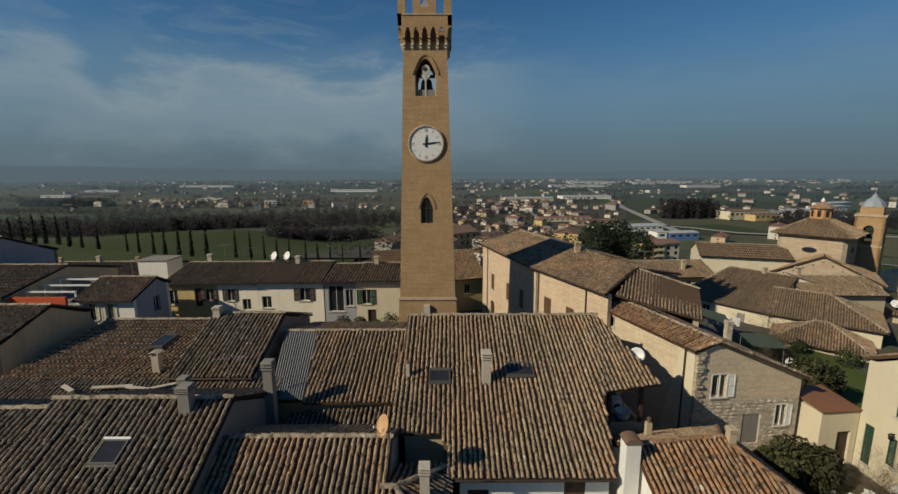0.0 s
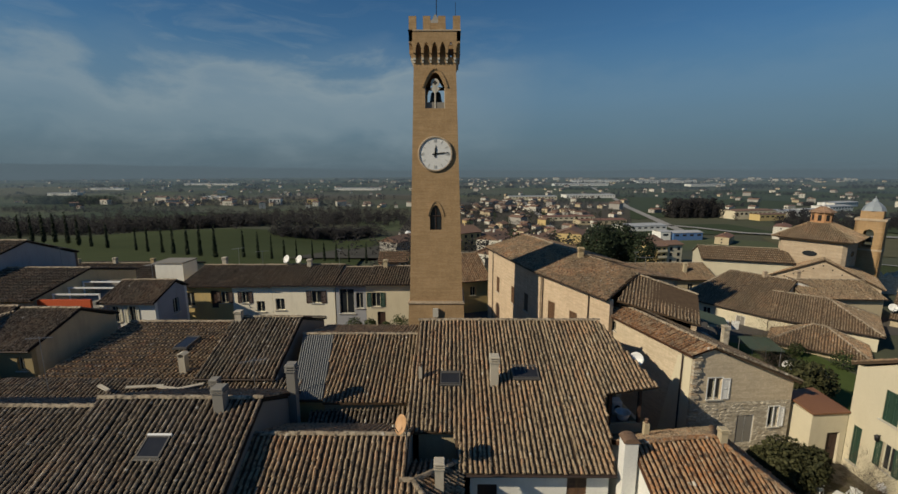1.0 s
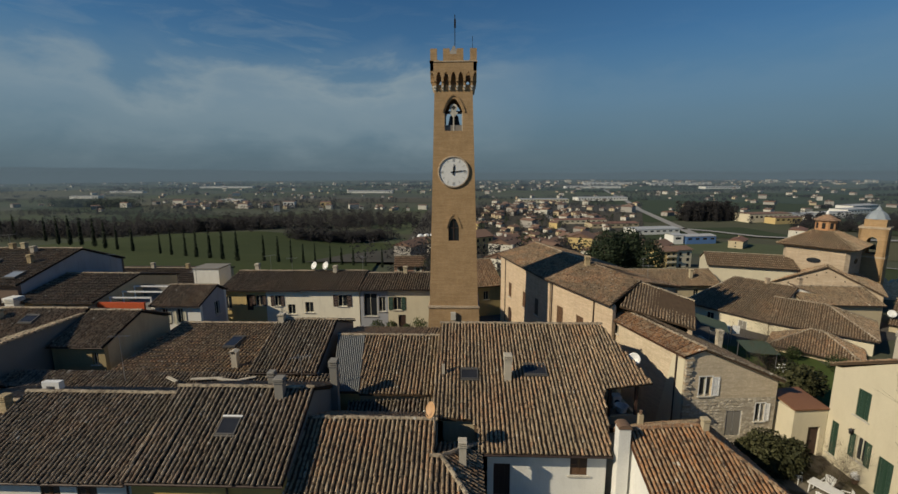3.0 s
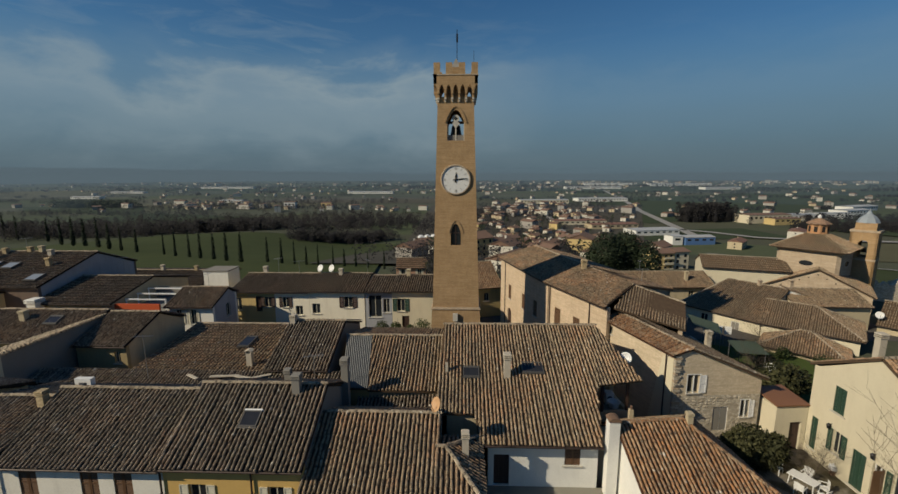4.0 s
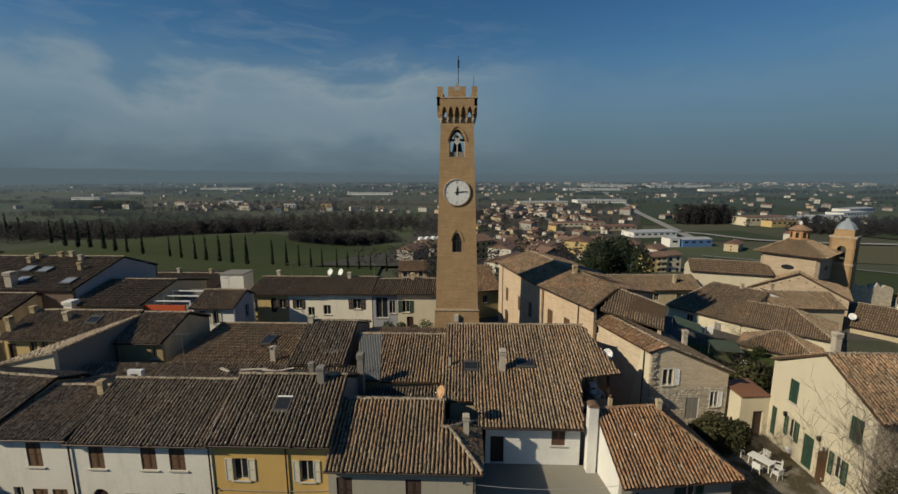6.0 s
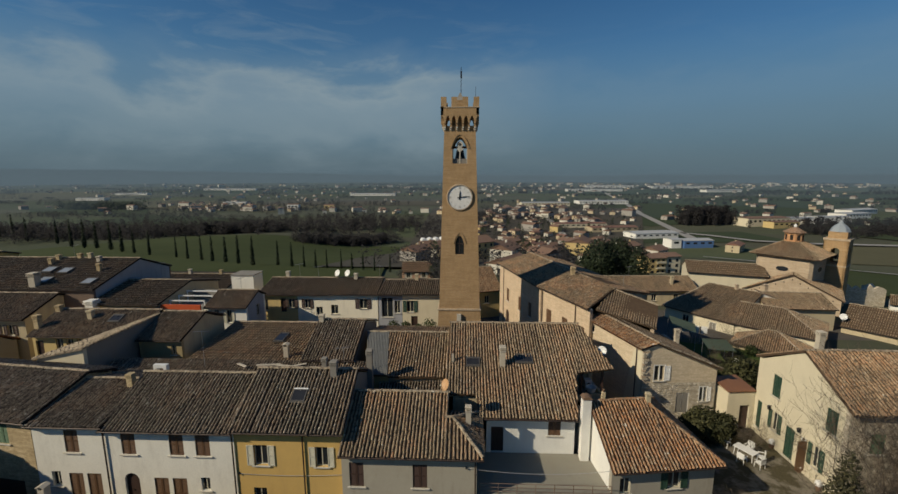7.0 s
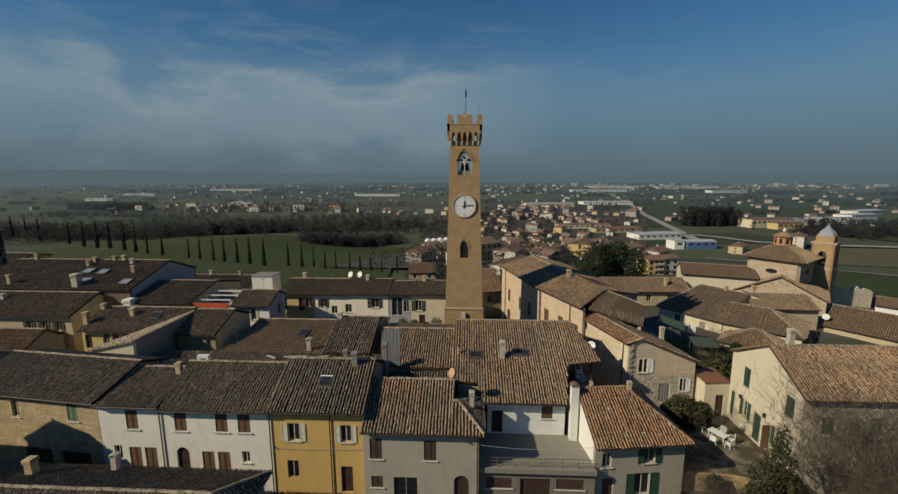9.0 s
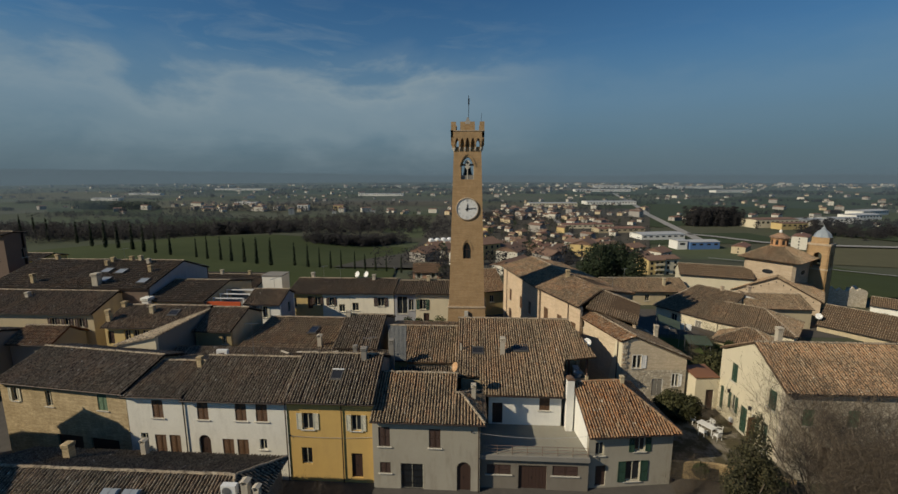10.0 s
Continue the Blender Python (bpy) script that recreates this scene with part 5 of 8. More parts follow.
tiled([V((7.2, 10.4, 9.9)), V((-0.3, 10.4, 9.9)), V((-0.3, 5.3, 11.2)), V((7.2, 5.1, 10.9))], M_TILE_RUST, M_PAN, lb2, seed=162)
wall(lb2, (7.0, 5.4), (7.0, 10.2), EG, 9.6, M_BRICK_OLD, top=[(0, 10.6), (4.8, 9.7)])
wall(lb2, (7.0, 10.2), (0, 10.2), EG, 9.7, M_BRICK_OLD)
ridge_caps((-0.3, 5.3, 11.22), (7.2, 5.1, 10.93), M_TILE, lb2)
gutter(lb2, (-0.1, -0.5, 9.83), (9.6, -0.5, 9.83))
downpipe(lb2, 0.3, -0.1, EG, 9.6)
downpipe(lb2, 7.1, -0.1, EG, 9.6)
lb = gable_house("alley_house", "tall brick house beside the tower with a tiled gable roof", 4.35, 52.7, -75, 15.4, 10.6, EG, 9.95, 11.3, 5.3, 9.9, M_BRICK_WARM, M_TILE_RUST, M_PAN, seed=165, group="alley houses",
                 front=[(3.2, 4.6, 1.0, 2.0, False, "brown"), (8.0, 4.6, 1.0, 2.0, False, "brown"), (11.6, 4.8, 1.0, 2.0, False, "brown"), (3.0, 0.6, 1.4, 2.6, True, "door")])
downpipe(lb, 2.0, -0.1, EG, 9.7)

shed = gable_house("long_shed", "long low building with a brown tiled roof", 26.0, 64.5, 2, 17, 8, -5, 2.4, 4.1, 4.0, 2.4, M_BEIGE, M_TILE_BROWN, M_PAN, seed=171, pitch=0.26, step=0.45, front=[(4.0 + 4.2 * i, 0.2, 0.9, 1.3, False, "glass") for i in range(3)])
wr1 = gable_house("wide_roof_house", "sprawling house with a wide weathered tiled roof", 33.35, 57.25, -54, 10.8, 15.0, -4, 1.75, 4.85, 9.0, 2.6, M_CREAM, M_TILE_BROWN, M_PAN, seed=175, hip_l=2.6, pitch=0.25, step=0.4, group="wide roofs", front=[(3.0, -0.6, 1.0, 1.5, False, "glass"), (7.2, -1.6, 1.1, 2.4, False, "greydoor")])
wr2 = gable_house("wide_roof_house", "wing with a hipped brown tiled roof", 39.75, 48.75, -41, 10.2, 8.8, -4, 1.75, 3.85, 4.8, 1.75, M_CREAM, M_TILE_BROWN, M_PAN, seed=178, hip_r=4.6, pitch=0.25, step=0.4, group="wide roofs", front=[(6.4, -0.8, 0.9, 1.4, False, "glass")])
wr3 = gable_house("wide_roof_house", "low wing with a reddish hipped tiled roof", 36.9, 43.9, -41, 8.0, 5.2, -4, 0.5, 2.2, 3.2, 0.5, M_BEIGE, M_TILE_RUST, M_PAN, seed=188, hip_r=3.4, hip_l=3.4, pitch=0.25, step=0.4, group="wide roofs")
wr4 = gable_house("wide_roof_house", "rear wing with a plain brown tiled roof before the church", 46.4, 51.6, -3, 10.2, 7.0, -4, 3.3, 4.75, 3.5, 3.2, M_BEIGE, M_TILE_BROWN, M_PAN, seed=192, pitch=0.25, step=0.4, group="wide roofs")
dm = thing("white_dormer", pose(46.6, 53.9, 4.0, 0, 0, -14), "small white dormer with a sloping top on a tiled roof", "dormer")
part("body", Shape().prism([V((0, 0, -0.9)), V((2.7, 0, -0.9)), V((2.7, 0, 0.05)), V((0, 0, 0.95))], (0, 1.8, 0)), M_WHITE2, dm)
part("roof", Shape().prism([V((-0.15, -0.2, 1.0)), V((2.9, -0.2, 0.02)), V((2.9, 2.0, 0.02)), V((-0.15, 2.0, 1.0))], (0, 0, 0.12)), M_TILE_BROWN, dm)
part("window", Shape().box(1.3, -0.03, -0.6, 1.85, 0.02, -0.1), M_GLASS, dm)
chimney(49.6, 57.0, 4.0, 5.6, 0.6, M_BRICK_OLD, "slab", "brick chimney on a wide roof")
chimney(44.6, 56.6, 4.6, 5.6, 0.5, M_BRICK_OLD, "slab", "brick chimney on a wide roof")
tc = thing("tarpaulin_canopy", pose(0, 0, 0), "dark green tarpaulin canopy on poles behind a stone house", "canopy")
for i, (x_, y_, w_) in enumerate(((31.0, 46.6, 0.9), (32.1, 46.2, 1.0), (33.3, 45.8, 0.8))):
    ls = thing("laundry_sheet", pose(x_, y_, 0.9, 0, 0, -20), "white laundry hung out below a tiled roof", "laundry", "laundry on a line")
    part("cloth", Shape().prism([V((0, 0, 0)), V((w_, 0.05, 0.05)), V((w_, 0, 1.1)), V((0, 0, 1.1))], (0, 0.03, 0)), M_WHITEP, ls)
    part("line_post", Shape().tube((-0.05, 0, -1.4), (-0.05, 0, 1.15), 0.03, n=6), M_ZINC, ls)
part("sheet", Shape().prism([V((29.8, 48.6, 2.7)), V((32.0, 45.2, 2.5)), V((30.4, 41.7, 2.5)), V((28.3, 44.0, 2.7))], (0, 0, 0.05)), M_TARP, tc)
part("sheet", Shape().prism([V((30.2, 40.2, 2.3)), V((33.4, 39.9, 2.2)), V((32.4, 36.2, 2.2)), V((29.2, 36.4, 2.3))], (0, 0, 0.05)), M_TARP, tc)
for x_, y_ in ((29.6, 48.2), (31.8, 45.2), (30.5, 42.0), (30.4, 40.0), (33.2, 39.7), (32.2, 36.5), (29.5, 36.7)):
    part("pole", Shape().tube((x_, y_, -0.6), (x_, y_, 2.35), 0.04, n=6), M_ZINC, tc)
low = gable_house("long_cream_building", "long cream building with a brown tiled roof", 43.5, 70.5, -18, 13.5, 7, -6, 4.9, 6.4, 3.5, 4.9, M_CREAM, M_TILE_BROWN, M_PAN, seed=181, pitch=0.3, step=0.7)
rr2 = gable_house("low_roof_house", "low house with a brown tiled roof by the gardens", 57.2, 50.4, -50, 26, 9, -6, 1.0, 3.4, 4.5, 1.0, M_BEIGE, M_TILE_BROWN, M_PAN, seed=185, pitch=0.28, step=0.6)

cream = gable_house("cream_house", "cream plastered house with green shutters and a reddish tiled roof", 24.85, 12.3, 0, 15, 9.1, -0.5, 8.15, 10.55, 4.3, 8.1, M_CREAM, M_TILE_ORANGE, M_PAN, seed=191, singles=200, span=(0.1, 0.4), ov=0.35,
                    left=[(1.55, 5.4, 0.9, 1.9, False, "cgreen"), (0.05, 1.6, 0.55, 2.5, False, "cgreen"), (1.9, 2.5, 0.75, 1.65, False, "green"), (3.5, 1.2, 0.95, 2.6, False, "cgreen"), (4.9, 1.3, 0.75, 2.5, False, "opendoor"), (6.2, 2.2, 0.75, 1.7, False, "green"), (6.95, 5.6, 0.95, 1.75, False, "cgreen")],
                    front=[(1.6, 4.9, 0.95, 1.5, False, "fgreen"), (5.2, 4.9, 0.95, 1.5, False, "fgreen"), (9.5, 4.9, 0.95, 1.5, False, "fgreen"), (3.4, 0.8, 1.0, 2.2, False, "door")], walls={"front": M_STONE})
for y_ in (7.05, 3.75):
    part("wall_lantern", Shape().tube((-0.22, y_, 4.1), (-0.22, y_, 4.35), 0.1, 0.13, n=6).tube((-0.22, y_, 4.35), (-0.22, y_, 4.5), 0.16, 0.02, n=6).box(-0.22, y_ - 0.02, 4.4, 0.0, y_ + 0.02, 4.44), M_IRON, cream, "black iron wall lantern")
porch = thing("porch", pose(22.35, 21.2, 0, 0, 0, 5), "small cream lean-to with a brown sheet roof", "porch")
wall(porch, (0, 0), (2.5, 0), 0.3, 4.55, M_CREAM, [(1.2, 1.0, 0.9, 2.3, False, "door")])
wall(porch, (0, 2.2), (0, 0.35), 0.3, 4.55, M_CREAM)
part("roof", Shape().prism([V((-0.12, -0.12, 4.66)), V((2.5, -0.12, 4.66)), V((2.5, 2.6, 4.9)), V((-0.12, 2.3, 4.9))], (0, 0, 0.1)), M_BROWNROOF, porch)

# ---- clock tower ----
TX, TY = -2.0, 36.4
tower = thing("clock_tower", pose(TX, TY, 0), "tall brick clock tower with battlements", "tower")


def thw(z):
    return 2.43 - (z - 8.0) * (2.43 - 1.8) / 20.6


def tower_wall(turn):
    """One tapering face with its pointed openings."""
    m = Matrix.Rotation(radians(turn), 3, "Z")
    sh = Shape()

    def arch(z0, hw, hs, hh, n=8):
        pts = [(-hw, z0), (-hw, z0 + hs)]
        pts += [(-hw + hw * (i / n) ** 1.0, z0 + hs + (hh - hs) * math.sin(i / n * math.pi / 2) ** 0.85) for i in range(1, n + 1)]
        return pts + [(-a, b) for a, b in reversed(pts[:-1])]

    holes = [arch(14.65, 0.52, 1.3, 2.25), arch(25.2, 0.85, 1.7, 2.95)] if turn == 0 else [arch(25.2, 0.85, 1.7, 2.95)]
    zs = sorted({8.0, 29.0, *(z for h in holes for _, z in h)})
    P = lambda x, z, k=0.0: m @ V((x, -thw(z) + k, z))
    for a, b in zip(zs, zs[1:]):
        cut = None
        for h in holes:
            left = [p for p in h if p[0] <= 1e-9]
            if left[0][1] - 1e-6 <= a and b <= left[-1][1] + 1e-6:
                f = lambda z: np.interp(z, [p[1] for p in left], [p[0] for p in left])
                cut = (f(a + 1e-7), f(b - 1e-7))
        if cut is None:
            sh.add([P(-thw(a), a), P(thw(a), a), P(thw(b), b), P(-thw(b), b)], [(0, 1, 2, 3)])
        else:
            for s in (-1, 1):
                sh.add([P(s * thw(a), a), P(-s * cut[0], a), P(-s * cut[1], b), P(s * thw(b), b)], [(0, 1, 2, 3)])
    for h in holes:
        for (a, b), (c, d) in zip(h, h[1:] + h[:1]):
            sh.add([P(a, b), P(c, d), P(c, d, 0.6), P(a, b, 0.6)], [(0, 1, 2, 3)])
    return sh


for t in (0, 90, 180, 270):
    part("wall", tower_wall(t), M_BRICK, tower)
part("floor", Shape().box(-1.7, -1.7, 24.9, 1.7, 1.7, 25.15), M_CEMENT, tower)
part("base", Shape().box(-2.85, -2.85, -0.6, 2.85, 2.85, 7.9, taper=0.12), M_BRICK, tower)
part("string_course", Shape().box(-2.6, -2.6, 7.9, 2.6, 2.6, 8.0), M_BRICK_OLD, tower)
part("string_course", Shape().box(-2.52, -2.52, 8.0, 2.52, 2.52, 8.12), M_BRICK_OLD, tower)
part("plaque", Shape().box(-0.3, -2.86, 6.7, 0.2, -2.6, 7.5), M_SILL, tower, "small pale plaque")
part("lower_window", Shape().box(-0.5, -2.0, 14.65, 0.5, -1.9, 16.8), M_GLASS, tower)
sh = Shape().box(-0.03, -2.06, 14.65, 0.03, -1.98, 16.9)
sh.box(-0.5, -2.06, 15.9, 0.5, -1.98, 15.96)
part("lower_window_bars", sh, M_BROWN_DK, tower)
# crown: pointed corbel arches, parapet and merlons
for t in range(4):
    m = Matrix.Rotation(radians(90 * t), 4, "Z")
    for i in range(6):
        x = -1.70 + i * 0.68
        part("corbel", Shape().box(x - 0.11, -2.15, 29.3, x + 0.11, -1.7, 29.62, m=m).box(x - 0.1, -2.0, 28.95, x + 0.1, -1.7, 29.3, m=m), M_BRICK, tower)
        part("corbel_foot", Shape().box(x - 0.1, -2.04, 28.78, x + 0.1, -1.7, 28.95, m=m).box(x - 0.08, -1.9, 28.58, x + 0.08, -1.7, 28.78, m=m), M_SILL, tower, "pale stone corbel foot")
sh = Shape()
for t in range(4):
    m = Matrix.Rotation(radians(90 * t), 4, "Z")
    for i in range(7):
        c, r, n = -2.04 + i * 0.68, 0.23, 5
        half = [(r * (1 - j / n), 29.62 + 0.52 * math.sin(j / n * math.pi / 2) ** 0.8) for j in range(n + 1)]
        for (a, b), (d, e) in zip(half, half[1:]):
            for q in (-1, 1):
                x0, x1 = c + q * a, c + q * d
                if abs(x0) > 2.15 or abs(x1) > 2.15:
                    continue
                sh.prism([m @ V((x0, -2.15, b)), m @ V((x1, -2.15, e)), m @ V((x1, -2.15, 30.2)), m @ V((x0, -2.15, 30.2))], m.to_3x3() @ V((0, 0.3, 0)))
    for i in range(6):
        x = -1.70 + i * 0.68
        sh.box(x - 0.11, -2.15, 29.62, x + 0.11, -1.85, 30.2, m=m)
    sh.box(-2.15, -2.15, 30.2, 2.15, -1.85, 31.1, m=m)
part("parapet", sh, M_BRICK, tower)
part("deck", Shape().box(-1.78, -1.78, 28.9, 1.78, 1.78, 29.4), M_BRICK, tower)
for t in range(4):
    part("parapet_coping", Shape().box(-2.2, -2.2, 31.0, 2.2 if t % 2 else 1.82, -1.82, 31.1, m=Matrix.Rotation(radians(90 * t), 4, "Z")), M_BRICK_OLD, tower)
for o in tower.children:                                # the whole crown sits a little higher than its pattern
    if o.name.split(".")[0] in ("corbel", "corbel_foot", "parapet", "parapet_coping"):
        o.location.z = 0.33
for t in range(4):
    m = Matrix.Rotation(radians(90 * t), 4, "Z")
    for x in (-2.13, -0.95, 0.3, 1.53):
        if x > 1.2 and t % 2:
            continue
        part("merlon", Shape().box(x, -2.15, 31.435, x + 0.62, -1.85, 32.5, m=m), M_BRICK, tower)
part("stair_head", Shape().box(-0.95, -0.9, 29.2, 0.92, 0.9, 32.35), M_BRICK, tower)
part("roof_cap", Shape().lathe([(1.25, 32.35), (0.4, 32.8), (0.1, 33.3)], n=4, m=Matrix.Rotation(radians(45), 4, "Z")), M_CEMENT, tower)
part("flagpole", Shape().tube((0.1, 0, 33.0), (0.1, 0, 36.1), 0.035, n=6), M_IRON, tower)
part("weather_vane", Shape().box(0.02, -0.02, 34.9, 0.2, 0.02, 35.7), M_IRON, tower)
part("lightning_rod", Shape().tube((1.75, -1.9, 31.1), (1.75, -1.9, 33.6), 0.02, n=5), M_IRON, tower)
# the clock
M_MARK = plain("worn_grey_paint", (0.54, 0.53, 0.49), 0.7)
cz = 21.35
cy = -thw(cz) - 0.06
q = Matrix.Translation((0, cy, cz)) @ pose(0, 0, 0, 90, 0, 0)
dial = part("clock_face", Shape().lathe([(1.38, -0.05), (1.38, 0.04), (0.01, 0.045)], n=48, m=q), M_WHITEP, tower, "white round clock face")
part("bezel", Shape().lathe([(1.38, -0.06), (1.52, -0.06), (1.52, 0.1), (1.46, 0.13), (1.38, 0.12)], n=48, m=q, caps=False), M_BRICK_OLD, dial)
for i in range(12):
    a = radians(30 * i)
    m = Matrix.Translation((0, cy - 0.05, cz)) @ Matrix.Rotation(a, 4, "Y")
    sh = Shape().box(-0.03, -0.012, 0.98, 0.03, 0.0, 1.24, m=m)
    if i % 3 == 0:
        sh.box(-0.11, -0.012, 0.98, -0.07, 0, 1.24, m=m).box(0.07, -0.012, 0.98, 0.11, 0, 1.24, m=m)
    part("hour_mark", sh, M_MARK, dial)
for a, ln, wd, nm in ((83, 1.15, 0.05, "minute_hand"), (4, 0.72, 0.075, "hour_hand")):
    m = Matrix.Translation((0, cy - 0.08, cz)) @ Matrix.Rotation(radians(a), 4, "Y")
    part("pointer", Shape().box(-wd, -0.02, -0.28, wd, 0.0, ln * 0.7, m=m).box(-wd * 0.45, -0.02, ln * 0.7, wd * 0.45, 0, ln, m=m), M_IRON, dial)
# bell chamber: tracery and bell
yb = -thw(26.5) + 0.3
sh = Shape()
sh.lathe([(0.36, -0.08), (0.36, 0.08)], n=20, m=Matrix.Translation((0, yb, 27.35)) @ pose(0, 0, 0, 90))
for s in (-1, 1):
    sh.box(s * 0.85 - 0.06, yb - 0.08, 25.2, s * 0.85 + 0.06, yb + 0.08, 26.9)
    sh.prism([V((0, yb - 0.06, 27.1)), V((s * 0.42, yb - 0.06, 26.9)), V((0, yb - 0.06, 26.4))], (0, 0.12, 0))
sh.box(-0.06, yb - 0.08, 25.2, 0.06, yb + 0.08, 27.0)
part("tracery", sh, M_SILL, tower, "pale stone tracery")
# dark lobes laid on the stone instead of a cut opening
cross = Shape()
for dx_, dz_ in ((0.11, 0), (-0.11, 0), (0, 0.11), (0, -0.11)):
    cross.lathe([(0.085, 0.0), (0.085, 0.012)], n=10, m=Matrix.Translation((dx_, yb - 0.081, 27.35 + dz_)) @ pose(0, 0, 0, 90))
part("quatrefoil", cross, M_DARK, tower, "dark four-lobed plate painted as an opening in the tracery")
for z0_, hw_, hs_, hh_, top_ in ((25.2, 1.0, 1.7, 3.2, 0.08), (14.65, 0.66, 1.3, 2.5, 0.06)):     # proud brick bands round the pointed openings
    pts_ = [(-hw_, z0_ + hs_)] + [(-hw_ + hw_ * i / 8, z0_ + hs_ + (hh_ - hs_) * math.sin(i / 8 * math.pi / 2) ** 0.85) for i in range(1, 9)]
    pts_ += [(-a, b) for a, b in reversed(pts_[:-1])]
    for (a, b), (c, d) in zip(pts_, pts_[1:]):
        n_ = V((b - d, 0, c - a)).normalized() * 0.13
        part("voussoir", Shape().prism([V((a, -thw(b) - top_, b)), V((c, -thw(d) - top_, d)), V((c, -thw(d) - top_, d)) + n_, V((a, -thw(b) - top_, b)) + n_], (0, top_ + 0.05, 0)), M_BRICK, tower)
for s in (-1, 1):
    part("railing", Shape().box(s * 0.42 - 0.36, yb - 0.03, 25.2, s * 0.42 + 0.36, yb + 0.03, 25.75), M_CEMENT, tower)
part("bell", Shape().lathe([(0.75, 25.6), (0.62, 25.75), (0.5, 26.3), (0.42, 26.75), (0.2, 26.95), (0.05, 27.0)], n=20), M_BELL, tower, "bronze bell", smooth=True)
part("bell_beam", Shape().box(-1.7, -0.12, 27.0, 1.7, 0.12, 27.25), M_BROWN_DK, tower)

# ---- church ----
church = thing("church", pose(62.5, 69.3, 0, 0, 0, -52), "brick church with an octagonal domed drum and lantern", "church")
def octagon(r, z, turn=22.5):
    return [V((r * math.cos(radians(45 * i + turn)), r * math.sin(radians(45 * i + turn)), z)) for i in range(8)]


def cut_square(a, c, z):
    """A square of half width a with its corners cut by c."""
    return [V((x, y, z)) for x, y in ((a, -a + c), (a, a - c), (a - c, a), (-a + c, a), (-a, a - c), (-a, -a + c), (-a + c, -a), (a - c, -a))]


sh = Shape()
lo, hi = cut_square(4.5, 0.5, -8), cut_square(4.5, 0.5, 8.7)
sh.add(lo + hi, [(i, (i + 1) % 8, 8 + (i + 1) % 8, 8 + i) for i in range(8)] + [tuple(range(8, 16))])
drum = part("drum", sh, M_BRICK_OLD, church)
for t in (-90, 0, 180):
    m = Matrix.Rotation(radians(t), 4, "Z")
    part("oval_window", Shape().lathe([(0.9, 0), (0.9, 0.12), (0.75, 0.14)], n=18, m=m @ Matrix.Translation((4.45, 0, 6.3)) @ pose(0, 0, 0, 0, 90, 0) @ Matrix.Diagonal((0.5, 1.1, 1, 1))), M_GLASS, drum)
part("cornice", Shape().add(cut_square(4.7, 0.5, 8.4) + cut_square(4.95, 0.5, 8.8), [(i, (i + 1) % 8, 8 + (i + 1) % 8, 8 + i) for i in range(8)] + [tuple(range(8, 16)), tuple(range(7, -1, -1))]), M_BRICK_WARM, church)
e, tp = cut_square(5.5, 0.5, 8.75), cut_square(1.3, 0.35, 11.2)
for i in range(8):
    tiled([e[i], e[(i + 1) % 8], tp[(i + 1) % 8], tp[i]], M_TILE, M_PAN, church, seed=300 + i, pitch=0.26, step=0.45, thick=0.1)
sh = Shape()
lo, hi = octagon(1.5, 10.9), octagon(1.5, 12.9)
sh.add(lo + hi, [(i, (i + 1) % 8, 8 + (i + 1) % 8, 8 + i) for i in range(8)])
lantern = part("lantern", sh, M_LANTERN, church)
for i in range(8):
    m = Matrix.Rotation(radians(45 * i), 4, "Z")
    # flat dark panel painted for the shade of an open arch
    part("lantern_window", Shape().box(1.34, -0.25, 11.5, 1.42, 0.25, 12.5, m=m), M_DARK, lantern)
part("lantern_roof", Shape().lathe([(1.9, 12.9), (1.85, 13.05), (0.5, 13.8), (0.1, 14.0)], n=8), M_TILE_FAR, church)
part("finial", Shape().lathe([(0.25, 13.9), (0.3, 14.2), (0.05, 14.6)], n=8), M_WHITEP, church)
# gabled arm towards the town, turned a little from the drum
ca_, sa_ = math.cos(radians(14)), math.sin(radians(14))
arm = lambda x, y: (x * ca_ - y * sa_, x * sa_ + y * ca_)
wall(church, arm(-6.3, -7.2), arm(7.7, -7.2), -9, 2.1, M_BRICK_OLD, top=[(0, 2.2), (7, 5.75), (14, 2.2)], th=0.5)
for s in (-1, 1):
    q = [V((*arm(0.7 + s * 7.4, -7.6), 2.15)), V((*arm(0.7 + s * 7.4, 3.0), 2.15)), V((*arm(0.7, 3.0), 5.95)), V((*arm(0.7, -7.6), 5.95))]
    if s < 0:
        q = [q[1], q[0], q[3], q[2]]
    tiled(q, M_TILE, M_PAN, church, seed=310 + s, pitch=0.26, step=0.45)
wall(church, arm(7.7, -6.7), arm(7.7, 4), -9, 2.0, M_BRICK_OLD)
wall(church, arm(-6.3, 4), arm(-6.3, -6.7), -9, 2.0, M_BRICK_OLD)
hole = Shape().box(-0.09, -0.02, -0.1, 0.09, 0.05, 0.1).mesh("putlog_hole", M_DARK)
for i in range(11):                                     # a line of dark plates, painted as putlog holes, under each slope
    x_ = -5.2 + i * 1.18
    h_ = part("putlog_hole", hole, M_DARK, church)
    h_.matrix_basis = pose(*arm(x_, -7.2), 4.9 - abs(x_ - 0.7) * 0.5, 0, 0, 14)

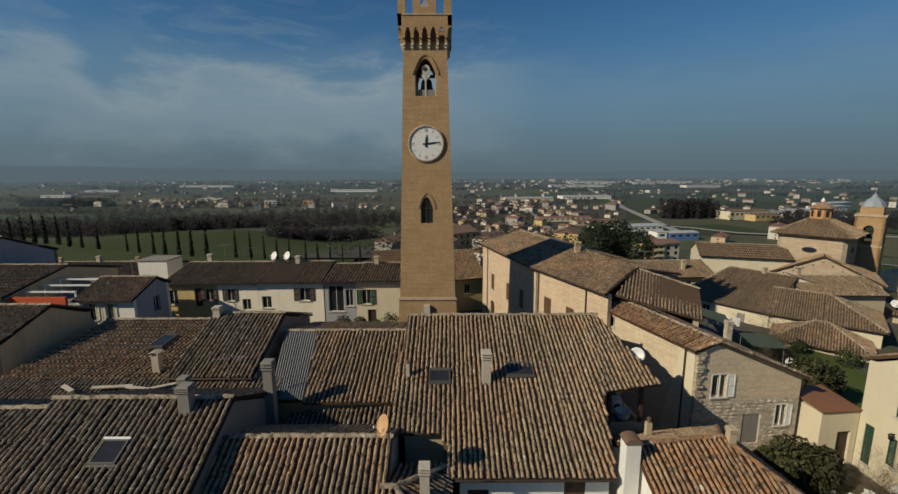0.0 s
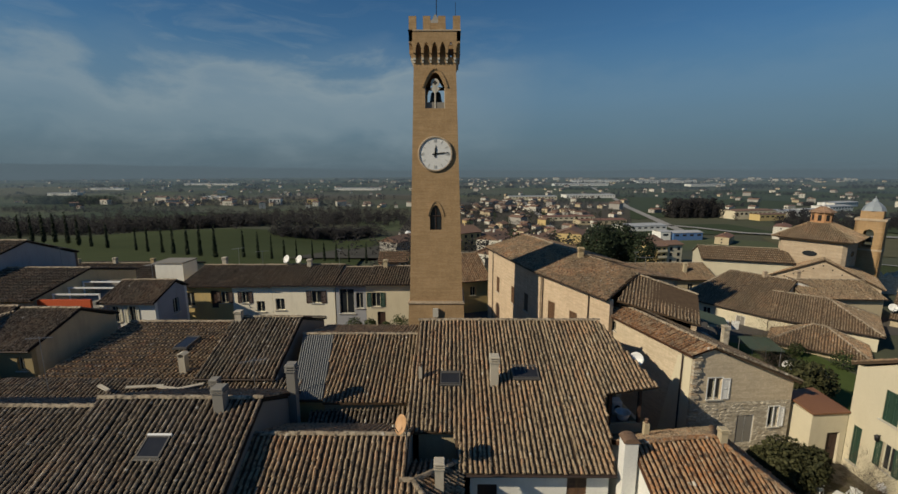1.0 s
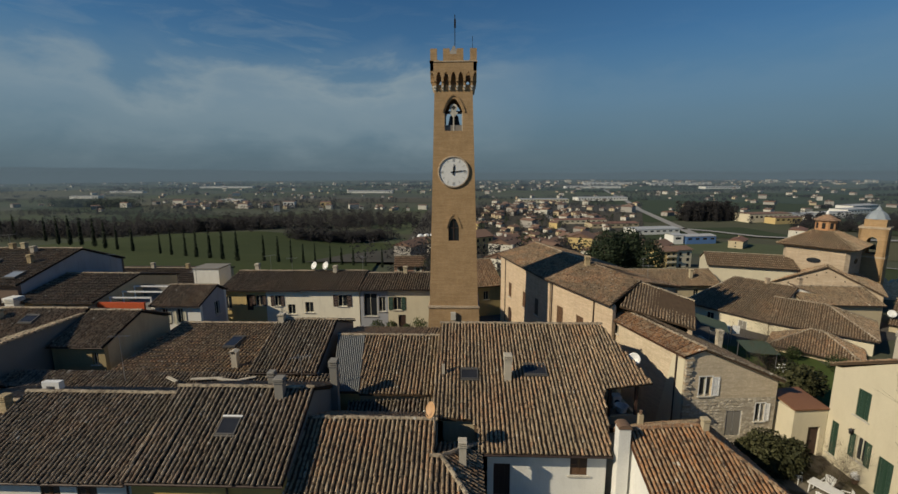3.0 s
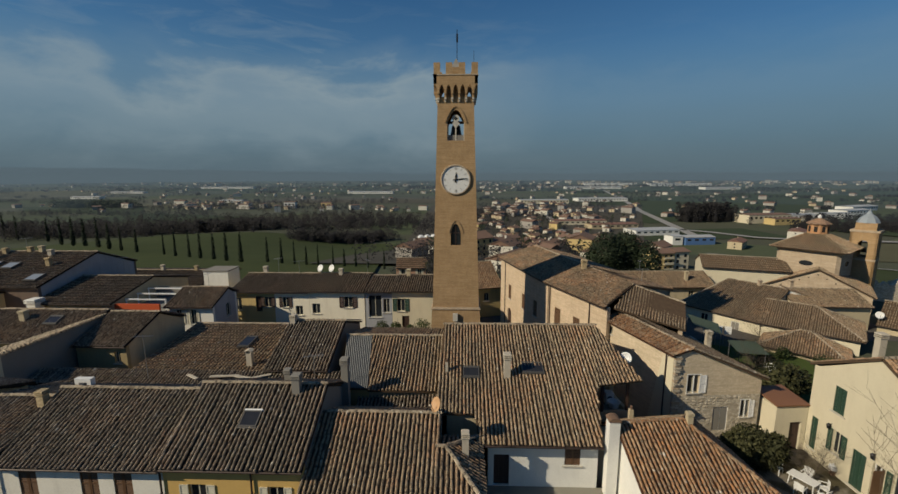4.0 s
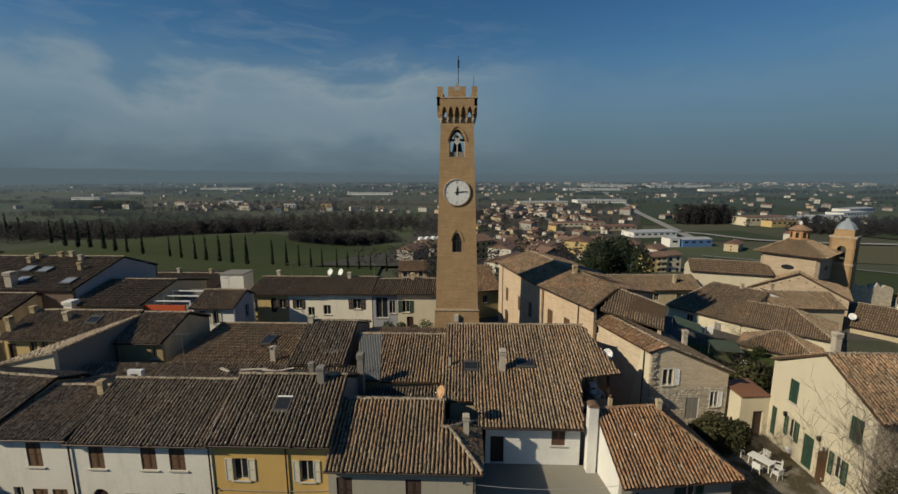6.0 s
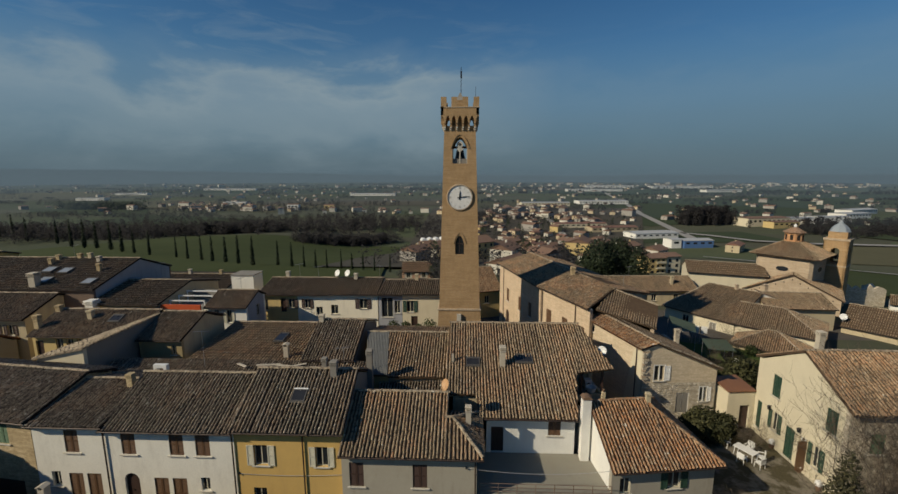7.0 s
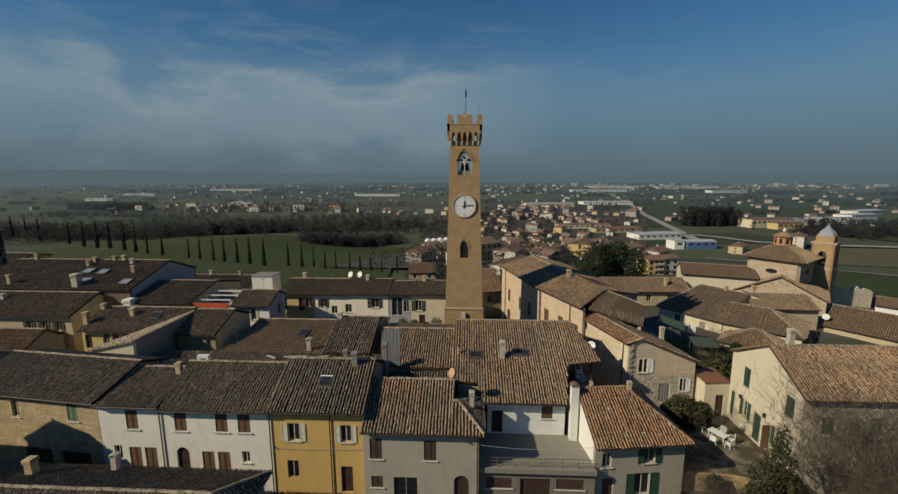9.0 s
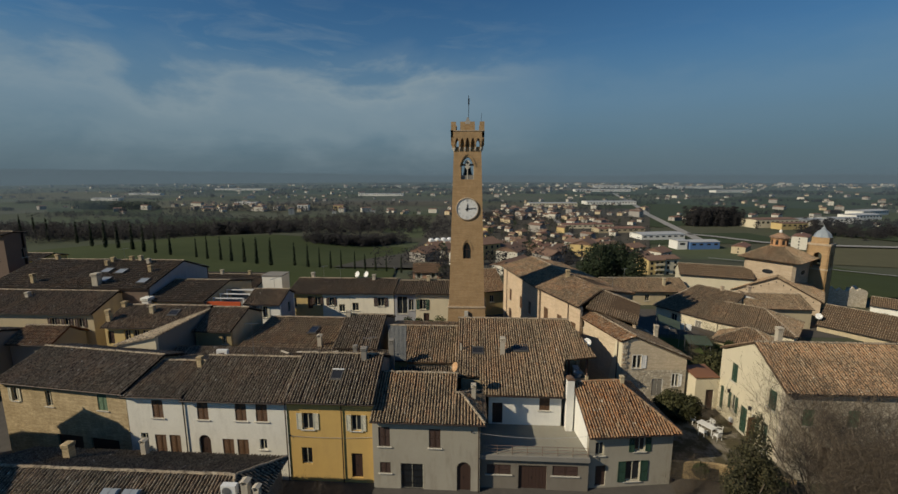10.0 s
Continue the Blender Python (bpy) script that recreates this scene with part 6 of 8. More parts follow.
ruin = thing("ruined_wall", pose(0, 0, 0), "broken rubble-stone wall beside the church", "wall")
rq = random.Random(8)
wall(ruin, (74.6, 70.6), (82.4, 70.2), -8, 0.9, M_STONE, top=[(0.8 * i, 1.4 + rq.uniform(-0.3, 0.9)) for i in range(10)] + [(7.8, 1.2)], th=0.6)
wall(ruin, (82.6, 70.8), (83.4, 76), -8, 0.8, M_STONE, top=[(i * 1.1, 1.2 + rq.uniform(-0.3, 0.6)) for i in range(5)], th=0.6)
gable_house("white_cottage", "small white cottage with two dark windows below the church", 80.6, 67.2, -42, 6.5, 5, -8, -0.5, 0.6, 2.5, -0.5, M_WHITE2, M_TILE, M_PAN, seed=331, pitch=0.3, step=0.6, left=[(1.0, -3.2, 0.7, 1.1, False, "glass"), (3.0, -3.2, 0.7, 1.1, False, "glass")], front=[(2.0, -3.2, 0.8, 1.2, False, "glass"), (4.2, -3.2, 0.8, 1.2, False, "glass")])

belfry = thing("church_bell_tower", pose(70.3, 68.5, 0, 0, 0, -50), "square brick bell tower with a pale domed cap", "bell tower")
sh = Shape()
for t in range(4):
    m = Matrix.Rotation(radians(90 * t), 4, "Z")
    for x0, z0, x1, z1 in ((-1.85, -10, 1.85, 7.2), (-1.85, 7.2, -0.65, 10.2), (0.65, 7.2, 1.85, 10.2), (-1.85, 10.2, 1.85, 11.6)):
        sh.box(x0, -1.85, z0, x1, -1.5, z1, m=m)
    for i in range(6):
        a, b = math.pi * i / 6, math.pi * (i + 1) / 6
        pa, pb = (-0.65 * math.cos(a), 9.55 + 0.65 * math.sin(a)), (-0.65 * math.cos(b), 9.55 + 0.65 * math.sin(b))
        sh.prism([m @ V((pa[0], -1.85, pa[1])), m @ V((pb[0], -1.85, pb[1])), m @ V((pb[0], -1.85, 10.2)), m @ V((pa[0], -1.85, 10.2))], m.to_3x3() @ V((0, 0.4, 0)))
part("shaft", sh, M_BRICK, belfry)
part("string_course", Shape().box(-1.92, -1.92, 6.6, 1.92, 1.92, 6.9), M_BRICK_OLD, belfry)
part("cornice", Shape().box(-1.97, -1.97, 11.6, 1.97, 1.97, 11.95), M_BRICK_OLD, belfry)
part("attic", Shape().box(-1.4, -1.4, 11.95, 1.4, 1.4, 13.2), M_BRICK, belfry)
part("cap", Shape().lathe([(1.6, 13.2), (1.5, 13.4), (1.3, 13.9), (0.85, 14.4), (0.45, 14.7), (0.3, 15.1), (0.08, 15.3), (0.05, 15.7)], n=8), M_LEAD, belfry, "pale lead dome")
belfry_bell = part("bell", Shape().lathe([(0.5, 7.9), (0.35, 8.3), (0.25, 8.8), (0.05, 8.9)], n=12), M_BELL, belfry)

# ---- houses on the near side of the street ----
fore = gable_house("street_side_house", "long low house with a brown tiled roof and roof windows", -36.5, -0.4, 0, 20.6, 7.2, EG, 3.75, 5.3, 3.8, 4.15, M_CEMENT, M_TILE_DARK, M_PAN_DARK, seed=201, hip_r=1.6, back_tile=M_TILE_BACK, singles=280, span=(0.55, 0.75))
nb = alley_house("street_side_house", "tall plain house with its gable to the street", -48.0, -2.5, 0, 7.0, 8.2, 10.85, 12.15, M_BEIGE, [], seed=211)
# out of view, added to lengthen the shadow on the brick house
alley_house("street_side_house", "unseen plain house added beside a taller gable for its shadow", -58.4, -2.5, 0, 10.3, 8.2, 9.9, 10.4, M_BEIGE, [], seed=214)
# the pale tops hold the reflected sky as plain colour
for x_ in (-25.75, -24.3):
    sd = thing("roof_dome", pose(x_, 1.3, 4.62, math.degrees(math.atan(0.41)), 0, 0), "roof light on a tiled roof with sky reflection painted pale on top", "roof light", "roof lights")
    part("kerb", Shape().box(0, 0, -0.05, 1.2, 0.8, 0.22), M_ZINC, sd)
    part("dome", Shape().box(0.04, 0.04, 0.22, 1.16, 0.76, 0.32, taper=0.12), M_SKYPANE, sd)
    part("rib", Shape().box(0.57, 0.02, 0.28, 0.63, 0.78, 0.34), M_ZINC, sd)
ac = thing("air_conditioner", pose(-17.7, 2.0, 4.72), "white box-shaped air conditioning unit on a roof", "air conditioner")
part("case", Shape().box(0, 0, 0.1, 1.0, 0.4, 0.85), M_WHITEP, ac)
part("fan_grille", Shape().lathe([(0.3, 0), (0.3, 0.03), (0.08, 0.05)], n=20, m=Matrix.Translation((0.4, -0.01, 0.47)) @ pose(0, 0, 0, 90)), M_ZINC, ac)
for x in (0.1, 0.8):
    part("foot", Shape().box(x, 0, 0, x + 0.1, 0.4, 0.1), M_ZINC, ac)
chimney(-15.95, 2.0, 4.5, 6.2, 0.5, M_IVORY, "tile", "pale chimney with a peaked tile cap")
chimney(-15.1, 1.8, 3.9, 6.0, 0.42, M_IVORY, "tile", "pale chimney with a peaked tile cap")
chimney(-31.6, 5.4, 4.6, 5.9, 0.6, M_BRICK_DULL, "slab", "brick chimney on a low roof")
chimney(-26.6, 6.6, 4.3, 5.6, 0.45, M_IVORY, "tile", "pale chimney with a peaked tile cap")

# ---- roof furniture ----
chimney(1.87, 18.9, 7.85, 9.65, 0.52, M_IVORY, "slab", "cream chimney with a slatted grey cap")
chimney(-10.97, 13.9, 9.2, 10.4, 0.52, M_CEMENT, "slab", "grey slatted chimney on the ridge")
chimney(-12.4, 16.0, 8.4, 9.7, 0.4, M_CEMENT, "slab", "grey slatted chimney behind the ridge")
chimney(-9.2, 17.7, 6.2, 9.7, 0.52, M_CEMENT, "slab", "tall grey chimney with a slatted cap")
chimney(-26.3, 13.6, 8.0, 9.3, 0.48, M_BRICK_DULL, "slab", "brown rendered chimney at the ridge")
chimney(-18.4, 22.7, 6.6, 8.1, 0.5, M_IVORY, "tile", "pale chimney with a peaked tile cap")
chimney(-15.6, 25.0, 9.5, 10.2, 0.5, M_IVORY, "slab")
chimney(20.9, 28.2, 6.7, 7.95, 0.46, M_STONE, "slab", "rough stone chimney on a shallow roof")
chimney(7.6, 14.0, 2.9, 8.0, 0.7, M_WHITE2, "mound", "tall white chimney with a clay tile cap")
chimney(33.0, 25.2, -0.4, 9.0, 0.6, M_IVORY, "slab", "tall pale chimney behind a ridge")
chimney(12.35, 14.75, 7.0, 7.85, 0.36, M_BEIGE, "slab", "small brown chimney on a red roof")
chimney(-1.05, 12.2, 6.5, 8.0, 0.42, M_IVORY, "slab", "small pale chimney on the hip")
chimney(9.9, 17.2, 5.7, 6.8, 0.3, M_BEIGE, "pot", "terracotta flue pipe with a flared top")
chimney(-2.35, 19.2, 8.05, 9.0, 0.22, M_IVORY, "pot", "short white flue pipe on a tiled roof")
chimney(-55.2, 34.6, 10.2, 12.0, 0.95, M_CHIM, "slab", "broad pale chimney with a brick top")
chimney(-46.3, 32.6, EG, 9.15, 1.1, M_WHITE2, "slab", "broad white chimney stack beside a tiled roof")
for x, y, z, h in ((-50.0, 38.4, 11.3, 1.1), (-58.3, 40.1, 11.8, 0.9), (-52.2, 41.0, 12.1, 0.8), (-58.4, 41.4, 12.2, 0.8), (-54.2, 41.9, 12.4, 0.8), (-55.7, 41.9, 12.4, 0.7), (-65.2, 34.9, 10.3, 1.4), (-68.2, 41.9, 12.4, 0.9),
                   (-44.7, 24.5, 8.5, 1.5), (-44.6, 26.85, 9.5, 0.8), (-40.3, 25.9, 9.1, 1.0), (-62.8, 31.7, 9.0, 0.9), (-57.6, 59.5, 6.0, 0.8), (-51.9, 59.5, 6.0, 1.0), (-46.1, 59.5, 6.0, 0.9),
                   (-28, 46.5, 8.5, 1.2), (-17.5, 45.8, 8.6, 1.0), (-8.5, 46, 8.4, 1.1), (12.6, 39.2, 10.6, 1.6), (38.5, 66.5, 3.3, 1.4)):
    chimney(x, y, z, z + h, 0.55, random.choice((M_CHIM, M_BRICK_DULL, M_BEIGE)), "slab", "pale rendered chimney on a tiled roof")
wb = thing("white_stack", pose(-38.0, 48.0, -0.4), "white rendered block rising behind tiled roofs", "stair head")
part("block", Shape().box(0.3, 0, -0.2, 3.8, 3, 8.95), M_WHITE2, wb)
part("coping", Shape().box(0.2, -0.1, 8.95, 3.9, 3.1, 9.1), M_CEMENT, wb)

skylight(-1.2, 18.72, 7.86, SM, 1.15, 0.85, label="flush roof window with a grey frame")
skylight(3.0, 19.1, 8.02, SM - 0.14, 1.5, 1.05, label="raised roof window with a dark frame")
skylight(-13.5, 11.85, 8.2, 0.5, 1.0, 0.95, label="roof window with a pale top frame", top=M_WHITEP)
skylight(-20.95, 25.5, 7.03, 0.083, 1.0, 1.75)
# panes pale with painted sky reflection
for x, y in ((-57.4, 37.6), (-55.0, 37.4), (-55.6, 35.0), (-49.6, 34.8)):
    skylight(x, y, 10.22 + 0.294 * (y - 33.95), 0.294, 1.4, 1.3, label="roof window with sky reflection painted on its pane", pane=M_SKYPANE)
skylight(-38.1, 25.4, 9.0, 0.44, 1.2, 0.9)
dish(-2.5, 13.05, 7.85, 9.1, 0.42, 212, M_DISH_O, "weathered orange satellite dish on a pole")
wd = dish(10.95, 21.2, 6.9, 8.4, 0.42, 240, M_WHITEP, "white satellite dish on a pole beside a roof edge")
part("bracket", Shape().tube((0, 0, 0.1), (0.35, -0.62, 0.0), 0.03, n=6).tube((0, 0, -0.4), (0.35, -0.62, -0.4), 0.03, n=6), M_ZINC, wd)
dish(-20.2, 46.2, 8.7, 9.5, 0.5, 235, M_WHITEP, "white satellite dish on a tiled roof")
dish(-18.7, 46.2, 8.7, 9.5, 0.5, 235, M_WHITEP, "white satellite dish on a tiled roof")
dish(57.4, 50.6, 1.3, 2.1, 0.5, 240, M_WHITEP, "white satellite dish at a low roof")
dish(31.9, 35.2, -0.4, 1.3, 0.45, 240, M_WHITEP, "white satellite dish in a garden")
for x, y, z, h, a in ((-24.3, 19.3, 7.25, 3.3, 8), (-11.5, 18.2, 7.7, 2.0, 200), (-46.5, 45, 9, 2.2, 10), (-26, 46, 8.75, 2.2, 50), (-23.2, 46, 8.6, 2.0, 20), (-30.4, 37.4, 9.1, 1.8, 80), (18.5, 37.5, 9.6, 2.0, 0), (31, 68.4, 4.0, 2.2, 40), (-14, 46, 8.6, 2.2, 120), (-60, 45.5, 11.5, 2.2, 60)):
    antenna(x, y, z, h, a)

def cable(a, b, sag, label):
    """A thin wire that hangs between two walls."""
    a, b = V(a), V(b)
    c = thing("cable", pose(*a), label, "cable", "overhead cables")
    sh, n = Shape(), 14
    pts = [(b - a) * (i / n) - V((0, 0, sag * 4 * (i / n) * (1 - i / n))) for i in range(n + 1)]
    for p, q in zip(pts, pts[1:]):
        sh.tube(p, q, 0.014, n=5, cap=False)
    part("wire", sh, M_CABLE, c)
    part("bracket", Shape().box(-0.04, -0.05, -0.06, 0.04, 0.2, 0.06), M_IRON, c)


cable((-1.2, 9.62, 5.1), (8.6, 10.5, 4.5), 0.35, "pale electric cable slung between two house fronts")
cable((-9.6, 10.1, 5.9), (-2.0, 9.62, 5.5), 0.25, "pale electric cable slung along a house front")
cable((-16.6, 10.12, 3.9), (-9.5, 10.12, 4.0), 0.12, "pale electric cable along a yellow house front")

# clutter between the ridges: old boards, a low gabled stair head, a lean-to
for i, (x, y, z, l, a) in enumerate(((-19.6, 19.1, 7.42, 2.6, 6), (-17.8, 19.2, 7.42, 1.8, -12), (-16.4, 19.0, 7.4, 1.6, 28), (-21.4, 19.3, 7.45, 1.5, -30))):
    b = thing("board", pose(x, y, z, 4, 0, a), "weathered pale plank lying on a roof", "plank", "loose boards on the roofs")
    part("plank", Shape().box(0, 0, 0, l * 0.8, 0.22, 0.06), M_CHIM, b)
    part("batten", Shape().box(l * 0.2, -0.1, -0.05, l * 0.2 + 0.08, 0.4, 0.0), M_BROWN_DK, b)
lean = thing("lean_to", pose(0, 0, 0), "low shaded lean-to with an old tiled roof", "lean-to")
tiled([V((-8.6, 16.0, 5.6)), V((-2.9, 16.0, 5.9)), V((-2.9, 18.6, 6.5)), V((-8.6, 18.6, 6.3))], M_TILE_DARK, M_PAN_DARK, lean, seed=223)
wall(lean, (-8.5, 16.2), (-2.9, 16.2), EG, 5.5, M_STONE)
vent = thing("roof_vent", pose(-25.6, 15.0, 8.6), "white metal roof vent bent over like a hook", "vent")
part("duct", Shape().box(0, 0, -0.3, 0.26, 0.3, 0.72), M_WHITEP, vent)
part("hood", Shape().box(0.26, 0, 0.46, 0.8, 0.3, 0.72), M_WHITEP, vent)
part("outlet", Shape().box(0.8, -0.02, 0.24, 1.06, 0.32, 0.72), M_WHITEP, vent)

# roof terrace with an orange parapet and a pergola
rt = thing("roof_terrace", pose(-38.35, 33.3, 0), "roof terrace with an orange parapet and white pergola beams", "terrace")
part("storey", Shape().box(0.05, 0.3, -0.5, 4.6, 6.2, 7.0), M_BEIGE, rt)
part("parapet", Shape().box(0, 0, 6.6, 4.9, 0.22, 8.4), M_ORANGE, rt)
part("deck", Shape().box(0.05, 0.22, 7.0, 4.65, 6.2, 7.3), M_CEMENT, rt)
part("back_wall", Shape().box(0.05, 6.2, 6.0, 4.65, 6.45, 8.6), M_CEMENT, rt)
for i in range(3):
    part("beam", Shape().box(0.1, 1.4 + 1.7 * i, 8.42 + 0.16 * i, 4.6, 1.56 + 1.7 * i, 8.55 + 0.16 * i), M_WHITEP, rt)
for x in (0.1, 4.5):
    for i in range(3):
        part("post", Shape().box(x, 1.42 + 1.7 * i, 7.3, x + 0.1, 1.54 + 1.7 * i, 8.42 + 0.16 * i), M_WHITEP, rt)

# ---- the garden beside the cream house ----
k = Mat("paving", 0.9, 0, 0.2)
M_PAVE = k.col(k.mix(k.ramp(k.noise(0.7, 5, 0.65), [(0.44, (0, 0, 0)), (0.56, (1, 1, 1))]), k.mix(k.noise(1.2, 6, 0.7), (0.12, 0.105, 0.08), (0.25, 0.225, 0.18)), k.mix(k.noise(5, 5, 0.7), (0.04, 0.036, 0.02), (0.10, 0.085, 0.05))))
terr = new("pavement", Shape().prism([V((16.4, 12.6, -0.5)), V((19.8, 12.4, -0.5)), V((25.2, 10.6, -0.5)), V((25.2, 22.4, -0.5)), V((22.3, 22.6, -0.5)), V((17.8, 21.6, -0.5))], (0, 0, 1.5)).mesh("pavement", M_PAVE))
tagged(terr, "raised garden terrace of worn pale paving", "terrace", kind="structure")
rw = thing("retaining_wall", pose(0, 0, 0), "ochre rubble-stone retaining wall below the garden", "wall")
wall(rw, (16.1, 12.3), (19.9, 12.1), -0.5, 1.15, M_STONE_OCHRE, th=0.3)
wall(rw, (19.9, 12.1), (25.2, 10.3), -0.5, 1.15, M_STONE_OCHRE, th=0.3)


def garden_table(x, y, z, turn):
    t = thing("garden_table", pose(x, y, z, 0, 0, turn), "white plastic garden table on a paved terrace", "table")
    part("top", Shape().box(-0.8, -0.42, 0.69, 0.8, 0.42, 0.73).box(-0.76, -0.38, 0.65, 0.76, 0.38, 0.69), M_WHITEP, t)
    for sx in (-0.7, 0.7):
        for sy in (-0.33, 0.33):
            part("leg", Shape().tube((sx, sy, 0), (sx * 0.95, sy * 0.95, 0.66), 0.03, 0.04, n=8), M_WHITEP, t)


def garden_chair():
    c = thing("garden_chair", pose(0, 0, 0), "white moulded plastic garden chair", "chair", "white garden chairs")
    part("seat", Shape().box(-0.24, -0.24, 0.40, 0.24, 0.24, 0.44), M_WHITEP, c)
    back = part("backrest", Shape().tube((-0.3, 0.27, 0.86), (0, 0.3, 0.92), 0.025, n=6).tube((0, 0.3, 0.92), (0.3, 0.27, 0.86), 0.025, n=6), M_WHITEP, c)
    slat = Shape().box(-0.05, 0.25, 0.42, 0.05, 0.28, 0.9).mesh("slat", M_WHITEP)
    for i in range(5):
        sl = part("slat", slat, M_WHITEP, back)
        sl.location = (-0.22 + 0.11 * i, 0, 0)
    for s in (-1, 1):
        part("armrest", Shape().box(s * 0.28 - 0.03, -0.22, 0.62, s * 0.28 + 0.03, 0.28, 0.66), M_WHITEP, c)
        for y in (-0.22, 0.22):
            part("leg", Shape().tube((s * 0.27, y * 1.1, 0), (s * 0.24, y, 0.42), 0.022, 0.03, n=6), M_WHITEP, c)
    return c


garden_table(21.7, 17.3, 1.0, -60)
gc = garden_chair()
gc.matrix_basis = pose(21.0, 18.7, 1.0, 0, 0, 30)
for x, y, a in ((22.6, 16.8, -120), (22.4, 17.9, -60), (21.0, 16.6, 120), (22.0, 16.0, 200)):
    copy_thing(gc, pose(x, y, 1.0, 0, 0, a))
for x, y, a in ((31.0, 33.5, 20), (30.2, 32.0, 100)):
    copy_thing(gc, pose(x, y, -0.4, 0, 0, a))


def potted_plant(x, y, z):
    c = thing("potted_plant", pose(x, y, z), "small green plant in a terracotta pot", "plant", "potted plants")
    part("pot", Shape().lathe([(0.14, 0), (0.2, 0.3), (0.23, 0.32), (0.2, 0.33)], n=12), M_POT, c)
    part("foliage", leaf_shape([(0, 0, 0.55, 0.28, 0.28, 0.28)], 90, 0.09, 5), M_LEAF, c)


# ---- trees ----
def foliage(name, c0, c1, c2):
    k = Mat(name, 0.75, 0, 0.25)
    c = k.ramp(k.geo.outputs["Random Per Island"], [(0.0, c0), (0.55, c1), (1.0, c2)])
    return k.col(k.mix(k.math("MULTIPLY", k.noise(1.2, 3), 0.5), c, c0))


M_LEAF = foliage("evergreen_leaves", (0.018, 0.03, 0.01), (0.04, 0.06, 0.018), (0.08, 0.095, 0.03))
M_CYP = foliage("cypress_leaves", (0.010, 0.018, 0.009), (0.020, 0.032, 0.014), (0.036, 0.048, 0.02))
M_OLIVE = foliage("olive_needles", (0.022, 0.022, 0.011), (0.048, 0.046, 0.021), (0.09, 0.08, 0.038))
M_HEDGE = foliage("hedge_leaves", (0.024, 0.027, 0.011), (0.048, 0.050, 0.019), (0.085, 0.082, 0.034))
M_TWIG = foliage("bare_twigs", (0.06, 0.046, 0.034), (0.095, 0.075, 0.055), (0.14, 0.112, 0.082))
M_WOOD = foliage("winter_wood", (0.034, 0.033, 0.035), (0.046, 0.044, 0.046), (0.062, 0.058, 0.059))
wt, wk = M_WOOD.node_tree.nodes, M_WOOD.node_tree.links      # light passes between thin bare twigs
w_tr, w_ms = wt.new("ShaderNodeBsdfTranslucent"), wt.new("ShaderNodeMixShader")
wk.new(wt["Principled BSDF"].inputs["Base Color"].links[0].from_socket, w_tr.inputs[0])
w_ms.inputs[0].default_value = 0.5
wk.new(wt["Principled BSDF"].outputs[0], w_ms.inputs[1])
wk.new(w_tr.outputs[0], w_ms.inputs[2])
wk.new(w_ms.outputs[0], wt["Material Output"].inputs[0])
k = Mat("bark", 0.95, 0, 0.1)
M_BARK = k.col(k.mix(k.noise(6, 5, 0.7, stretch=(1, 1, 0.3)), (0.06, 0.048, 0.036), (0.17, 0.14, 0.11)))


def leaf_shape(blobs, n, size, seed):
    """n small leaf clusters through the given ellipsoids (x, y, z, rx, ry, rz), denser towards their skins."""
    rng = np.random.default_rng(seed)
    B = np.array(blobs, float)
    wgt = B[:, 3] * B[:, 4] * B[:, 5]
    pick = B[rng.choice(len(B), n, p=wgt / wgt.sum())]
    d = rng.normal(size=(n, 3))
    d /= np.linalg.norm(d, axis=1)[:, None]
    r = rng.uniform(0.25, 1.0, n)[:, None] ** 0.45
    c = pick[:, :3] + d * r * pick[:, 3:]
    u = rng.normal(size=(n, 3))
    u /= np.linalg.norm(u, axis=1)[:, None]
    v = np.cross(u, d + 0.01)
    v /= np.linalg.norm(v, axis=1)[:, None] + 1e-9
    s = size * rng.uniform(0.6, 1.4, n)[:, None]
    q = np.stack([c - u * s, c + v * s * 0.55, c + u * s, c - v * s * 0.55], 1).reshape(-1, 3)
    me = bpy.data.meshes.new("leaves")
    me.from_pydata(q.tolist(), [], [(4 * i, 4 * i + 1, 4 * i + 2, 4 * i + 3) for i in range(n)])
    return me


def leafy(name, label, x, y, z, blobs, n, size, mat, seed, trunk=(2.0, 0.2), category="tree", group=""):
    t = thing(name, pose(x, y, z), label, category, group)
    sh = Shape().tube((0, 0, -0.5), (0.05, 0.03, trunk[0]), trunk[1], trunk[1] * 0.65, n=8)
    for i in range(5):
        a = i * 2.4 + seed
        sh.tube((0.03, 0.02, trunk[0] * 0.85), (math.cos(a) * 0.8, math.sin(a) * 0.8, trunk[0] * 1.5 + 0.2 * i), trunk[1] * 0.45, trunk[1] * 0.15, n=6)
    part("trunk", sh, M_BARK, t)
    me = leaf_shape(blobs, n, size, seed)
    me.materials.append(mat)
    part("crown", me, mat, t)
    return t


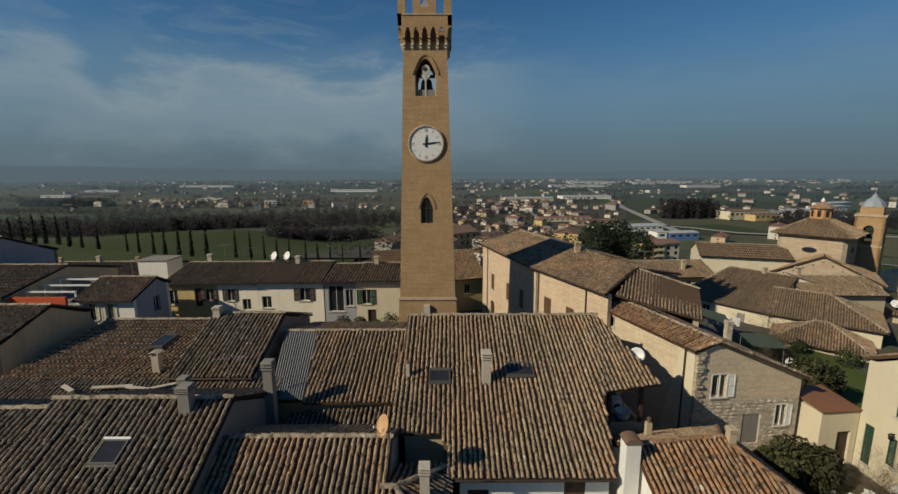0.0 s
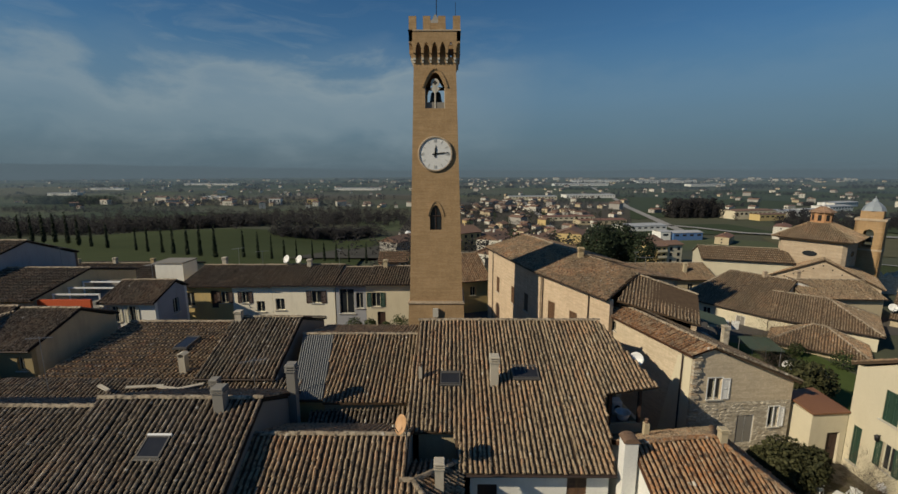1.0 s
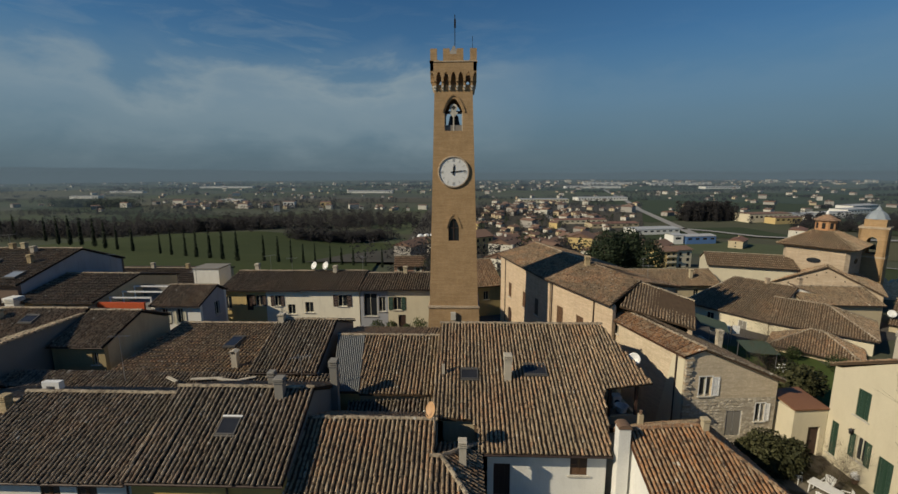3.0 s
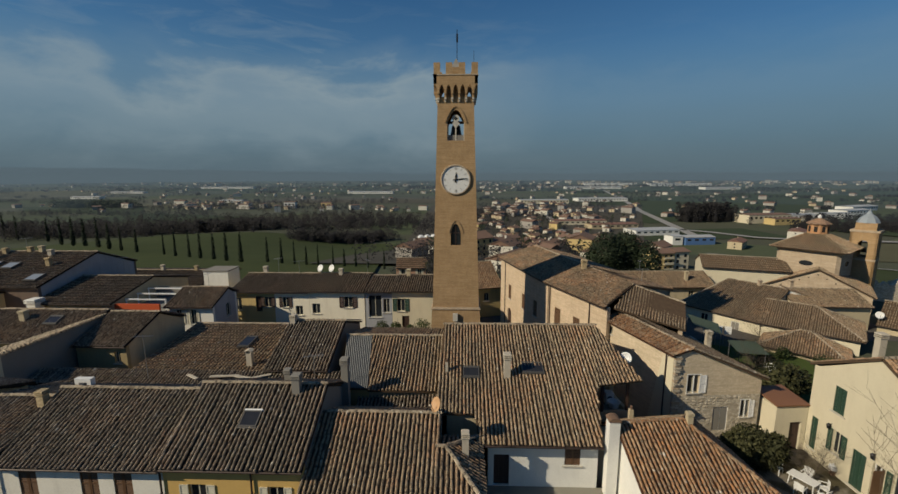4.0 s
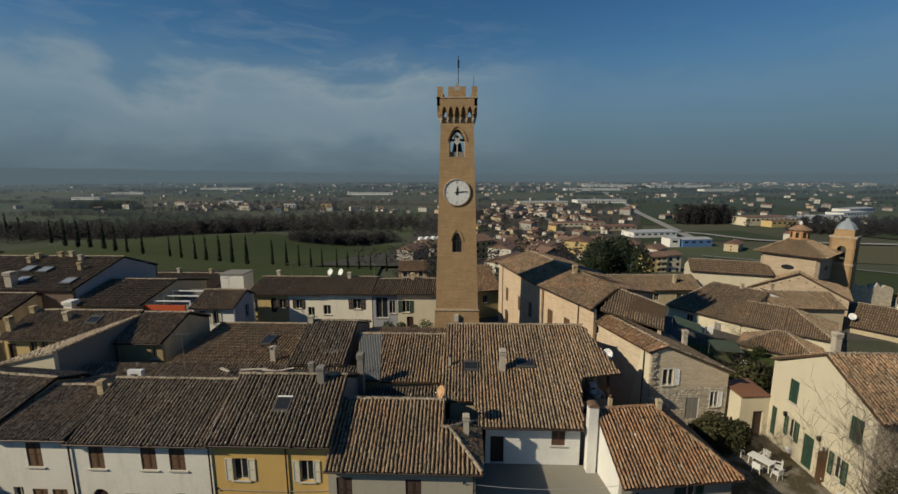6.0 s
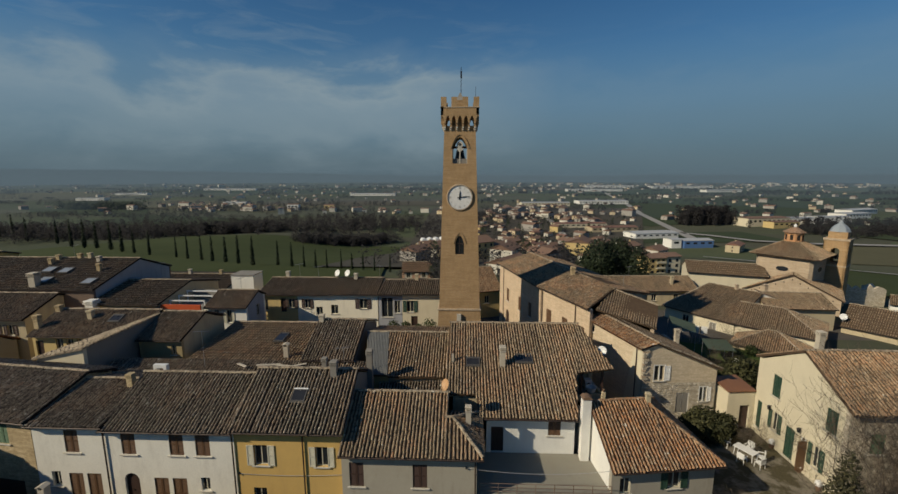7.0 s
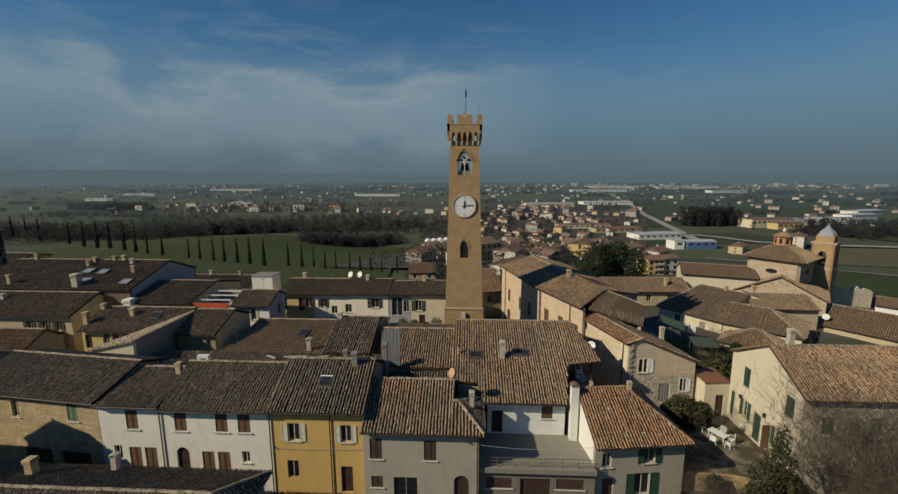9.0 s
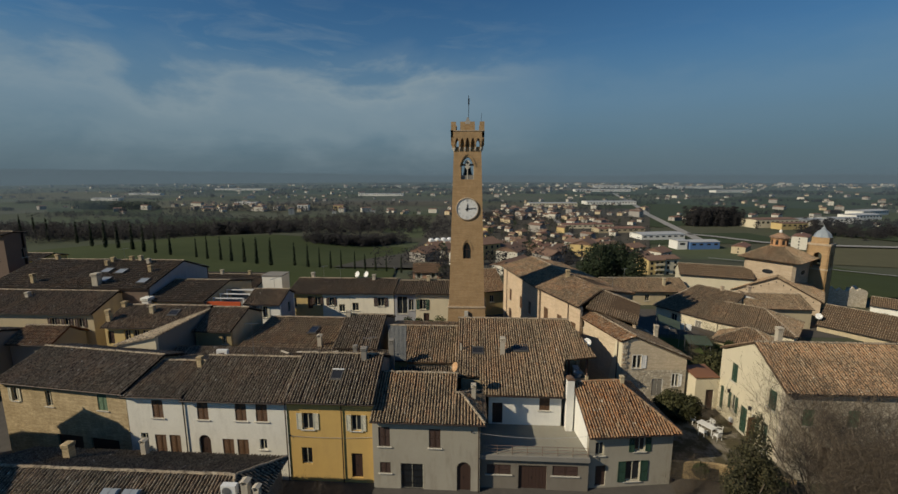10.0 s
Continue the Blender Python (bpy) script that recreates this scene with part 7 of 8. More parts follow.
def bare_tree(x, y, z, h, seed, spread=0.5, label="large bare winter tree with fine grey-brown twigs", stems=6, depth=4):
    """Several thin stems from one stool, each forking into finer and finer twigs."""
    rng = random.Random(seed)
    t = thing("bare_tree", pose(x, y, z), label, "tree", "bare trees")
    wood, fine = Shape(), Shape()

    def grow(p, d, ln, r, lev):
        n = 3 if lev < 2 else 2
        for i in range(n):
            d2 = (d + V((rng.gauss(0, 0.13), rng.gauss(0, 0.13), rng.gauss(0.04, 0.07)))).normalized()
            q = p + d2 * ln / n
            r2 = r * 0.82
            (wood if lev < 2 else fine).tube(p, q, r, r2, n=6 if lev == 0 else 4 if lev == 1 else 3, cap=False)
            if lev < depth:
                for _ in range(2 if lev < 2 else 3):
                    if rng.random() < (0.95 if lev < 2 else 0.57):
                        a = rng.uniform(0, 2 * math.pi)
                        side = V((math.cos(a), math.sin(a), rng.uniform(-0.05, 0.6)))
                        grow(q, (d2 * (1 - spread) + side * spread).normalized(), ln * rng.uniform(0.5, 0.72), max(r2 * 0.55, h * 0.0007), lev + 1)
            p, d, r = q, d2, r2

    part("stool", Shape().lathe([(h * 0.02, -0.3), (h * 0.017, 0.3), (h * 0.012, h * 0.05), (0.01, h * 0.055)], n=10), M_BARK, t)
    for i in range(stems):
        a = 2 * math.pi * (i + rng.uniform(-0.3, 0.3)) / stems
        k_ = rng.uniform(0.1, 0.42)
        grow(V((math.cos(a) * h * 0.008, math.sin(a) * h * 0.008, 0)), V((math.cos(a) * k_, math.sin(a) * k_, 1)).normalized(), h * rng.uniform(0.42, 0.58), h * 0.0062, 0)
    tagged(part("branchwork", mesh_of("branchwork", wood.v, wood.f, M_BARK), M_BARK, t), kind="stuff")
    tagged(part("twiggery", mesh_of("twiggery", fine.v, fine.f, M_TWIG), M_TWIG, t), kind="stuff")
    return t


leafy("hedge_bush", "large dark green rounded bush by a stone house", 19.3, 19.4, 0.9, [(0, 0, 1.6, 1.6, 1.3, 1.75), (1.2, -0.2, 1.5, 1.3, 1.1, 1.5), (-0.9, 0.4, 1.2, 1.1, 1.0, 1.2), (2.2, 0.2, 1.3, 0.9, 0.9, 1.2)], 8200, 0.12, M_HEDGE, 7, (0.8, 0.1), "bush")
leafy("laurel_bush", "dark green bushy tree behind a garden wall", 29.0, 30.0, -0.4, [(0, 0, 2.6, 2.0, 1.8, 2.0), (1.8, 0.6, 2.4, 1.6, 1.6, 1.6), (-1.2, 0.8, 2.2, 1.2, 1.2, 1.3)], 4200, 0.16, M_HEDGE, 9, (1.4, 0.14), "bush")
leafy("evergreen_tree", "olive-green evergreen tree with drooping foliage", 16.7, 3.4, -0.5, [(0, 0, 10.3, 0.5, 0.5, 1.4), (0.1, 0, 9.0, 0.9, 0.9, 1.4), (-0.5, 0.2, 7.9, 0.9, 0.9, 1.2), (0.6, -0.2, 7.8, 0.8, 0.8, 1.0), (0.9, 0.2, 7.0, 1.1, 1.0, 1.3), (-0.7, 0, 6.5, 1.1, 1.0, 1.3), (0.1, -0.3, 5.0, 1.6, 1.4, 1.6), (1.2, 0.4, 3.6, 1.5, 1.3, 1.4), (-1.1, 0.1, 3.9, 1.3, 1.2, 1.3)], 22000, 0.075, M_OLIVE, 13, (4.5, 0.2))
leafy("dark_oak", "clump of dark evergreen oaks behind the roofs", 30, 84, -5, [(0, 0, 9, 4, 4, 5.5), (5, 2, 9.5, 4, 4, 5), (8.5, -1, 8, 3, 3.2, 4.6), (-3, 1, 7, 2.4, 3, 3.2)], 15000, 0.24, M_CYP, 15, (5, 0.35))
bare_tree(25.0, 8.6, -0.4, 12.0, 5)
bare_tree(30.5, 7.6, -0.4, 10.5, 8)
bare_tree(27.5, 4.0, -0.4, 10.0, 11)
bare_tree(21.8, 5.0, -0.4, 9.5, 17, stems=5)
bare_tree(26.4, 6.4, -0.4, 9.0, 19, stems=8)
bare_tree(29.6, 5.4, -0.4, 9.5, 23, stems=8)
bare_tree(24.0, 3.0, -0.4, 8.0, 27, stems=7)
bare_tree(22.6, 17.8, 1.0, 3.4, 21, 0.5, "small bare garden tree", 4, 4)
bare_tree(33.5, 39.5, -1.0, 6.5, 25, 0.6, "small bare garden tree", 4, 4)
bare_tree(28.5, 33.0, -0.4, 5.0, 29, 0.6, "small bare garden tree", 4, 4)
potted_plant(24.7, 15.6, 1.0)
potted_plant(24.7, 18.6, 1.0)
potted_plant(24.6, 13.6, 1.0)
for x, y, s_ in ((-14.6, 5.6, 31), (-12.8, 5.2, 33)):
    bare_tree(x, y, -0.4, 4.2, s_, 0.6, "small bare tree by the street", 4, 4)
for x, y, r_, s_ in ((-11, 39.5, 0.9, 41), (-9.4, 39.8, 0.7, 42), (-6.2, 39.9, 1.1, 43), (-7.5, 39.0, 0.6, 44)):
    leafy("shrub", "green shrub before the back row houses", x, y, 3.0, [(0, 0, 0.7, r_, r_, r_)], 420, 0.12, M_LEAF, s_, (0.5, 0.05), "bush", "shrubs")
for x, y, r_, s_ in ((34.5, 39.5, 1.0, 51), (40, 38.0, 1.2, 52), (37.5, 41, 0.8, 53), (26.5, 27.5, 1.1, 54)):
    leafy("shrub", "dark green garden shrub", x, y, -0.4, [(0, 0, 0.8, r_, r_, r_)], 500, 0.12, M_LEAF, s_, (0.5, 0.05), "bush", "shrubs")
for x, y, h_, s_ in ((15.6, 9.6, 2.6, 61), (17.2, 10.6, 3.2, 62), (18.6, 9.4, 2.8, 63), (20.6, 8.8, 3.4, 64), (17.0, 7.6, 2.6, 65), (22.6, 9.0, 3.0, 66), (19.4, 6.9, 3.0, 67)):
    bare_tree(x, y, -0.4, h_, s_, 0.6, "dark bare shrub below a garden wall", 7, 4)
for x, y, r_, s_ in ((18.2, 11.4, 0.7, 71), (20.9, 10.6, 0.8, 72), (23.4, 9.8, 0.9, 73)):
    leafy("ivy_bush", "dark ivy hanging over a stone garden wall", x, y, 0.6, [(0, 0, 0.5, r_, 0.5, 0.7)], 700, 0.1, M_LEAF, s_, (0.4, 0.05), "bush", "ivy bushes")
lawn = new("lawn", Shape().prism([V((24.0, 24.5, -0.45)), V((40, 24.5, -0.45)), V((40, 42, -0.45)), V((27, 47, -0.45))], (0, 0, 0.1)).mesh("lawn", M_GRASS))
tagged(lawn, "shaded green lawn behind the houses", "lawn", kind="structure")

# ---- the plain ----
def cypress(seed):
    c = thing("cypress", pose(0, 0, 0), "slender dark cypress tree in a field", "tree", "cypress rows")
    part("trunk", Shape().tube((0, 0, -0.5), (0, 0, 2.5), 0.18, 0.1, n=6), M_BARK, c)
    me = leaf_shape([(0, 0, 1.6 + 1.25 * i, 0.95 - 0.062 * i, 0.95 - 0.062 * i, 1.3) for i in range(10)], 700, 0.34, seed)
    me.materials.append(M_CYP)
    part("crown", me, M_CYP, c)
    return c


rng = random.Random(77)
CYP = [cypress(s) for s in (1, 2, 3)]
spots = [(-534, 448, 27), (-497, 430, 27), (-467, 416, 26), (-409, 391, 24), (-330, 324, 23), (-272, 274, 20.6), (-235, 243, 17.9), (-199, 212, 16.5), (-180, 197, 14.1), (-168, 190, 12.5), (-154, 182, 11.6), (-133, 171, 10), (-123, 164, 11.4), (-113, 158, 10.7), (-104, 151, 10.9), (-95, 145, 10.9), (-85, 136, 10.9), (-76, 129, 10.7),
         (-67, 129, 9.4), (-60, 124, 8.6), (-55, 122, 7.8), (-50, 119, 6.7), (-46, 118, 6.8), (-41, 117, 6.7), (-37, 115, 6.0), (-33, 113, 6.0), (-29, 111, 5.4), (-24, 110, 5.8)]
for i, (x, y, h_) in enumerate(spots):
    m = Matrix.Translation((x, y, ground_z(x, y))) @ Matrix.Rotation(rng.uniform(0, 6), 4, "Z")
    c = CYP[i % 3] if i < 3 else copy_thing(CYP[i % 3], Matrix())
    k_ = rng.uniform(0.85, 1.25)
    c.matrix_basis = m @ Matrix.Diagonal((h_ / 15 * k_, h_ / 15 * k_, h_ / 13.6, 1))


def draped(name, label, pts, mat, lift=0.35, n=14):
    """A four-cornered patch of land that follows the ground."""
    a, b, c, d = [V((*p, 0)) for p in pts]
    vs, fs = [], []
    for j in range(n + 1):
        for i in range(n + 1):
            u, v = i / n, j / n
            p = (a * (1 - u) + b * u) * (1 - v) + (d * (1 - u) + c * u) * v
            vs.append((p.x, p.y, ground_z(p.x, p.y) + lift))
    fs = [(j * (n + 1) + i, j * (n + 1) + i + 1, (j + 1) * (n + 1) + i + 1, (j + 1) * (n + 1) + i) for j in range(n) for i in range(n)]
    ob = new(name, mesh_of(name, vs, fs, mat, True))
    return tagged(ob, label, "field", kind="structure")


def field_mat(name, c0, c1, scale=0.05):
    k = Mat(name, 0.95, 0, 0.1)
    c = k.mix(k.noise(scale, 5, 0.6), c0, c1)
    c = k.mix(k.math("MULTIPLY", k.noise(0.6, 3, 0.6, stretch=(1, 0.15, 1)), 0.35), c, tuple(v * 0.6 for v in c0))
    return k.col(c)


M_F1 = field_mat("young_wheat", (0.040, 0.054, 0.019), (0.070, 0.083, 0.030))
M_F2 = field_mat("meadow", (0.040, 0.055, 0.030), (0.056, 0.072, 0.040))
M_F3 = field_mat("ploughed", (0.075, 0.07, 0.052), (0.105, 0.096, 0.072))
M_F4 = field_mat("stubble", (0.085, 0.085, 0.05), (0.125, 0.115, 0.07))
M_ROAD = plain("pale_road", (0.30, 0.29, 0.27), 0.9, 0, 0.2, 0.3)
draped("field", "sloping bright green winter field", [(-430, 225), (-20, 66), (-66, 392), (-300, 425)], M_F1, 0.5, 44)
draped("field", "green field beyond a bare wood", [(-834, 768), (-539, 685), (-668, 857), (-951, 880)], M_F2, 0.6, 20)
draped("field", "green meadow beyond the church", [(85, 78), (330, 200), (270, 330), (80, 120)], M_F1, 0.6)
draped("field", "brown stubble field beyond the church", [(270, 330), (420, 290), (470, 400), (300, 410)], M_F4, 0.5)
for i, (x, y, w, h, a, mt, lb) in enumerate(((250, 470, 90, 40, 0.1, M_F2, "green field on the plain"), (420, 800, 260, 120, 0.5, M_F2, "green field on the plain"), (700, 1100, 420, 200, 0.5, M_F2, "broad green field on the plain"),
                                             (-420, 620, 160, 60, -0.3, M_F2, "green field between woods"), (-620, 1000, 300, 130, -0.3, M_F4, "pale field on the plain"), (-250, 1100, 260, 120, 0, M_F3, "brown ploughed field"),
                                             (-900, 1900, 500, 200, -0.2, M_F2, "green field on the plain"), (900, 1900, 600, 260, 0.3, M_F2, "green field on the plain"), (300, 2300, 500, 300, 0.1, M_F3, "brown field on the plain"), (-1500, 1500, 400, 200, -0.5, M_F4, "pale field on the plain"),
                                             (1300, 1300, 400, 260, 0.6, M_F2, "green field on the plain"), (560, 520, 130, 90, 0.5, M_F2, "green field on the plain"), (-300, 2600, 600, 260, 0, M_F2, "green field on the plain"))):
    ca, sa = math.cos(a), math.sin(a)
    draped("field", lb, [(x + p * ca - q * sa, y + p * sa + q * ca) for p, q in ((-w, -h), (w, -h), (w, h), (-w, h))], mt, 0.5 + 0.05 * i, 6)


M_YARD = field_mat("bare_yards", (0.060, 0.056, 0.046), (0.10, 0.094, 0.078), 0.08)
draped("field", "bare gardens and yards of the lower town", [(-50, 120), (60, 120), (370, 900), (-70, 900)], M_YARD, 0.9)


def lane(pts, w, label):
    vs, fs = [], []
    for i, p in enumerate(pts):
        a, b = V((*pts[max(0, i - 1)], 0)), V((*pts[min(len(pts) - 1, i + 1)], 0))
        n = (b - a).normalized().cross(V((0, 0, 1))) * w / 2
        for s in (-1, 1):
            q = V((*p, 0)) + n * s
            vs.append((q.x, q.y, ground_z(q.x, q.y) + 1.4))
        if i:
            fs.append((2 * i - 2, 2 * i - 1, 2 * i + 1, 2 * i))
    tagged(new("road", mesh_of("road", vs, fs, M_ROAD)), label, "road", kind="structure")


lane([(560, 1750), (446, 1279), (372, 980), (313, 768), (282, 625), (255, 500), (240, 430)], 11, "straight pale road across the plain")
lane([(255, 500), (277, 478), (301, 437), (340, 420), (420, 408), (520, 380)], 10, "pale country road past fields")
lane([(150, 900), (128, 640), (112, 480), (95, 370)], 8, "pale street through the lower town")
lane([(190, 330), (235, 300), (300, 270)], 6, "pale farm track across a meadow")


def far_house(i, wallmat, L, D, H, rise, roofmat, flat=False):
    h = thing("village_house", pose(0, 0, 0), "village house with a tiled roof on the plain", "house", "village houses")
    part("wall", Shape().box(-L / 2, -D / 2, -2, L / 2, D / 2, H), wallmat, h)
    if flat:
        part("roof", Shape().box(-L / 2 - 0.3, -D / 2 - 0.3, H, L / 2 + 0.3, D / 2 + 0.3, H + 0.5), roofmat, h)
    else:
        sh = Shape()
        for s in (-1, 1):
            q = [V((-L / 2 - 0.4, s * (D / 2 + 0.6), H - 0.2)), V((L / 2 + 0.4, s * (D / 2 + 0.6), H - 0.2)), V((L / 2 + 0.4, 0, H + rise)), V((-L / 2 - 0.4, 0, H + rise))]
            sh.prism(q, (0, 0, 0.25))
        for s in (-1, 1):
            sh.prism([V((s * L / 2, -D / 2, H)), V((s * L / 2, D / 2, H)), V((s * L / 2, 0, H + rise))], (-s * 0.2, 0, 0))
        part("roof", sh, roofmat, h)
        part("chimney", Shape().box(L * 0.2, 0.4, H, L * 0.2 + 0.7, 1.1, H + rise + 1.0), wallmat, h)
    n = max(2, int(L / 3.2))
    for fl in range(max(1, int(H / 3))):
        for j in range(n):
            x = -L / 2 + (j + 0.5) * L / n
            w = part("window", box_mesh("far_window", 1.1, 0.1, 1.4, M_GLASS), None, h)
            w.location = (x - 0.55, -D / 2 - 0.03, 1.0 + 3 * fl)
    for fl in range(max(1, int(H / 3))):
        w = part("window", box_mesh("far_window_side", 0.1, 1.1, 1.4, M_GLASS), None, h)
        w.location = (-L / 2 - 0.03, -0.55, 1.0 + 3 * fl)
    return h


M_V1 = plaster("village_white", (0.60, 0.575, 0.50), 0.4)
M_V2 = plaster("village_sand", (0.58, 0.48, 0.32), 0.3)
M_V3 = plaster("village_grey", (0.36, 0.34, 0.31), 0.3)
WALLS = [M_V1, M_V2, M_V3, M_V1, M_BEIGE, M_OCHRE, M_V1]
M_FARROOF = plain("far_roof_brown", (0.20, 0.125, 0.09), 0.9, 0, 0.3, 0.4)
M_FARROOF2 = plain("far_roof_red", (0.22, 0.12, 0.088), 0.9, 0, 0.3, 0.4)
M_SHEDROOF = plain("far_shed_roof", (0.40, 0.41, 0.42), 0.7, 0, 0.2, 0.2)
M_BLUE = plain("blue_shed", (0.10, 0.20, 0.42), 0.6)
TPL = [far_house(i, WALLS[i % 7], *((11, 9, 6.2, 2), (14, 10, 6.5, 2.2), (18, 11, 9.3, 2.0), (10, 8, 5.5, 1.8), (22, 11, 6.4, 2.2), (13, 12, 9.2, 2.2), (12, 9, 3.4, 1.8), (26, 12, 12.3, 1.8))[i % 8], (M_FARROOF, M_FARROOF2, M_FARROOF)[i % 3]) for i in range(10)]
used = [False] * 10
taken = []


FAR = {}


def put_house(x, y, turn, i, s=1.0):
    for a, b, r in taken:
        if math.hypot(x - a, y - b) < r:
            return
    taken.append((x, y, 15 * s))
    if math.hypot(x, y) > 560:                          # too far to pick apart
        m = pose(x, y, ground_z(x, y), 0, 0, turn) @ Matrix.Diagonal((s, s, s, 1))
        for o in TPL[i].children:
            if o.name.startswith("window") and y > 1200:
                continue
            nm = o.data.materials[0].name
            sh = FAR.setdefault({"plaster_beige": "village_grey", "plaster_ochre": "village_white", "far_roof_red": "far_roof_brown"}.get(nm, nm), Shape())
            off = Matrix.Translation(o.location)
            sh.add([m @ off @ v.co for v in o.data.vertices], [tuple(p.vertices) for p in o.data.polygons])
        return
    c = TPL[i] if not used[i] else copy_thing(TPL[i], Matrix())
    used[i] = True
    c.matrix_basis = pose(x, y, ground_z(x, y), 0, 0, turn) @ Matrix.Diagonal((s, s, s, 1))


rng = random.Random(5)
for x, y, t, i in ((12, 112, 55, 6), (-4, 140, 40, 3), (15, 158, 62, 0), (33, 166, 38, 3), (52, 160, 50, 6), (3, 180, 35, 5), (-16, 184, 60, 0), (66, 176, 48, 3), (40, 196, 44, 0), (82, 195, 30, 6), (21, 207, 58, 3), (58, 206, 65, 5), (100, 214, 40, 0)):
    put_house(x, y, t, i)
for _ in range(250):                                   # the lower town, thinning outwards
    v = rng.random() ** 1.25
    y = 150 + v * 780
    put_house(rng.uniform(-40, 60) + (y - 130) * rng.uniform(-0.03, 0.40), y, rng.choice((40, 52, 35, 130, 60)) + rng.uniform(-8, 8), rng.choice((0, 1, 3, 5, 6, 8, 9, 2, 3)), rng.uniform(0.75, 1.1))
for i in range(10):                                    # every kind of house stands somewhere
    if not used[i]:
        c = TPL[i]
        used[i] = True
        x, y = 150 + 24 * i, 345 + 9 * i
        c.matrix_basis = pose(x, y, ground_z(x, y), 0, 0, 48)
for cx, cy, sx_, sy_, n in ((-520, 832, 85, 14, 26), (-600, 950, 90, 40, 16), (-620, 1300, 180, 200, 26), (-240, 810, 90, 18, 9), (-180, 790, 50, 20, 6), (-900, 900, 160, 80, 12), (-1300, 1700, 400, 300, 24), (180, 1400, 260, 260, 46), (760, 900, 200, 120, 22), (450, 700, 100, 50, 14), (1000, 1500, 420, 300, 34), (100, 2100, 600, 300, 40), (-300, 2000, 400, 300, 24), (900, 2500, 700, 300, 40), (500, 610, 50, 16, 9), (1500, 2900, 500, 260, 70), (600, 3100, 500, 200, 60), (2400, 3000, 500, 300, 50), (-1200, 2700, 600, 300, 40), (-2400, 2900, 500, 300, 30)):
    for _ in range(n):
        put_house(rng.gauss(cx, sx_), rng.gauss(cy, sy_), rng.uniform(0, 180), rng.randrange(10), rng.uniform(0.55, 0.95) * (1 if cy < 2600 else 1.5))

for name, sh in FAR.items():
    tagged(new("far_village", mesh_of("far_village", sh.v, sh.f, bpy.data.materials[name])), "scattered distant houses on the plain", "houses", kind="stuff")


def shed_far(x, y, turn, L, D, H, wm, rm, label):
    h = thing("factory_shed", pose(x, y, ground_z(x, y), 0, 0, turn), label, "shed", "factory sheds")
    part("wall", Shape().box(-L / 2, -D / 2, -2, L / 2, D / 2, H), wm, h)
    part("roof", Shape().prism([V((-L / 2 - 0.3, -D / 2 - 0.3, H)), V((L / 2 + 0.3, -D / 2 - 0.3, H)), V((L / 2 + 0.3, 0, H + 1.2)), V((-L / 2 - 0.3, 0, H + 1.2))], (0, 0, 0.3)).prism([V((-L / 2 - 0.3, D / 2 + 0.3, H)), V((L / 2 + 0.3, D / 2 + 0.3, H)), V((L / 2 + 0.3, 0, H + 1.2)), V((-L / 2 - 0.3, 0, H + 1.2))], (0, 0, 0.3)), rm, h)
    n = int(L / 7)
    for i in range(n):
        part("bay_window", Shape().box(-L / 2 + (i + 0.25) * L / n, -D / 2 - 0.08, H * 0.55, -L / 2 + (i + 0.75) * L / n, -D / 2, H * 0.8), M_GLASS, h)


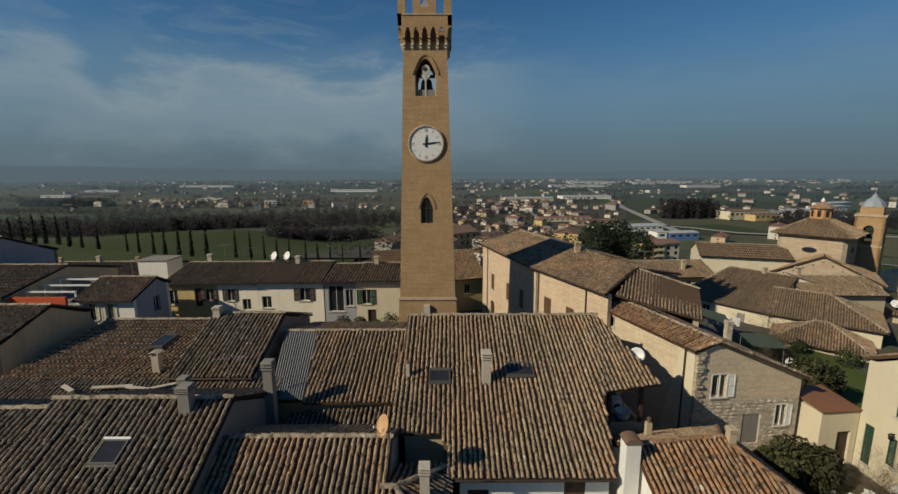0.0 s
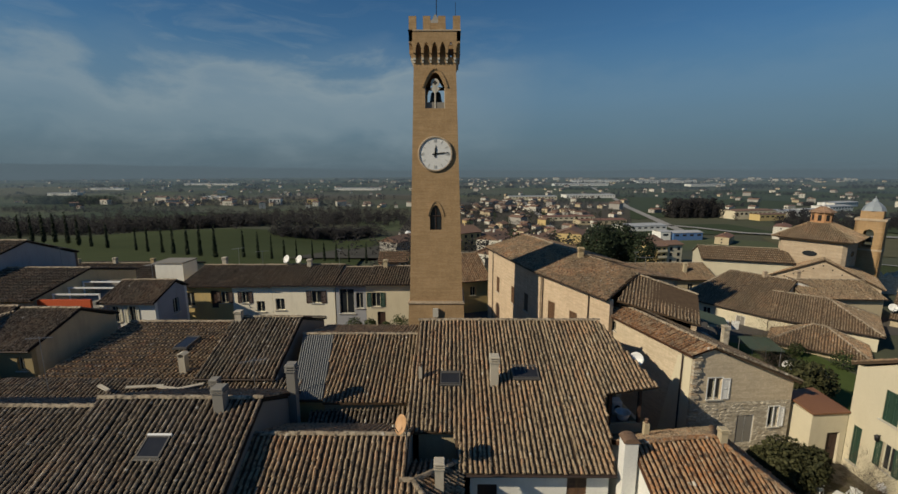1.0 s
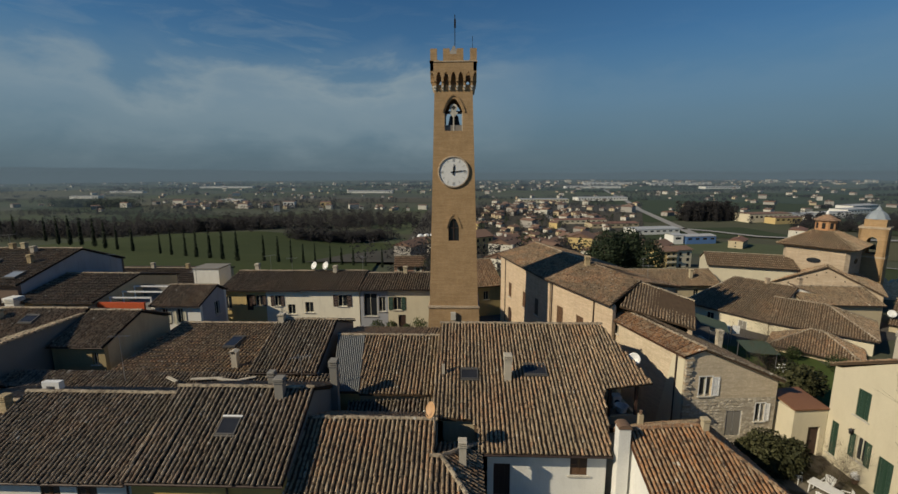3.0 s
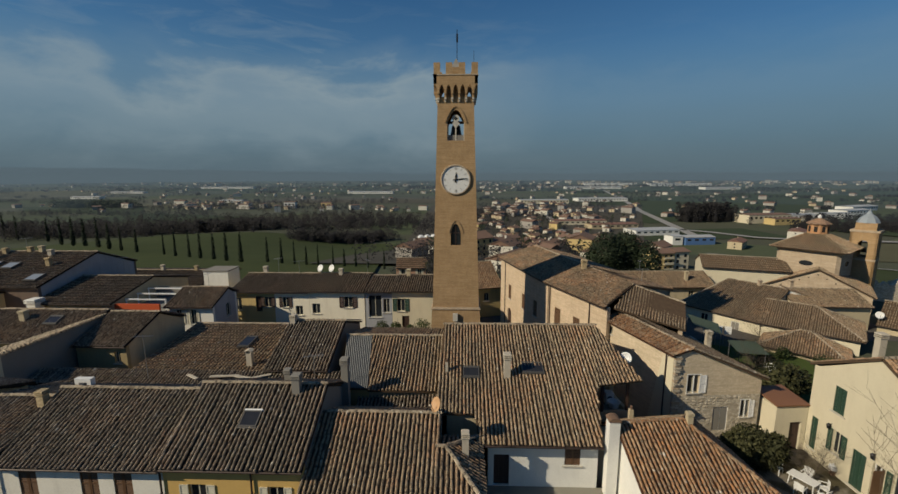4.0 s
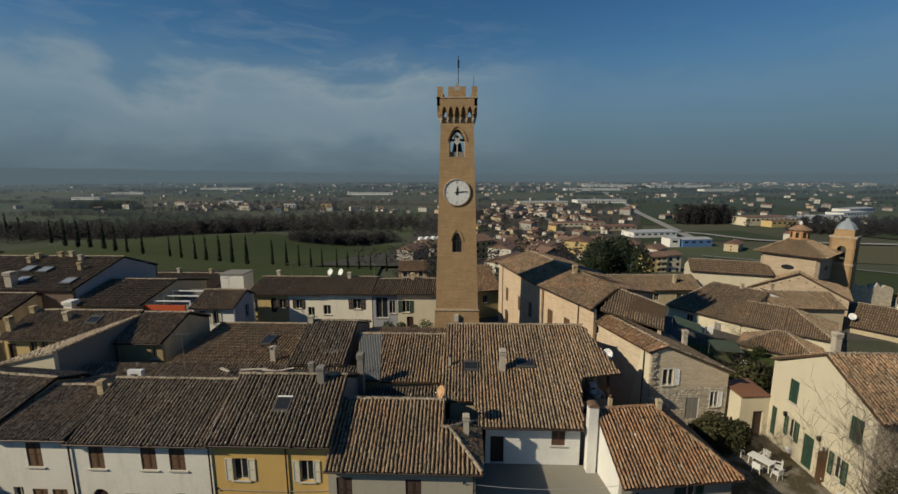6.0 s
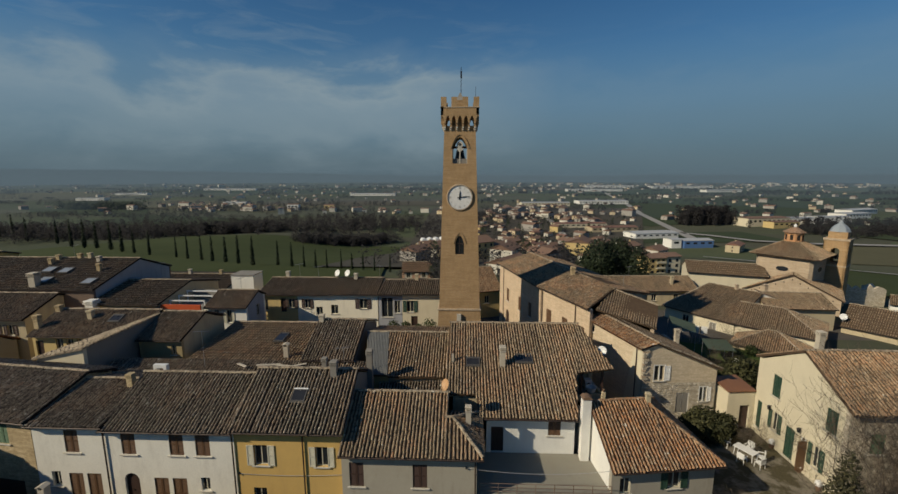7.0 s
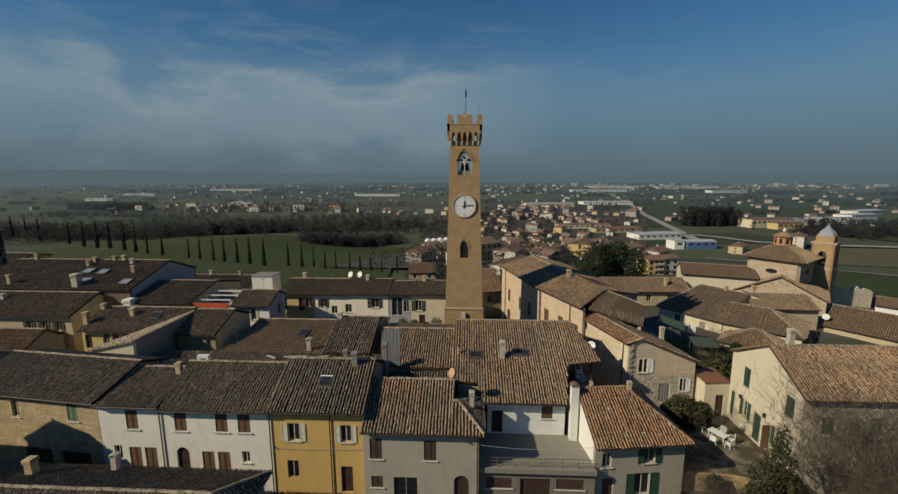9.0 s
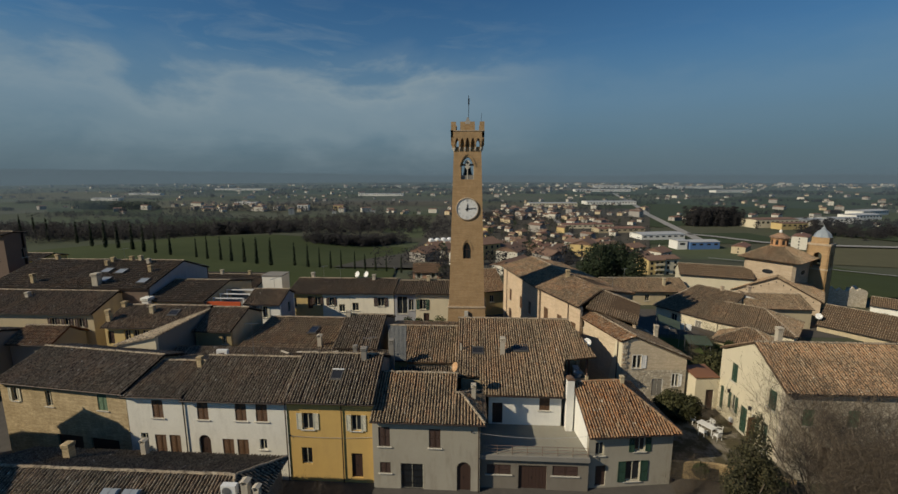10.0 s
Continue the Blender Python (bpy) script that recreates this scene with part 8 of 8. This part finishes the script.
for x, y, t, L, D, H, wm, rm, lb in ((206, 468, 12, 52, 24, 6, M_WHITE2, M_SHEDROOF, "white factory shed with a pale roof"), (221, 405, 8, 30, 16, 7, M_BLUE, M_SHEDROOF, "blue factory shed with a pale roof"), (199, 402, 8, 10, 14, 8, M_WHITE2, M_SHEDROOF, "white office block by a shed"),
                                     (408, 592, 12, 66, 28, 11, M_CREAM, M_FARROOF, "large cream-walled factory building"), (418, 566, 12, 40, 16, 8, M_OCHRE, M_FARROOF, "ochre wing of a factory"), (180, 520, 10, 60, 20, 6, M_BEIGE, M_FARROOF2, "long low block with a red roof"), (150, 560, 6, 70, 18, 6, M_CREAM, M_FARROOF2, "long low block with a red roof"),
                                     (330, 1050, 5, 120, 40, 8, M_WHITE2, M_SHEDROOF, "long pale-walled factory shed"), (180, 980, 4, 110, 30, 8, M_CREAM, M_SHEDROOF, "long pale-walled factory shed"), (-560, 1010, -8, 60, 20, 6, M_WHITE2, M_SHEDROOF, "long white shed among fields"), (-330, 1500, 0, 160, 30, 7, M_WHITE2, M_SHEDROOF, "long low white greenhouse"),
                                     (620, 700, 20, 60, 26, 8, M_WHITE2, M_SHEDROOF, "plain white factory shed"), (700, 780, 25, 80, 26, 8, M_WHITE2, M_SHEDROOF, "plain white factory shed"), (560, 1900, 3, 240, 40, 10, M_WHITE2, M_SHEDROOF, "very long plain white shed"), (1050, 1800, 10, 160, 40, 10, M_WHITE2, M_SHEDROOF, "long plain white shed"), (-1085, 1190, 0, 84, 20, 6, M_WHITE2, M_SHEDROOF, "long low white greenhouse"), (-1225, 1522, 0, 122, 24, 7, M_WHITE2, M_SHEDROOF, "long low white greenhouse"), (-350, 840, 5, 22, 14, 12, M_WHITE2, M_FARROOF, "white block of flats among fields"), (-277, 842, 5, 20, 14, 11, M_OCHRE, M_FARROOF2, "ochre block of flats among fields"), (1150, 2350, 2, 320, 60, 12, M_WHITE2, M_SHEDROOF, "very long plain white shed"), (820, 2500, -4, 260, 60, 12, M_WHITE2, M_SHEDROOF, "very long plain white shed"), (-1150, 2050, 0, 260, 30, 8, M_WHITE2, M_SHEDROOF, "long low white greenhouse"), (470, 620, 8, 60, 22, 8, M_WHITE2, M_SHEDROOF, "plain white factory shed"), (540, 640, 8, 50, 22, 8, M_WHITE2, M_SHEDROOF, "plain white factory shed")):
    shed_far(x, y, t, L, D, H, wm, rm, lb)

flats = thing("apartment_block", pose(59, 118, ground_z(59, 118), 0, 0, 12) @ Matrix.Diagonal((0.82, 0.82, 0.62, 1)), "three-storey cream and ochre block of flats", "apartment block")
part("wall", Shape().box(-6.5, -4, -3, 0.5, 4, 8.2), M_OCHRE, flats)
part("wall", Shape().box(0.5, -3.6, -3, 6.5, 4, 8.6), M_CREAM, flats)
part("roof", Shape().prism([V((-6.9, -4.4, 8.2)), V((0.5, -4.4, 8.2)), V((0.5, 0, 9.6)), V((-6.9, 0, 9.6))], (0, 0, 0.25)).prism([V((-6.9, 4.4, 8.2)), V((0.5, 4.4, 8.2)), V((0.5, 0, 9.6)), V((-6.9, 0, 9.6))], (0, 0, 0.25)), M_FARROOF, flats)
part("roof", Shape().prism([V((0.4, -4.1, 8.6)), V((6.9, -4.1, 8.6)), V((6.9, 0, 9.8)), V((0.4, 0, 9.8))], (0, 0, 0.25)).prism([V((0.4, 4.3, 8.6)), V((6.9, 4.3, 8.6)), V((6.9, 0, 9.8)), V((0.4, 0, 9.8))], (0, 0, 0.25)), M_FARROOF, flats)
for z_ in (0.6, 3.4, 6.1):
    for x_, y_ in ((-5.6, -4.06), (-3.4, -4.06), (-1.4, -4.06), (1.6, -3.66), (4.6, -3.66)):
        w_ = part("window", box_mesh("flat_window", 1.0, 0.1, 1.5, M_GLASS), None, flats)
        w_.location = (x_, y_, z_)
    part("balcony", Shape().box(-3.9, -5.0, z_ - 0.3, -0.4, -4.0, z_ - 0.15).box(-3.9, -5.0, z_ - 0.15, -0.4, -4.92, z_ + 0.75), M_CREAM, flats)

gable_house("brick_cottage", "small dark brick house with white openings beside fields", -18.5, 97.5, 4, 8.5, 6, -6, -1.6, 0.2, 3.0, -1.6, M_SALMON, M_TILE_FAR, M_PAN, seed=341, pitch=0.3, step=0.7, front=[(1.2, -3.6, 1.0, 1.4, False, "ivory"), (5.4, -3.6, 1.0, 1.4, False, "ivory")])
leafy("dark_bush", "dark evergreen bush beside a brick house", -9.0, 98, -4.0, [(0, 0, 2.0, 2.4, 2.0, 2.4), (2.6, 0.5, 1.7, 1.8, 1.8, 2.0)], 2400, 0.22, M_CYP, 45, (1.0, 0.12), "bush")
# terraced houses with curved white roofs
for i in range(5):
    h = thing("vaulted_house", pose(-42 + i * 6.0, 396 + i * 2.4, ground_z(-30, 400), 0, 0, 14), "terraced house with a white vaulted roof", "house", "vaulted terraced houses")
    part("wall", Shape().box(-3, -5, -2, 3, 5, 6), M_SALMON, h)
    sh = Shape().prism([V((-3.1 * math.cos(math.pi * j / 10), -5.4, 6.02 + 2.6 * math.sin(math.pi * j / 10))) for j in range(11)], (0, 10.8, 0))
    part("vault", sh, M_WHITEP, h)


def wood(label, spots, height, mat, seed, per=100, w=0.5, clump=0.078):
    """A stand of trees as one mass of small clumps."""
    rng = np.random.default_rng(seed)
    P = np.array([(x, y, ground_z(x, y)) for x, y in spots])
    n = len(P)
    hh = height * rng.uniform(0.6, 1.15, n)
    c = np.repeat(P, per, 0)
    h = np.repeat(hh, per)
    u = rng.uniform(0.04, 1, n * per)
    r = h * w * np.sqrt(np.clip(1.05 - np.abs(u - 0.55) * 1.7, 0.08, 1)) * rng.uniform(0.2, 1, n * per)
    a = rng.uniform(0, 2 * np.pi, n * per)
    c = c + np.stack([r * np.cos(a), r * np.sin(a), u * h], 1)
    d = rng.normal(size=(n * per, 3)) * 0.42 + (0.88, -0.47, 0)
    e = rng.normal(size=(n * per, 3)) * 0.42 + (0, 0.2, 1)
    s = (h * clump)[:, None] * rng.uniform(0.5, 1.4, (n * per, 1))
    d, e = d / np.linalg.norm(d, axis=1)[:, None] * s, e / np.linalg.norm(e, axis=1)[:, None] * s
    q = np.stack([c - d, c + e, c + d], 1).reshape(-1, 3)
    me = bpy.data.meshes.new("wood")
    me.from_pydata(q.tolist(), [], [(3 * i, 3 * i + 1, 3 * i + 2) for i in range(n * per)])
    me.materials.append(mat)
    return tagged(new("woodland", me), label, "trees", kind="stuff")


rng = random.Random(9)


def belt(xa, ya, xb, yb, n, wdt):
    return [(xa + (xb - xa) * t + rng.gauss(0, wdt), ya + (yb - ya) * t + rng.gauss(0, wdt)) for t in (rng.random() for _ in range(n))]


wood("dark copse of bare trees behind a green field", belt(-150, 356, -86, 424, 210, 7), 9.5, M_WOOD, 1)
wood("brown bare woodland along a valley", belt(-640, 470, -340, 446, 460, 22) + belt(-340, 446, -235, 476, 190, 14) + belt(-235, 476, -90, 560, 150, 24), 13, M_WOOD, 2)
wood("scattered bare trees on brown meadows", belt(-560, 560, -380, 560, 130, 38) + belt(-380, 560, -120, 640, 240, 50) + belt(-60, 480, 40, 760, 130, 30), 10, M_WOOD, 3, per=80)
wood("dark block of evergreen trees among fields", belt(-851, 856, -690, 860, 240, 9), 15, M_CYP, 4, per=60, clump=0.1)
wood("bare trees and gardens round a far village", belt(-660, 813, -180, 835, 190, 26) + belt(-760, 700, -420, 690, 150, 20) + belt(-900, 990, -150, 1010, 170, 40), 9, M_WOOD, 14, per=50, clump=0.11)
wood("row of tall dark poplars on the plain", belt(302, 594, 374, 597, 190, 5), 24, M_WOOD, 12, w=0.16, per=90, clump=0.05)
wood("bare trees beside a country road", belt(395, 500, 560, 490, 170, 16) + belt(455, 590, 640, 580, 120, 18), 10, M_WOOD, 5)
wood("hedgerows across the plain", [p for _ in range(150) for x, y in [(rng.uniform(-1900, 1400), 620 + 1500 * rng.random())] for p in belt(x, y, x + rng.uniform(-200, 200), y + rng.uniform(-10, 10), 26, 3)], 7, M_WOOD, 6, per=22, clump=0.16)
wood("far hedgerows and copses on the plain", [p for _ in range(230) for x, y in [(rng.uniform(-3000, 3000), 1500 + 2300 * rng.random())] for p in belt(x, y, x + rng.uniform(-300, 300), y + rng.uniform(-15, 15), 22, 5)], 9, M_WOOD, 13, per=12, clump=0.3)
wood("bare trees between the houses of the lower town", [(x, y) for _ in range(1100) for y in [130 + rng.random() ** 1.2 * 800] for x in [rng.uniform(-40, 60) + (y - 130) * rng.uniform(-0.05, 0.42)]], 7, M_WOOD, 7, per=50)
wood("dark garden evergreens of the lower town", [(x, y) for _ in range(120) for y in [150 + rng.random() * 500] for x in [rng.uniform(-30, 60) + (y - 130) * rng.uniform(-0.03, 0.4)]], 9, M_CYP, 8, per=50, w=0.3)
wood("scrub and bare trees on the town's slope", belt(-20, 92, 20, 84, 20, 5), 5, M_WOOD, 11)

# distance at the plain's edge: a glowing strip with haze painted as a vertical gradient
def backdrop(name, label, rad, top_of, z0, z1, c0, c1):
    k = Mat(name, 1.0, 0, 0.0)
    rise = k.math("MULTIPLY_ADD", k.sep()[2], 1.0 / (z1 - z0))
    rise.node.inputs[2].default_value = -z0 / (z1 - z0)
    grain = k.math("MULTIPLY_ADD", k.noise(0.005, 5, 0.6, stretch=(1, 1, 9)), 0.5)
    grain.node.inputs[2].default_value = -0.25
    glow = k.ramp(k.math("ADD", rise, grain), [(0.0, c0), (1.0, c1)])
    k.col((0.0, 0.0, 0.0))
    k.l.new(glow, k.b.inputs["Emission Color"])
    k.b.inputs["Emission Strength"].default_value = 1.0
    vs, fs, n = [], [], 160
    for i in range(n + 1):
        a = radians(-80 + 160 * i / n)
        vs += [(math.sin(a) * rad, math.cos(a) * rad, -60), (math.sin(a) * rad * 1.01, math.cos(a) * rad * 1.01, top_of(a))]
        if i:
            fs.append((2 * i - 2, 2 * i, 2 * i + 1, 2 * i - 1))
    tagged(new("backdrop", mesh_of("backdrop", vs, fs, k.m, True)), label, "hills", kind="structure")


ripple = lambda a, f, s: noise.noise((a * f, s, 0))


def haze_glow_veil(rad, dense, z1):
    """A see-through glowing sheet that imitates winter haze over the plain at a distance."""
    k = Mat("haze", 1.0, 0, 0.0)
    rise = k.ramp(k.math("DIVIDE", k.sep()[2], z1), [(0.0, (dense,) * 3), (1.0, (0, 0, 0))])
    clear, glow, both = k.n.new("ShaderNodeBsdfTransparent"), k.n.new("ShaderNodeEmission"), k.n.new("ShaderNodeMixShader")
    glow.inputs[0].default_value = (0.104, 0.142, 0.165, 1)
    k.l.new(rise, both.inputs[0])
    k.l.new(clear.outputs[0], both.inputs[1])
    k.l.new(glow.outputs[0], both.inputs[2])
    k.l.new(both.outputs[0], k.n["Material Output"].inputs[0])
    vs, fs, n = [], [], 90
    for i in range(n + 1):
        a = radians(-75 + 150 * i / n)
        vs += [(math.sin(a) * rad, math.cos(a) * rad, -60), (math.sin(a) * rad, math.cos(a) * rad, z1)]
        if i:
            fs.append((2 * i - 2, 2 * i, 2 * i + 1, 2 * i - 1))
    tagged(new("backdrop", mesh_of("backdrop", vs, fs, k.m, True)), "glowing see-through sheet imitating grey-blue haze over the plain", "haze", kind="structure")


# sheets grow denser outwards, painting the fade of distance as glow
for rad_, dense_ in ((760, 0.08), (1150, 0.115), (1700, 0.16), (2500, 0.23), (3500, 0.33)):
    haze_glow_veil(rad_, dense_, 22 + rad_ * 0.016)
backdrop("far_haze_glow", "low hills at the edge of the plain, their haze painted as blue-grey glow", 4700, lambda a: 26 + 105 * max(0.0, -math.sin(a + 0.1)) ** 1.2 + 12 * ripple(a, 5, 0.5) + 8 * ripple(a, 18, 3.5), -40, 150, (0.078, 0.108, 0.126), (0.100, 0.140, 0.164))
